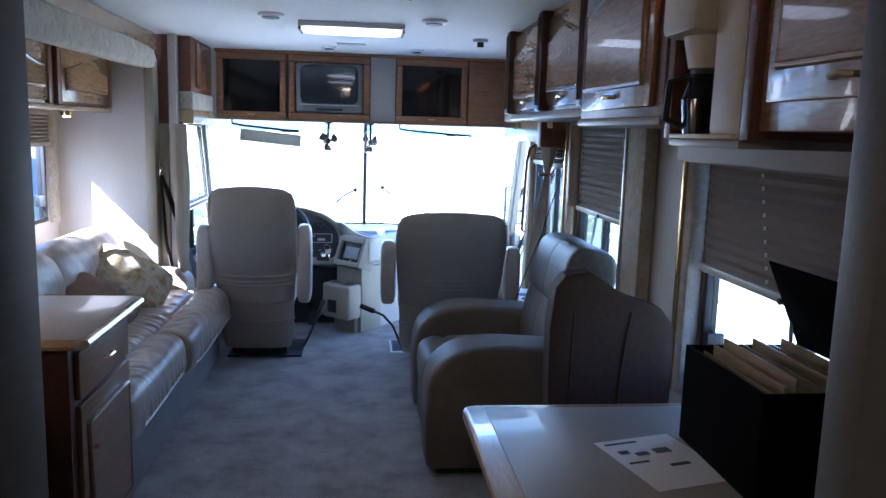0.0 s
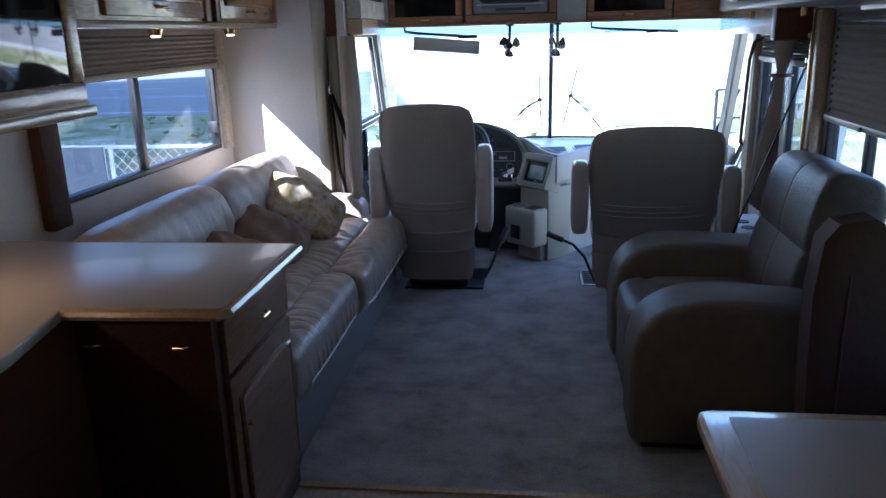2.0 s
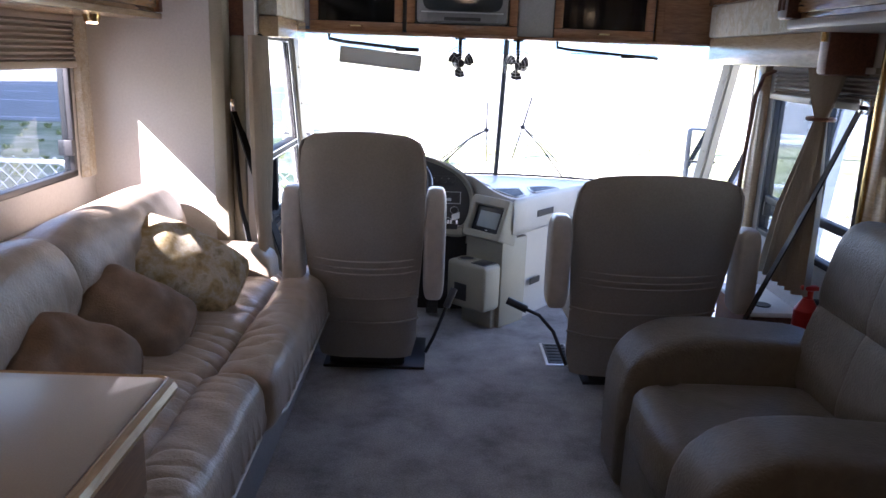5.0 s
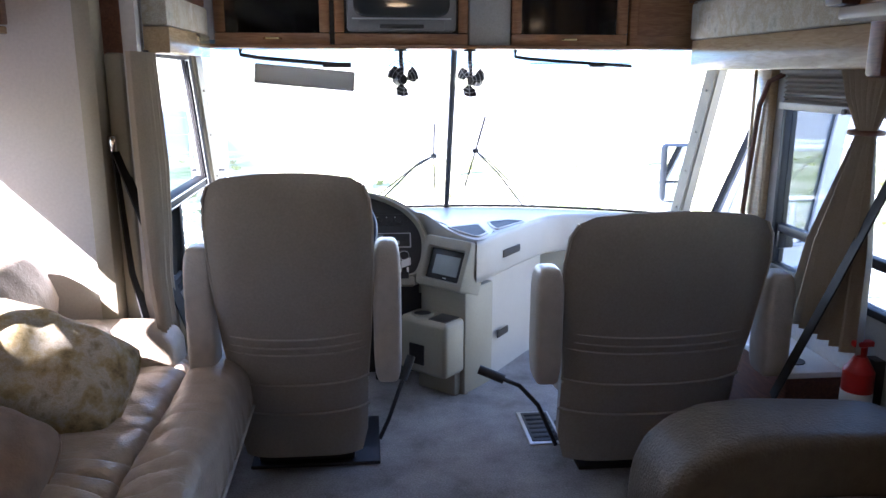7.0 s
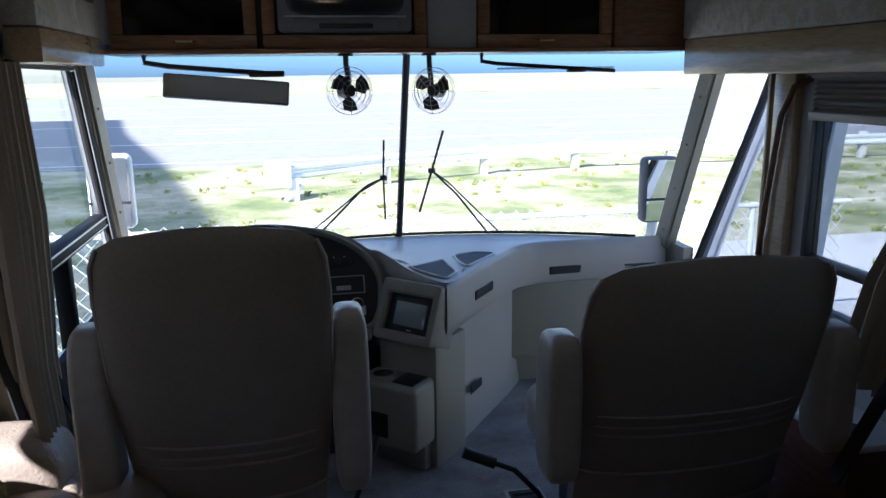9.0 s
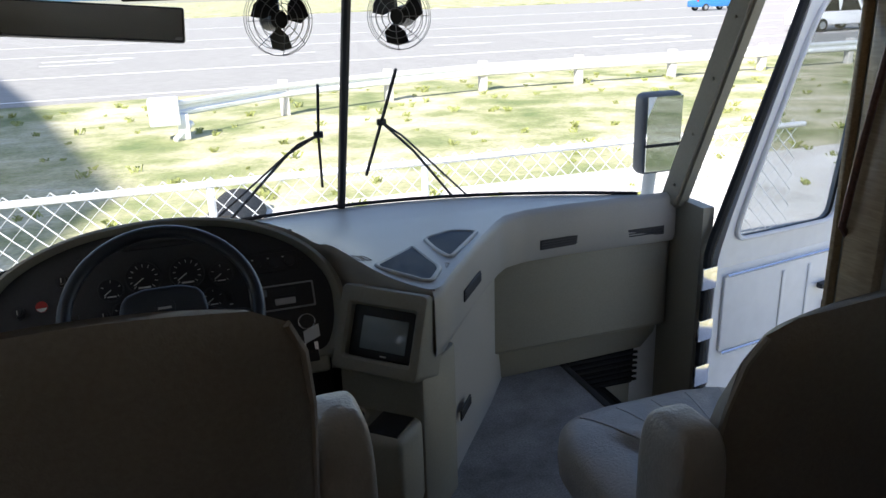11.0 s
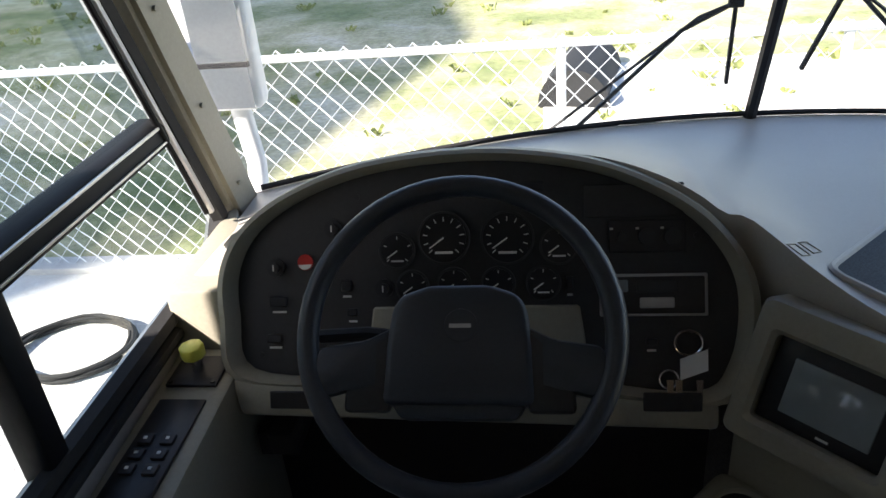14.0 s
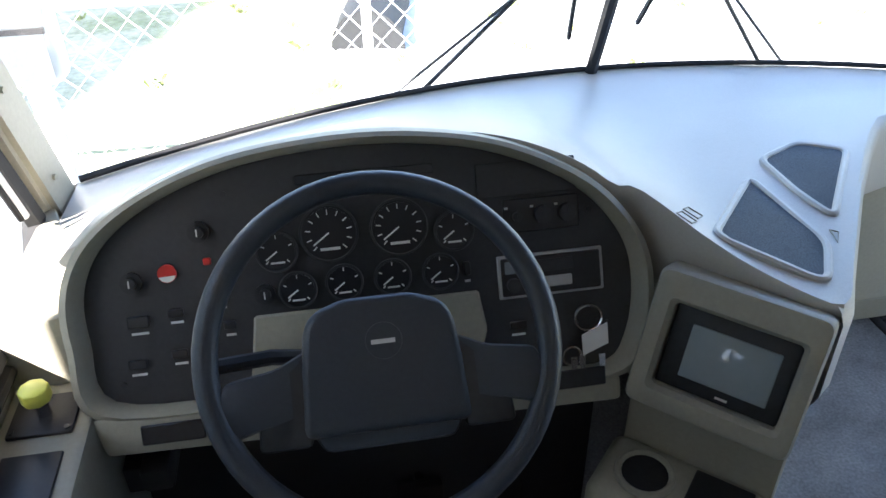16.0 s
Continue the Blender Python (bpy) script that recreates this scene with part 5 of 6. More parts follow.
# ---------- hanging from the cab cabinets ----------
def cab_fan(x, y, z, yaw):
    t = thing("cab_fan", (x, y, 1.642), "small black cab fan in a wire cage under the cabinet", "fan", "cab fans")
    R = Matrix.Translation((x, y, z)) @ Matrix.Rotation(radians(yaw), 4, "Z")
    part("stem", joined(tube([(x, 5.635, 1.645), (x, 5.63, 1.60), (x, y + 0.05, z + 0.05), (x, y + 0.04, z)], 0.011, 8), cyl((x, 5.635, 1.643), (x, 5.635, 1.632), 0.03)), M_BLACK, t)
    part("motor", cyl(R @ Vector((0, 0.06, 0)), R @ Vector((0, -0.005, 0)), 0.03, 0.024), M_BLACK, t)
    for k in range(3):
        a = 2 * math.pi * k / 3 + 0.5
        pts = [(0.015, -0.01), (0.04, -0.035), (0.07, -0.03), (0.078, 0.0), (0.07, 0.03), (0.04, 0.02)]
        bm = prism([(p * math.cos(a) - q * math.sin(a), -0.012 + 0.25 * q, p * math.sin(a) + q * math.cos(a)) for p, q in pts], (0, 0.003, 0))
        bmesh.ops.transform(bm, matrix=R, verts=bm.verts)
        part("blade", bm, M_BLACK, t)
    bm = bmesh.new()
    for s in (-0.03, 0.03):
        for r in (0.022, 0.04, 0.058, 0.075, 0.09):
            d = s * (1 - (r / 0.1) ** 3)
            add(bm, tube([(r * math.cos(2 * math.pi * k / 24), d, r * math.sin(2 * math.pi * k / 24)) for k in range(24)], 0.0011, 4, True))
    for k in range(8):
        a = 2 * math.pi * k / 8
        add(bm, tube([(r * math.cos(a), -0.03 * (1 - (r / 0.1) ** 3), r * math.sin(a)) for r in (0.02, 0.05, 0.075, 0.09)], 0.0012, 4))
    bmesh.ops.transform(bm, matrix=R, verts=bm.verts)
    part("cage", bm, M_ALU, t, "thin wire cage")


cab_fan(-0.30, 5.50, 1.50, 15)
cab_fan(0.035, 5.55, 1.495, -35)
rv = thing("rear_view_mirror", (-0.77, 5.7, 1.6), "wide tilted interior mirror on a black arm", "mirror")
VM = Matrix.Translation((-0.77, 5.74, 1.51)) @ Matrix.Rotation(radians(5), 4, "Y") @ Matrix.Rotation(radians(-8), 4, "X")
part("shell", box(-0.245, 0.245, 0.0, 0.03, -0.048, 0.048, 0.008, m=VM), M_BLACK, rv)
part("glass", box(-0.238, 0.238, -0.004, 0.0, -0.042, 0.042, m=VM), M_MIRROR, rv, "mirror glass", smooth=False)
part("arm", joined(tube([(-1.07, 5.72, 1.642), (-1.07, 5.72, 1.615), (-0.98, 5.72, 1.60), (-0.55, 5.73, 1.565)], 0.011, 8), box(-0.68, -0.54, 5.71, 5.75, 1.555, 1.58, 0.006)), M_BLACK, rv)
vs2 = thing("visor_arm", (0.5, 5.7, 1.6), "folded black visor arm under the cab cabinet", "visor")
part("arm", tube([(0.275, 5.72, 1.642), (0.275, 5.72, 1.61), (0.34, 5.72, 1.60), (0.88, 5.74, 1.565)], 0.009, 8), M_BLACK, vs2)
part("visor", box(0.38, 0.86, 5.70, 5.86, 1.575, 1.583, 0.002, m=None), M_TINT, vs2, "smoked acrylic visor seen on edge")
part("joint", box(0.66, 0.74, 5.715, 5.75, 1.56, 1.585, 0.005), M_BLACK, vs2)

# ---------- dash ----------
P0, PV_ = Vector((-0.70, 5.61, 0.81)), Vector((0, 0.45, 0.893))
PN = Vector((0, -0.893, 0.45))


def on_panel(u, v, out=0.0):
    return P0 + Vector((u, 0, 0)) + PV_ * v + PN * out


def round_poly(pts, r=0.03, n=5):
    """A closed polygon with rounded corners, in the plane z = 0."""
    out = []
    k = len(pts)
    for i in range(k):
        a, b, c = (Vector((*pts[(i + j - 1) % k], 0)) for j in range(3))
        p, q = b + (a - b).normalized() * r, b + (c - b).normalized() * r
        for s in range(n + 1):
            t = s / n
            out.append(p * (1 - t) ** 2 + b * 2 * t * (1 - t) + q * t * t)
    return out


def smooth_loop(ctrl, n=6):
    """A closed loop rounded through its control points."""
    out = []
    k = len(ctrl)
    for i in range(k):
        p0, p1, p2, p3 = (Vector(ctrl[(i + j - 1) % k]) for j in range(4))
        for s in range(n):
            t = s / n
            out.append(0.5 * ((2 * p1) + (p2 - p0) * t + (2 * p0 - 5 * p1 + 4 * p2 - p3) * t * t + (3 * p1 - p0 - 3 * p2 + p3) * t ** 3))
    return out


dash = thing("dashboard", (0, 6.0, 0), "beige moulded dashboard with a hooded instrument cluster", "dashboard")
RIM = [(-0.43, -0.255), (-0.458, -0.14), (-0.455, -0.045), (-0.41, 0.035), (-0.315, 0.10), (-0.177, 0.147), (0.0, 0.166), (0.155, 0.157), (0.29, 0.125), (0.42, 0.055), (0.495, -0.03), (0.522, -0.12), (0.505, -0.24), (0.44, -0.30), (0.20, -0.275), (0.0, -0.265), (-0.20, -0.27)]
rim2 = smooth_loop([(a, b, 0) for a, b in RIM], 5)


def ring(scale, out, du=0.0, dv=0.0):
    c = Vector((0.03, -0.06, 0))
    return [on_panel(c.x + (p.x - c.x) * scale[0] + du, c.y + (p.y - c.y) * scale[1] + dv, out) for p in rim2]


part("cluster_rim", loft([ring((0.93, 0.90), -0.02), ring((0.945, 0.92), 0.02), ring((0.97, 0.955), 0.032), ring((0.995, 0.99), 0.026), ring((1.01, 1.02), 0.0), ring((1.012, 1.022), -0.03), ring((1.012, 1.022), -0.22)], caps=False), M_DASHB, dash, "rounded beige rim")
# flat top and the swept front on the passenger's side
edge = [(-0.20, 5.62), (-0.13, 5.52), (0.035, 5.335), (0.07, 5.36), (0.125, 5.44), (0.30, 5.68), (0.46, 5.88), (0.52, 5.94), (0.62, 5.975), (0.80, 5.985), (1.285, 5.975)]
RIM_TOP = sorted((P0.x + 0.03 + (p.x - 0.03) * 1.005, -0.06 + (p.y + 0.06) * 1.012) for p in rim2 if p.y > -0.13)


def pick(table, x):
    """The value at x of a table of (x, value), held beyond its ends."""
    if x <= table[0][0]:
        return table[0][1]
    for (a, p), (b, q) in zip(table, table[1:]):
        if x <= b:
            return p + (q - p) * (x - a) / max(b - a, 1e-6)
    return table[-1][1]


X_LEFT, X_RIGHT = -1.12, -0.235
edge_y = [(x, y) for x, y in edge[:3]] + [(x, y) for x, y in edge[3:]]


def dash_front(x):
    if x < -0.19:
        v = pick(RIM_TOP, min(max(x, X_LEFT), X_RIGHT))
        return P0.y + 0.45 * v
    return pick(edge_y, x)


def dash_z(x, y):
    yb = ws_y(x, 0.73) - 0.015
    base = 0.733 + 0.025 * max(0.0, min(1.0, (6.15 - y) / 0.5)) * max(0.0, min(1.0, (x + 0.5) / 0.3))
    xc = min(max(x, X_LEFT), X_RIGHT)
    v = pick(RIM_TOP, xc)
    b = max(0.0, P0.z + 0.893 * v - 0.733)
    fade = math.exp(-((x - xc) / (0.14 if x > xc else 0.07)) ** 2)
    yf = P0.y + 0.45 * v
    t = max(0.0, min(1.0, (y - yf) / (yb - yf)))
    return base + b * fade * (1 - t) ** 1.6 * (1 + 0.6 * t)


NX, NY = 130, 26
rows = []
for i in range(NX + 1):
    x = -1.236 + 2.522 * i / NX
    yf, yb = dash_front(x), ws_y(x, 0.73) - 0.012
    rows.append([(x, yf + (yb - yf) * j / NY, dash_z(x, yf + (yb - yf) * j / NY)) for j in range(NY + 1)])
part("dash_top", loft(rows, closed=False), M_DASH, dash, "pale vinyl dash top sweeping up to a hood")
skirt = [r[0] for r in rows if r[0][0] < 0.05]
part("dash_skirt", loft([[(x, y + d, z - h if h < 0.2 else 0.42) for x, y, z in skirt] for h, d in ((0.0, 0.0), (0.012, -0.004), (0.03, -0.002), (0.5, 0.02))], closed=False), M_DASH, dash)
part("front_band", loft([[(x, y - 0.004 + d, z) for x, y in edge[2:]] for z, d in ((0.7575, 0.014), (0.752, 0.0), (0.735, -0.012), (0.585, -0.014), (0.555, -0.002), (0.54, 0.03))], closed=False), M_DASH, dash)
# console wall and knee panel below
kn = [(-0.05, 5.40), (0.05, 5.40), (0.12, 5.48), (0.45, 5.92), (0.64, 6.20), (0.60, 6.21), (-0.05, 5.60)]
part("console_wall", prism([(x, y, 0.0) for x, y in kn], (0, 0, 0.60)), M_DASH, dash, "beige console side")
part("knee_panel", box(0.44, 1.29, 5.985, 6.05, 0.165, 0.60, 0.02, 3), M_DASHB, dash)
part("toe_board", prism([(0.50, 6.09, 0.0), (1.285, 6.09, 0.022), (1.285, 6.04, 0.17), (0.50, 6.04, 0.17)], (0, 0.02, 0)), M_DASHB, dash, "beige toe board")
part("glove_lip", box(0.50, 1.29, 6.02, 6.16, 0.15, 0.168, 0.006), M_DASHB, dash)
for (x0, y0), (x1, y1), z in (((0.185, 5.528), (0.30, 5.678), 0.645), ((0.675, 5.976), (0.845, 5.985), 0.615), ((1.065, 5.98), (1.235, 5.976), 0.608), ((0.165, 5.53), (0.235, 5.625), 0.22)):
    a, b = Vector((x0, y0, z)), Vector((x1, y1, z))
    d = (b - a).normalized()
    nrm = Vector((d.y, -d.x, 0))
    vt = part("vent", prism([a + nrm * 0.012 - Vector((0, 0, 0.02)), b + nrm * 0.012 - Vector((0, 0, 0.02)), b + nrm * 0.012 + Vector((0, 0, 0.02)), a + nrm * 0.012 + Vector((0, 0, 0.02))], nrm * 0.006, 0.002, 1), M_BLACK, dash, "black louvred vent")
    for k in range(3):
        zz = Vector((0, 0, -0.01 + 0.01 * k))
        part("louvre", tube([a + nrm * 0.019 + zz + d * 0.006, b + nrm * 0.019 + zz - d * 0.006], 0.0025, 5), M_PANEL, vt)
# speaker grilles set into the top, with raised lips
for tri in ([(0.10, 5.745), (-0.085, 5.525), (0.05, 5.395), (0.115, 5.50)], [(0.165, 5.82), (0.28, 5.88), (0.365, 5.825), (0.175, 5.575), (0.16, 5.66)]):
    lp = round_poly(tri, 0.028)
    zz = lambda p: dash_z(p.x, p.y) + 0.001
    g = part("speaker_grille", prism([(p.x, p.y, zz(p) - 0.004) for p in lp], (0, 0, 0.007)), M_GRILL, dash, "dusty dark speaker grille")
    part("lip", tube([(p.x, p.y, zz(p)) for p in lp], 0.008, 8, True), M_DASH, g)
for lp in ([(-0.125, 5.535), (-0.105, 5.555), (-0.125, 5.575), (-0.145, 5.555)], [(-0.095, 5.57), (-0.075, 5.59), (-0.095, 5.61), (-0.115, 5.59)], [(0.135, 5.50), (0.155, 5.53), (0.145, 5.54)]):
    part("moulded_mark", tube([(x, y, dash_z(x, y) + 0.0005) for x, y in lp], 0.0016, 6, True), M_DASHB, dash)
# instrument panel
pan = ring((0.935, 0.905), -0.012)
part("instrument_panel", prism(pan, tuple(PN * 0.008)), M_PANEL, dash, "dark grey instrument panel")


def disc(u, v, r, out, thick, n=24):
    return cyl(on_panel(u, v, out), on_panel(u, v, out + thick), r, n=n)


def pbox(u0, u1, v0, v1, out, thick, bev=0.002):
    m = Matrix.Translation(P0) @ Matrix(((1, 0, 0), (0, 0.45, -0.893), (0, 0.893, 0.45))).to_4x4()
    return box(u0, u1, v0, v1, out, out + thick, bev, 1, m)


random.seed(4)
for u, v, r in ((-0.115, -0.016, 0.033), (-0.028, 0.006, 0.047), (0.088, 0.004, 0.047), (0.180, -0.012, 0.033), (-0.088, -0.083, 0.030), (-0.011, -0.079, 0.030), (0.070, -0.079, 0.030), (0.151, -0.079, 0.030)):
    g = part("gauge", joined(disc(u, v, r, -0.004, 0.010), disc(u, v, r * 0.88, 0.004, 0.004)), M_GAUGE, dash, "round black gauge")
    part("bezel", tube([on_panel(u + r * math.cos(2 * math.pi * k / 28), v + r * math.sin(2 * math.pi * k / 28), 0.008) for k in range(28)], 0.0022, 6, True), M_PANEL, g)
    big = r > 0.04
    for k in range(11 if big else 5):
        a = radians(225 - 270 * k / (10 if big else 4))
        part("scale_mark", tube([on_panel(u + r * q * math.cos(a), v + r * q * math.sin(a), 0.0085) for q in (0.64, 0.82)], 0.0011, 4), M_MARK, g, smooth=False)
    part("name_bar", pbox(u - r * 0.35, u + r * 0.35, v - r * 0.62, v - r * 0.52, 0.008, 0.001, 0), M_MARK, g, smooth=False)
    a = radians(215)
    part("needle", tube([on_panel(u, v, 0.0095), on_panel(u + r * 0.7 * math.cos(a), v + r * 0.7 * math.sin(a), 0.0095)], 0.0014, 5), M_MARK, g)
part("indicator_bar", pbox(-0.075, 0.155, 0.088, 0.104, -0.004, 0.004), M_BLACK, dash)
part("seam_plate", pbox(0.225, 0.40, 0.035, 0.095, -0.004, 0.003), M_PANEL, dash)
hv = part("climate_control", pbox(0.268, 0.402, -0.028, 0.03, -0.004, 0.006), M_BLACK, dash, "black climate control with knobs")
for u in (0.29, 0.335, 0.378):
    part("knob", joined(disc(u, 0.0, 0.015 if u > 0.3 else 0.008, 0.002, 0.014), pbox(u - 0.001, u + 0.001, 0.0, 0.012, 0.016, 0.001, 0)), M_PANEL, hv)
    part("tick", pbox(u - 0.02, u - 0.014, 0.013, 0.017, 0.002, 0.001, 0), M_MARK, hv, smooth=False)
rd = part("radio", pbox(0.25, 0.438, -0.142, -0.066, -0.004, 0.006), M_SILVER, dash, "car radio with a silver edge")
part("radio_face", pbox(0.256, 0.432, -0.137, -0.071, 0.0015, 0.003), M_BLACK, rd)
part("tape_slot", pbox(0.315, 0.385, -0.10, -0.078, 0.004, 0.002), M_PANEL, rd)
part("tape_door", pbox(0.32, 0.38, -0.127, -0.108, 0.004, 0.003), M_SILVER, rd)
part("knob", disc(0.275, -0.117, 0.012, 0.002, 0.014), M_PANEL, rd)
part("display", pbox(0.262, 0.30, -0.098, -0.076, 0.004, 0.002), M_MONI, rd)
for u, v, nm, mt in ((-0.236, 0.028, "knob", M_BLACK), (-0.35, -0.043, "knob", M_BLACK), (-0.142, -0.085, "knob", M_BLACK)):
    k = part(nm, joined(disc(u, v, 0.017, -0.004, 0.010), disc(u, v, 0.010, 0.004, 0.014)), mt, dash)
    part("mark", pbox(u - 0.0012, u + 0.0012, v - 0.006, v + 0.006, 0.018, 0.001, 0), M_MARK, k, smooth=False)
bk = part("brake_plate", joined(disc(-0.293, -0.034, 0.015, -0.004, 0.006)), M_RED, dash, "round red and white brake plate")
part("white_segment", prism([on_panel(-0.293 + 0.014 * math.cos(radians(a)), -0.034 + 0.014 * math.sin(radians(a)), 0.002) for a in range(200, 345, 12)], tuple(PN * 0.001)), M_MARK, bk, smooth=False)
part("warning_lamp", pbox(-0.235, -0.222, -0.027, -0.015, -0.004, 0.006), M_RED, dash)
for u, v, w, h in ((-0.348, -0.108, 0.034, 0.02), (-0.288, -0.100, 0.025, 0.012), (-0.358, -0.178, 0.03, 0.016), (-0.29, -0.168, 0.026, 0.014), (0.198, -0.08, 0.012, 0.024), (-0.215, -0.08, 0.02, 0.02), (-0.205, -0.13, 0.02, 0.014), (0.28, -0.19, 0.03, 0.014), (0.34, -0.188, 0.02, 0.012)):
    s = part("rocker_switch", pbox(u - w / 2, u + w / 2, v - h / 2, v + h / 2, -0.004, 0.008), M_BLACK, dash)
    part("caption_bar", pbox(u - w * 0.4, u + w * 0.4, v - h / 2 - 0.012, v - h / 2 - 0.008, -0.004, 0.0012, 0), M_MARK, s, smooth=False)
for u, v in ((-0.19, 0.085), (-0.385, -0.21), (0.44, -0.205), (0.42, 0.0)):
    part("screw", disc(u, v, 0.005, -0.004, 0.003, 10), M_BLACK, dash)
part("column_surround", prism([on_panel(-0.165, -0.120, -0.006), on_panel(0.215, -0.120, -0.006), on_panel(0.225, -0.19, -0.006), on_panel(0.20, -0.27, -0.006), on_panel(-0.19, -0.27, -0.006), on_panel(-0.175, -0.19, -0.006)], tuple(PN * 0.008), 0.004, 1), M_DASHB, dash, "beige recess round the steering column")
lowp = [on_panel(-0.44, -0.25, -0.02), on_panel(0.45, -0.29, -0.02), on_panel(0.45, -0.34, -0.02), on_panel(-0.42, -0.32, -0.02)]
lp = part("lower_panel", prism(lowp, tuple(PN * 0.05), 0.012, 2), M_DASHB, dash)
for u in (-0.31, 0.37):
    part("vent", pbox(u - 0.05, u + 0.05, -0.305, -0.272, 0.028, 0.006), M_BLACK, lp, "black vent")
# dark sheet in place of the shade in the open kick space
part("kick_space_shade", box(-1.23, -0.22, 5.62, 5.64, 0.0, 0.50), M_PANEL, dash, "dark sheet standing in for the shaded kick space")
# keys
ky = thing("key_bunch", on_panel(0.40, -0.19), "ignition key with ring and white tag hanging from the dash", "keys")
part("lock", disc(0.40, -0.187, 0.018, -0.004, 0.014), M_BLACK, ky, "black key lock")
part("ring", tube([on_panel(0.40 + 0.024 * math.cos(k * math.pi / 10), -0.187 + 0.022 * math.sin(k * math.pi / 10), 0.02) for k in range(20)], 0.0022, 6, True), M_CHROME, ky)
part("tag", prism([on_panel(0.385, -0.215, 0.022), on_panel(0.432, -0.198, 0.022), on_panel(0.432, -0.235, 0.022), on_panel(0.385, -0.252, 0.022)], tuple(PN * 0.002)), M_PAPER, ky, "white paper tag")
part("key_ring", tube([on_panel(0.365 + 0.016 * math.cos(k * math.pi / 8), -0.25 + 0.016 * math.sin(k * math.pi / 8), 0.025) for k in range(16)], 0.002, 6, True), M_CHROME, ky)
for u in (0.36, 0.375, 0.41):
    part("key", prism([on_panel(u, -0.25, 0.03), on_panel(u + 0.012, -0.25, 0.03), on_panel(u + 0.010, -0.295, 0.03), on_panel(u + 0.003, -0.295, 0.03)], tuple(PN * 0.002)), M_CHROME, ky)

# steering wheel
WC = Vector((-0.672, 5.295, 0.828))
WU, WX = Vector((0, 0.70, 0.714)), Vector((1, 0, 0))
WN = WX.cross(WU) * 1.0


def onw(a, b, out=0.0):
    return WC + WX * a + WU * b + WN * out


sw = thing("steering_wheel", WC, "dark two-spoke steering wheel with a padded hub", "steering wheel")
part("rim", tube([onw(0.227 * math.cos(2 * math.pi * k / 56), 0.227 * math.sin(2 * math.pi * k / 56)) for k in range(56)], 0.017, 12, True), M_WHEEL, sw)
hub = [(-0.112, -0.105), (-0.108, -0.02), (-0.100, 0.038), (-0.086, 0.058), (-0.045, 0.072), (0.045, 0.072), (0.086, 0.058), (0.100, 0.038), (0.108, -0.02), (0.112, -0.105)]
hb = part("hub", prism([onw(a, b, -0.055) for a, b in hub], tuple(WN * 0.06), 0.015, 3), M_WHEEL, sw, "padded dark hub")
part("emblem_dish", cyl(onw(0.004, 0.010, 0.0), onw(0.004, 0.010, 0.0065), 0.027, 0.024, 24), M_WHEEL, hb)
part("emblem", prism([onw(a, b, 0.0075) for a, b in ((-0.013, 0.006), (0.019, 0.006), (0.019, 0.012), (-0.013, 0.012))], tuple(WN * 0.001)), M_ALU, hb, "small bright emblem bar")
for s in (-1, 1):
    part("spoke", prism([onw(s * a, b, -0.035 + 0.12 * (a - 0.08)) for a, b in ((0.08, 0.02), (0.14, -0.01), (0.205, -0.02), (0.222, -0.06), (0.215, -0.10), (0.16, -0.085), (0.09, -0.085))], tuple(WN * 0.03), 0.01, 2), M_WHEEL, sw)
    part("spoke_cover", prism([onw(s * a, b, -0.03) for a, b in ((0.098, 0.005), (0.135, -0.015), (0.165, -0.045), (0.168, -0.115), (0.10, -0.115))], tuple(WN * 0.03), 0.008, 2), M_BLACK, sw, "dark spoke cover")
part("lower_cover", prism([onw(a, b, -0.04) for a, b in ((-0.105, -0.09), (0.105, -0.09), (0.085, -0.125), (-0.085, -0.125))], tuple(WN * 0.035), 0.010, 2), M_WHEEL, sw)
part("column", cyl(onw(0, -0.01, -0.02), onw(0, -0.03, -0.30), 0.055, 0.065), M_PANEL, sw, "dark steering column")
part("stalk", tube([onw(-0.06, 0.0, -0.07), onw(-0.15, 0.01, -0.065), onw(-0.235, 0.005, -0.06)], 0.011, 8), M_BLACK, sw, "black turn signal stalk")
pd = thing("pedal", (-0.6, 5.85, 0.05), "dark floor pedals under the dash", "pedal")
part("arm", tube([(-0.60, 5.70, 0.30), (-0.60, 5.62, 0.16)], 0.012, 6), M_BLACK, pd)
part("pad", box(-0.65, -0.55, 5.585, 5.61, 0.08, 0.17, 0.006), M_RUBBER, pd)
pd2 = thing("pedal", (-0.42, 5.6, 0.0), "long black accelerator pedal", "pedal")
part("pad", prism([(-0.45, 5.46, 0.02), (-0.38, 5.46, 0.02), (-0.38, 5.60, 0.18), (-0.45, 5.60, 0.18)], (0, 0.015, 0), 0.004, 1), M_RUBBER, pd2)

# monitor housing and the console under it
CM = Matrix.Translation((-0.103, 5.38, 0.63)) @ Matrix(((0.735, 0.27, -0.622), (-0.678, 0.255, -0.689), (-0.02, 0.93, 0.369))).to_4x4()


def mbox(*a, **k):
    return box(*a, m=CM, **k)


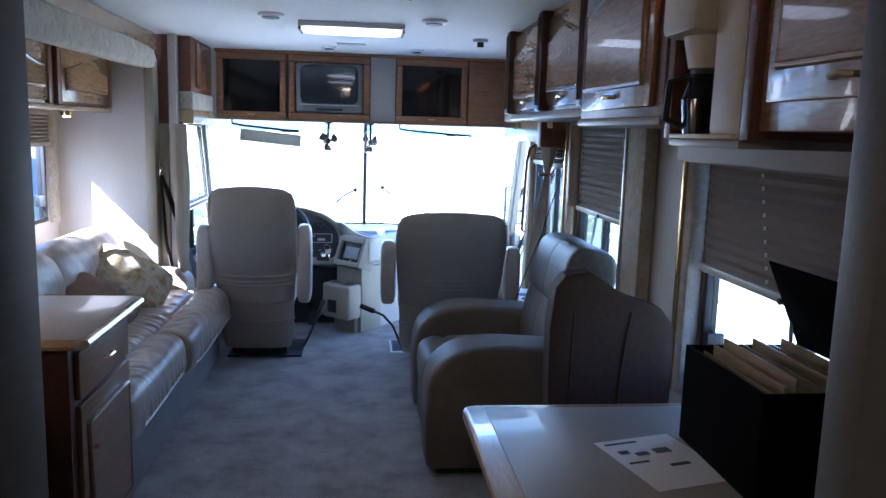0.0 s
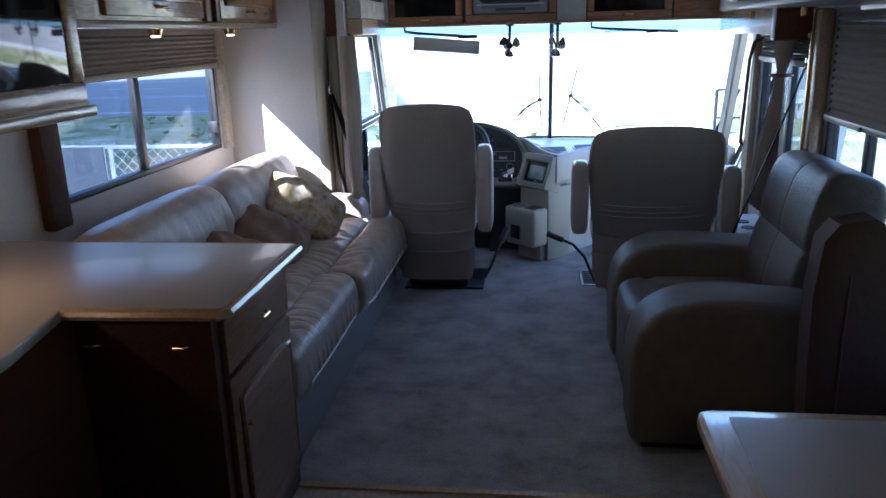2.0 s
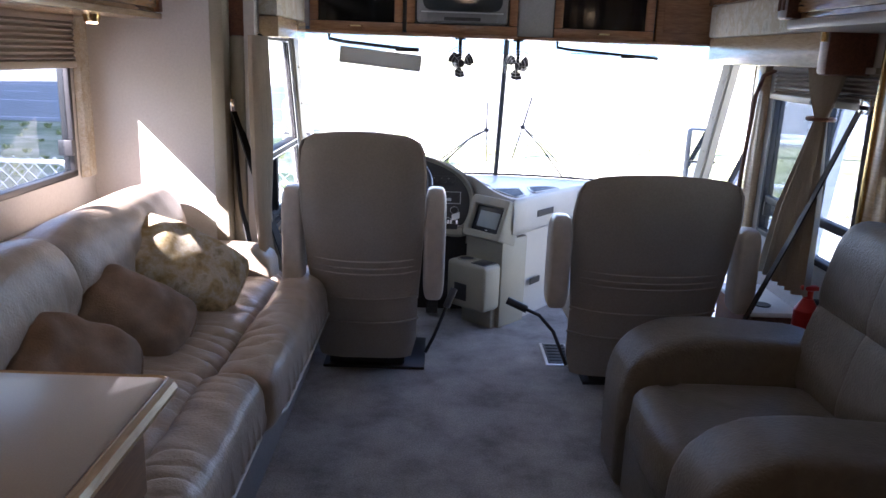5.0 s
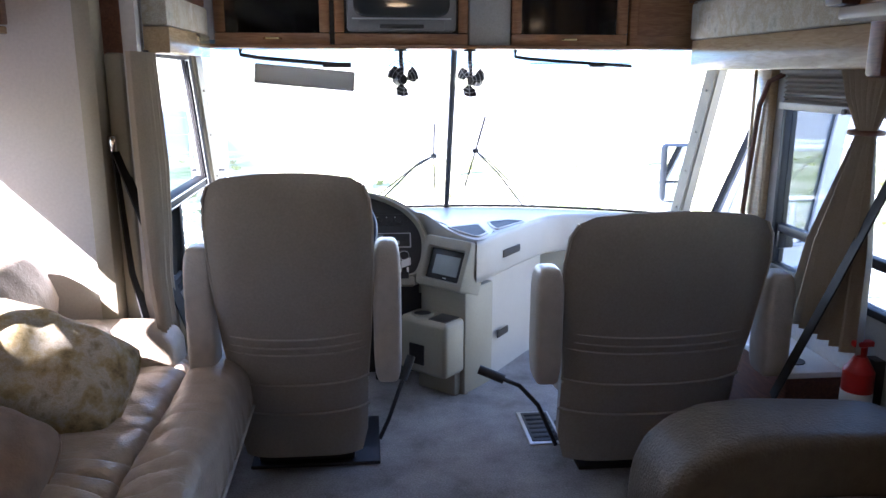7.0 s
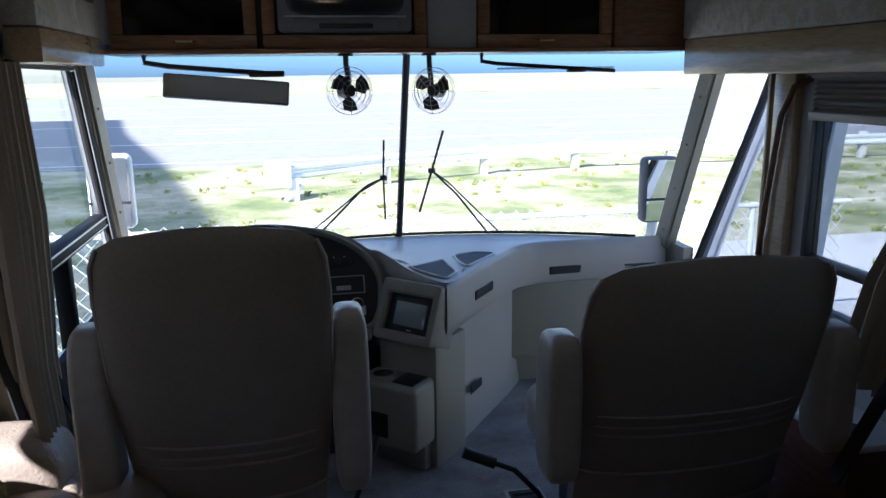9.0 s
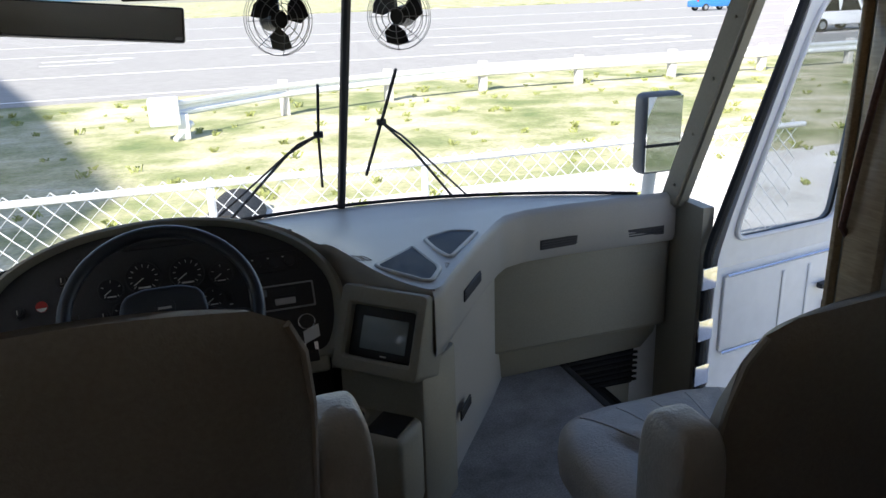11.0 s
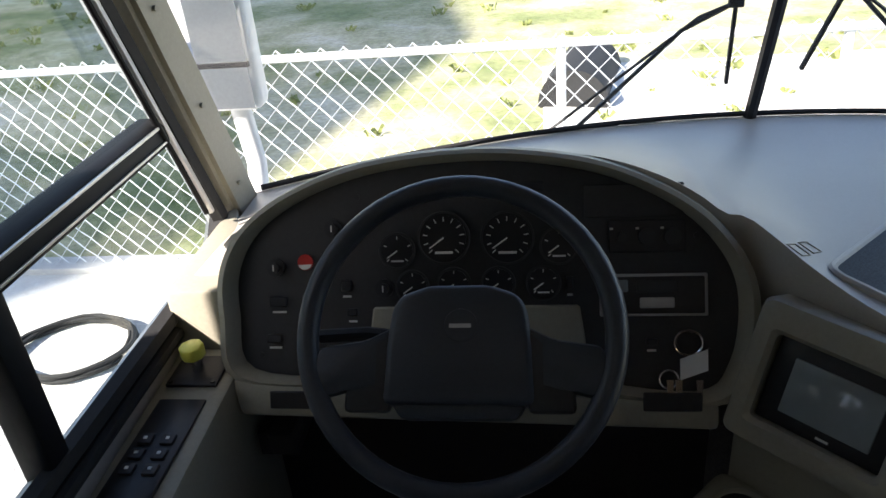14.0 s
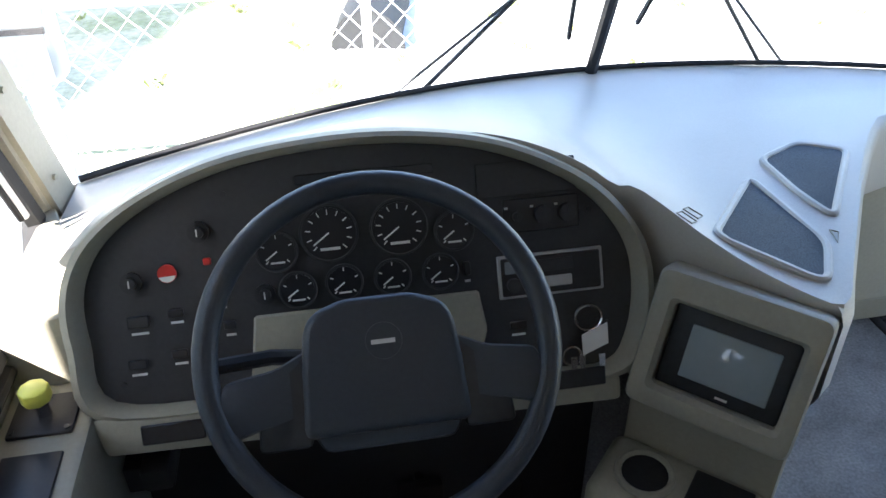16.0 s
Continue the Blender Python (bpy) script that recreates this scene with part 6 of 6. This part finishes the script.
mo = thing("dash_monitor", (-0.1, 5.4, 0.0), "beige console with a small rear camera monitor and cup tray", "monitor")
def frame_ring(a0, a1, b0, b1, c0, c1, r):
    """A rectangular frame, rounded, between an outer and an inner outline."""
    def rect(a, b, c, d, z, rad):
        return [CM @ Vector((p.x, p.y, z)) for p in round_poly([(a, c), (b, c), (b, d), (a, d)], rad, 4)]
    o, n = (a0, a1, b0, b1), (a0 + r[0], a1 - r[1], b0 + r[2], b1 - r[3])
    return loft([rect(*o, c0, 0.02), rect(*o, c1 - 0.012, 0.02), rect(o[0] + 0.004, o[1] - 0.004, o[2] + 0.004, o[3] - 0.004, c1 - 0.003, 0.02), rect(o[0] + 0.012, o[1] - 0.012, o[2] + 0.012, o[3] - 0.012, c1, 0.018),
                 rect(n[0] - 0.008, n[1] + 0.008, n[2] - 0.008, n[3] + 0.008, c1 - 0.001, 0.012), rect(*n, c1 - 0.01, 0.01), rect(*n, c0 + 0.03, 0.01)], caps=False)


part("housing", frame_ring(-0.142, 0.135, -0.118, 0.13, -0.13, 0.03, (0.038, 0.033, 0.043, 0.055)), M_DASHB, mo, "rounded beige housing")
part("bezel", mbox(-0.102, 0.102, -0.075, 0.075, -0.06, 0.004, bev=0.004), M_BLACK, mo, "black monitor bezel")
part("screen", mbox(-0.068, 0.078, -0.05, 0.046, 0.003, 0.009, bev=0.003), M_MONI, mo, "grey screen")
part("label_bar", mbox(0.0, 0.02, -0.066, -0.062, 0.004, 0.005), M_MARK, mo, smooth=False)
KM = Matrix.Translation((-0.103, 5.38, 0)) @ Matrix.Rotation(radians(-42.7), 4, "Z")


def kbox(*a, **k):
    return box(*a, m=KM, **k)


part("pedestal", kbox(-0.145, 0.13, -0.02, 0.22, 0.0, 0.53, bev=0.012), M_DASHB, mo)
tray = part("cup_tray", joined(kbox(-0.16, 0.125, -0.17, -0.01, 0.12, 0.395, bev=0.025, seg=3)), M_DASHB, mo, "beige cup tray")
KV = lambda x, y, z: KM @ Vector((x, y, z))
# the tray is solid: a black disc and plate paint its hollows' shade
part("cup_hole_shade", cyl(KV(-0.075, -0.09, 0.39), KV(-0.075, -0.09, 0.398), 0.045, n=24), M_BLACK, tray)
part("cup_rim", tube([KV(-0.075 + 0.048 * math.cos(k * math.pi / 12), -0.09 + 0.048 * math.sin(k * math.pi / 12), 0.397) for k in range(24)], 0.007, 8, True), M_DASHB, tray)
part("tray_recess_shade", kbox(0.0, 0.105, -0.145, -0.03, 0.389, 0.398, bev=0.004), M_BLACK, tray)
part("outlet", kbox(-0.09, 0.0, -0.178, -0.168, 0.17, 0.27, bev=0.004), M_BLACK, tray, "black outlet panel")
part("kick_base", kbox(-0.13, 0.10, -0.06, 0.0, 0.0, 0.13, bev=0.01), M_DASHB, mo)

# side armrest panel by the driver
sp2 = thing("driver_side_console", (-1.2, 5.2, 0), "beige side console with a switch plate and yellow brake knob", "console")
part("body", prism([(-1.275, 4.9, 0), (-1.275, 5.60, 0), (-1.275, 5.60, 0.605), (-1.275, 4.9, 0.585)], (0.145, 0, 0), 0.012, 2), M_DASHB, sp2)
part("corner_block", prism([(-1.275, 5.56, 0.0), (-1.15, 5.56, 0.0), (-1.15, 5.66, 0.0), (-1.275, 5.98, 0.0)], (0, 0, 0.74), 0.01, 2), M_DASHB, sp2)
part("brake_base", box(-1.255, -1.155, 5.445, 5.535, 0.60, 0.608, 0.003), M_PANEL, sp2)
bs = part("brake_shaft", cyl((-1.205, 5.49, 0.606), (-1.205, 5.49, 0.645), 0.011), M_CHROME, sp2)
part("brake_knob", prism([(-1.205 + 0.024 * math.cos(k * math.pi / 4 + 0.39), 5.485 + 0.024 * math.sin(k * math.pi / 4 + 0.39), 0.643) for k in range(8)], (0, 0, 0.026), 0.004, 2), M_YELLOW, bs, "yellow brake knob")
for a in (-1.247, -1.163):
    for b in (5.453, 5.527):
        part("screw", cyl((a, b, 0.606), (a, b, 0.611), 0.005, n=8), M_BLACK, sp2)
spl = part("switch_plate", box(-1.25, -1.16, 5.17, 5.41, 0.594, 0.604, 0.003), M_BLACK, sp2, "black switch plate")
for i in range(3):
    for x in (-1.225, -1.185):
        sw_ = part("switch", box(x - 0.012, x + 0.012, 5.22 + i * 0.035, 5.244 + i * 0.035, 0.602, 0.61, 0.003), M_PANEL, spl)
        part("switch_mark", box(x - 0.003, x + 0.003, 5.229 + i * 0.035, 5.235 + i * 0.035, 0.609, 0.611), M_MARK, sw_, smooth=False)
part("second_plate", box(-1.25, -1.15, 5.02, 5.13, 0.592, 0.600, 0.003), M_BLACK, sp2)
rk = thing("floor_lever", (-1.06, 5.5, 0.45), "dark chromed adjuster under the dash", "lever")
part("handle", box(-1.09, -1.04, 5.46, 5.54, 0.42, 0.47, 0.008), M_PANEL, rk)
part("bracket", box(-1.13, -1.05, 5.50, 5.62, 0.38, 0.44, 0.004), M_PANEL, rk)


# ---------- outside on the motorhome ----------
def wiper(base, knot, tip0, tip1, elbow):
    t = thing("wiper", base, "black windshield wiper with a double arm", "wiper", "wipers")
    part("arm", tube([base, elbow, knot], 0.006, 6), M_BLACK, t)
    off = Vector((0.07 if base[0] > 0 else -0.07, 0, 0))
    part("second_arm", tube([Vector(base) + off, (Vector(elbow) + Vector(knot)) / 2 + off * 0.3, knot], 0.0045, 6), M_BLACK, t)
    part("blade", strip([tip0, knot, tip1], 0.009, 0.012, (1, 0, 0)), M_RUBBER, t)
    part("joint", box(knot[0] - 0.018, knot[0] + 0.018, knot[1] - 0.01, knot[1] + 0.01, knot[2] - 0.013, knot[2] + 0.013, 0.004), M_BLACK, t)


wiper((-0.46, ws_y(-0.46, 0.72) + 0.03, 0.72), (-0.085, ws_y(0, 1.05) + 0.035, 1.055), (-0.09, ws_y(0, 1.27) + 0.03, 1.25), (-0.07, ws_y(0, 0.83) + 0.03, 0.83), (-0.20, ws_y(0, 0.97) + 0.04, 0.985))
wiper((0.50, ws_y(0.5, 0.70) + 0.03, 0.70), (0.16, ws_y(0, 1.08) + 0.035, 1.085), (0.20, ws_y(0, 1.3) + 0.03, 1.29), (0.11, ws_y(0, 0.85) + 0.03, 0.86), (0.30, ws_y(0.2, 0.95) + 0.04, 0.95))


def outer_mirror(x, y, z, s):
    t = thing("door_mirror", (x, y, z - 0.5), "chrome-backed exterior mirror with two glasses on an arm", "mirror", "exterior mirrors")
    part("shell", box(x - 0.10, x + 0.10, y, y + 0.09, z - 0.19, z + 0.16, 0.03, 3), M_WHITE if s < 0 else M_SLATE, t)
    part("upper_glass", box(x - 0.085, x + 0.085, y - 0.006, y - 0.001, z - 0.055, z + 0.145), M_MIRROR, t, "mirror glass", smooth=False)
    part("lower_glass", box(x - 0.085, x + 0.085, y - 0.006, y - 0.001, z - 0.175, z - 0.068), M_MIRROR, t, "small convex mirror glass", smooth=False)
    part("divider", box(x - 0.09, x + 0.09, y - 0.01, y + 0.0, z - 0.068, z - 0.055), M_BLACK, t)
    part("arm", tube([(x - s * 0.02, y + 0.05, z - 0.18), (x - s * 0.03, y + 0.06, z - 0.35), (s * 1.29, 6.10, 0.45)], 0.028, 10), M_WHITE, t)


outer_mirror(1.37, 6.20, 0.965, 1)
outer_mirror(-1.36, 6.22, 1.06, -1)

# ---------- outdoors ----------
GZ = -1.05
structure("ground", box(-400, 400, -400, 600, GZ - 0.2, GZ), M_GRASS, "dry patchy grass ground reaching to the horizon")
structure("pavement_lot", box(-9.0, 4.6, -12.0, 7.2, GZ, GZ + 0.012), M_GRAVEL, "coarse gravel lot around the motorhome")
structure("pavement_pad", box(-9.0, 4.6, 7.2, 8.66, GZ, GZ + 0.014), M_CONC2, "pale dusty concrete pad before the fence")
structure("pavement_kerb", box(-9.0, 4.6, 8.66, 8.84, GZ, GZ + 0.06, 0.01), M_CONC, "pale concrete strip under the fence")
structure("pavement_apron", box(-0.55, 16.0, 8.84, 13.2, GZ, GZ + 0.01), M_CONC2, "pale sandy concrete apron beyond the fence")
structure("road", box(-300, 300, 26.5, 120.0, GZ + 0.0, GZ + 0.02), M_ASPH, "grey asphalt road with white lane lines")
rm = tagged(new("road_marking"), "white painted lane lines and turn arrows", "marking", "", "structure")
for y, w in ((27.5, 0.12), (35.0, 0.14), (47.5, 0.14), (57.5, 0.16), (78.0, 0.2)):
    part("line", box(-120, 140, y, y + w, GZ + 0.02, GZ + 0.024), M_WHITE, rm, smooth=False)
for i in range(24):
    part("dash_line", box(-60 + i * 9, -57 + i * 9, 41.0, 41.14, GZ + 0.02, GZ + 0.024), M_WHITE, rm, smooth=False)
for ax, ay in ((-3.2, 43.6), (24, 38.0)):
    part("arrow", prism([(ax - 3, ay - 0.2, GZ + 0.02), (ax - 0.6, ay - 0.2, GZ + 0.02), (ax - 0.6, ay - 0.9, GZ + 0.02), (ax + 1.0, ay, GZ + 0.02), (ax - 0.6, ay + 0.9, GZ + 0.02), (ax - 0.6, ay + 0.2, GZ + 0.02), (ax - 3, ay + 0.2, GZ + 0.02)], (0, 0, 0.004)), M_WHITE, rm, "white turn arrow", smooth=False)
structure("road_bank", box(-300, 300, 120.0, 190, GZ, GZ + 0.15), M_GRASS, "grass bank behind the road")

# guard rail with a flared end
gr = thing("guard_rail", (0, 21, GZ), "galvanised steel guard rail on thick posts with a flared end", "guard rail")
GP = [(-0.75, 19.3), (1.75, 21.25), (4.5, 22.3), (7.3, 22.9), (10.2, 22.9), (13.2, 22.8), (16.5, 22.9), (20, 23), (24, 23.2), (28, 23.4), (33, 23.6), (40, 23.8)]
prof = [(0, 0.0), (0.04, 0.03), (0.04, 0.09), (0, 0.13), (0, 0.18), (0.04, 0.22), (0.04, 0.28), (0, 0.31)]
part("beam", loft([[(x + 0.0, y - d, GZ + 0.42 + h) for d, h in prof] for x, y in GP], closed=False), M_GALV, gr, "corrugated steel beam")
part("beam_back", loft([[(x, y + 0.01, GZ + 0.42), (x, y + 0.01, GZ + 0.73)] for x, y in GP], closed=False), M_GALV, gr)
for x, y in GP[1:]:
    part("post", box(x - 0.10, x + 0.10, y + 0.02, y + 0.22, GZ, GZ + 0.80, 0.01), M_CONC, gr, "pale thick post")
part("end_terminal", joined(box(-1.12, -0.55, 19.0, 19.45, GZ + 0.30, GZ + 0.82, 0.04), box(-0.62, -0.40, 19.1, 19.35, GZ, GZ + 0.5, 0.02), cyl((-0.7, 19.02, GZ + 0.02), (-0.35, 19.3, GZ + 0.30), 0.06)), M_GALV, gr, "box-shaped steel end terminal")


# chain-link fence
def chain_link(x0, x1, y, z0, z1, dx=0.075):
    """Woven wire between x0 and x1 at y, as one mesh of thin three-sided wires."""
    verts, faces = [], []
    r = 0.0042
    n = int((x1 - x0) / dx)
    k = int((z1 - z0) / dx)

    def wire(pts):
        b = len(verts)
        for p in pts:
            for a in (0, 2.1, 4.2):
                verts.append((p[0] + r * 1.3 * math.cos(a), p[1] + r * math.sin(a), p[2] + r * 0.4 * math.cos(a)))
        for i in range(len(pts) - 1):
            for j in range(3):
                faces.append((b + i * 3 + j, b + i * 3 + (j + 1) % 3, b + i * 3 + 3 + (j + 1) % 3, b + i * 3 + 3 + j))

    for i in range(n):
        xa = x0 + i * dx
        wire([(xa + (dx / 2 if (j + i) % 2 else -dx / 2) * 1.02, y + (0.004 if j % 2 else -0.004), z0 + (z1 - z0 + 0.05) * j / k) for j in range(k + 1)])
    me = bpy.data.meshes.new("wire_mesh")
    me.from_pydata(verts, [], faces)
    me.materials.append(M_GALV)
    return me


cf = thing("chain_link_fence", (0, 8.75, GZ), "galvanised chain-link fence with a pipe rail and posts", "fence")
FY = 8.75
FT = 0.36
for x0, x1 in ((-9.0, -0.40), (-0.40, 4.6)):
    ob = new("wire_mesh", chain_link(x0, x1, FY, GZ + 0.03, FT, 0.068))
    ob.parent = cf
    ob.location = -cf.location
part("top_rail", tube([(-9.0, FY, FT), (4.6, FY, FT)], 0.024, 10), M_GALV, cf, "steel pipe top rail")
for x in (-8.5, -5.30, -0.44, 1.10, 3.6):
    part("post", joined(cyl((x, FY + 0.02, GZ), (x, FY + 0.02, FT), 0.028, n=12), cyl((x, FY + 0.02, FT), (x, FY + 0.02, FT + 0.03), 0.03, 0.012, 12)), M_GALV, cf, "pipe post")
cf2 = thing("chain_link_fence", (-7, 5, GZ), "galvanised chain-link side fence with a pipe rail", "fence")
me2 = chain_link(-9.0, 4.15, 0.0, GZ + 0.06, 0.36)
ob = new("wire_mesh", me2)
ob.parent = cf2
ob.matrix_basis = Matrix.Translation(-cf2.location) @ Matrix.Translation((-8.6, 4.6, 0)) @ Matrix.Rotation(radians(90), 4, "Z")
part("top_rail", tube([(-8.6, -4.4, 0.36), (-8.6, 8.75, 0.36)], 0.024, 10), M_GALV, cf2)
for y in (-4, -1, 2, 5, 8):
    part("post", cyl((-8.6, y, GZ), (-8.6, y, 0.39), 0.028, n=12), M_GALV, cf2)
scr = thing("fence_screen", (-7.2, 8.70, GZ), "dark grey sheet screen fixed to the chain-link fence", "screen")
part("sheet", box(-9.0, -5.36, 8.700, 8.722, GZ + 0.012, 0.365, 0.004), M_SLATE, scr)
part("top_bar", box(-9.0, -5.34, 8.694, 8.724, 0.365, 0.385, 0.004), M_GALV, scr)
for x in (-8.97, -7.2, -5.37):
    part("stay", box(x - 0.02, x + 0.02, 8.724, 8.726, GZ + 0.1, 0.36, 0.0), M_GALV, scr, smooth=False)

# hose coil on the gravel
hs = thing("hose_coil", (-3.3, 7.75, GZ + 0.012), "coiled dark hose lying on the gravel", "hose")
part("coil", tube([(-3.30 + (0.36 + 0.025 * math.sin(k * 0.7)) * math.cos(k * 0.3), 7.75 + (0.30 + 0.015 * math.cos(k * 1.1)) * math.sin(k * 0.3), GZ + 0.03 + 0.0006 * k) for k in range(90)], 0.014, 6), M_RUBBER, hs)
part("tail", tube([(-2.95, 7.75, GZ + 0.03), (-2.8, 7.95, GZ + 0.028), (-2.5, 8.1, GZ + 0.028), (-2.0, 8.0, GZ + 0.028)], 0.014, 6), M_RUBBER, hs)


def car(cx, cy, body_mat, label, tall):
    t = thing("parked_car", (cx, cy, GZ + 0.02), label, "car")
    z = GZ + 0.02
    h = 1.75 if tall else 1.42
    side = [(-2.3, 0.35), (2.25, 0.35), (2.3, 0.75), (1.3, 0.98), (0.75, h - 0.03), (-1.6 if tall else -1.1, h), (-2.2 if tall else -1.9, 1.0), (-2.32, 0.9)]
    part("body", prism([(cx + a, cy - 0.88, z + b) for a, b in side], (0, 1.76, 0), 0.06, 3), body_mat, t)
    for a0, a1 in ((-1.5, -0.45), (-0.35, 0.75)):
        part("window", prism([(cx + a0, cy - 0.90, z + 1.02), (cx + a1 + 0.25 * (a1 > 0), cy - 0.90, z + 1.02), (cx + a1 - 0.15, cy - 0.89, z + h - 0.12), (cx + a0 + 0.08, cy - 0.89, z + h - 0.12)], (0, 0.02, 0)), M_BLKGL, t)
    for a in (-1.45, 1.45):
        for b in (-0.80, 0.80):
            w = part("wheel", cyl((cx + a, cy + b - 0.11, z + 0.33), (cx + a, cy + b + 0.11, z + 0.33), 0.33, n=24), M_RUBBER, t)
            part("rim", cyl((cx + a, cy + b - 0.125, z + 0.33), (cx + a, cy + b + 0.125, z + 0.33), 0.19, n=20), M_ALU, w)
    part("tail_lamp", box(cx - 2.33, cx - 2.25, cy - 0.86, cy - 0.66, z + 0.85, z + 1.15, 0.02), M_RED, t)


car(32.5, 36.5, M_WHITE, "white utility car standing on the road", True)
car(50.0, 69.0, M_BLUECAR, "blue car standing on the road", False)

# weeds in the dry grass
rng = np.random.default_rng(7)
verts, faces = [], []
for i in range(420):
    x, y = rng.uniform(-14, 20), rng.uniform(10.2, 25.5)
    s = rng.uniform(0.05, 0.14)
    for k in range(14):
        a, l = rng.uniform(0, 6.28), s * rng.uniform(0.6, 1.2)
        b = len(verts)
        ox, oy = x + rng.normal(0, s * 0.35), y + rng.normal(0, s * 0.35)
        verts += [(ox - 0.012, oy, GZ), (ox + 0.012, oy, GZ), (ox + math.cos(a) * l * 0.4, oy + math.sin(a) * l * 0.4, GZ + l * 0.8), (ox + math.cos(a) * l * 0.8, oy + math.sin(a) * l * 0.8, GZ + l * 0.75)]
        faces.append((b, b + 1, b + 2))
        faces.append((b + 1, b + 3, b + 2))
me = bpy.data.meshes.new("weeds")
me.from_pydata(verts, [], faces)
me.materials.append(M_WEED)
tagged(new("weeds", me), "scattered green weeds in dry grass", "weeds", "", "stuff")


# a tree out of view, added to block the sun from the sofa window
def tree(x, y, h, r, seed):
    g = np.random.default_rng(seed)
    t = thing("tree", (x, y, GZ), "broad leafy tree out of view, added to keep sun off the sofa", "tree")
    part("trunk", joined(cyl((x, y, GZ), (x + 0.2, y, GZ + h * 0.55), 0.28, 0.16, 12), *[cyl((x + 0.15, y, GZ + h * 0.45), (x + r * 0.6 * math.cos(a), y + r * 0.6 * math.sin(a), GZ + h * (0.7 + 0.05 * (k % 3))), 0.10, 0.03, 8) for k, a in enumerate((0.3, 1.5, 2.6, 3.9, 5.2))]), M_BARK, t)
    vv, ff = [], []
    for i in range(8000):
        d = g.normal(0, 1, 3)
        d /= np.linalg.norm(d)
        rr = r * (0.35 + 0.65 * g.random() ** 0.5) * (0.92 + 0.12 * math.sin(5 * d[0] + seed) * math.sin(4 * d[1]))
        c = np.array([x, y, GZ + h * 0.68]) + d * rr * np.array([1, 1, 0.75])
        u = g.normal(0, 1, 3) * 0.2
        w = g.normal(0, 1, 3) * 0.19
        b = len(vv)
        vv += [tuple(c - u), tuple(c + w), tuple(c + u), tuple(c - w)]
        ff.append((b, b + 1, b + 2, b + 3))
    me = bpy.data.meshes.new("crown")
    me.from_pydata(vv, [], ff)
    me.materials.append(M_LEAF)
    ob = new("crown", me)
    ob.parent = t
    ob.location = -t.location


tree(-10.1, -6.5, 15.4, 2.6, 5)
# an unseen tall block, added to cast the shade over the grass and road
shade_caster = thing("building", (-38, 12, GZ), "tall plain grey building out of view, added to cast the shadow", "building")
FOOT = [(-23.0, -4.2), (-24.8, -10.2), (-34.0, -10.2), (-35.0, 7.8), (-39.0, 22.8), (-42.0, 37), (-32.8, 37), (-29.8, 22.8), (-25.8, 7.8)]
part("wall", prism([(x, y, GZ) for x, y in FOOT], (0, 0, 21.8)), M_CONC, shade_caster, smooth=False)
part("roof", prism([(x, y, GZ + 21.8) for x, y in FOOT], (0, 0, 0.2)), M_SLATE, shade_caster, smooth=False)
# a short drain pipe behind the fence
dp = thing("drain_pipe", (-0.2, 12.1, GZ), "short dark drain pipe end in the sand behind the fence", "pipe")
part("shell", joined(tube([(-0.25, 11.75, GZ + 0.02), (-0.2, 12.2, GZ + 0.02), (0.0, 13.2, GZ - 0.02)], 0.34, 20), cyl((-0.255, 11.74, GZ + 0.02), (-0.25, 11.76, GZ + 0.02), 0.36, n=20)), M_RUBBER, dp)
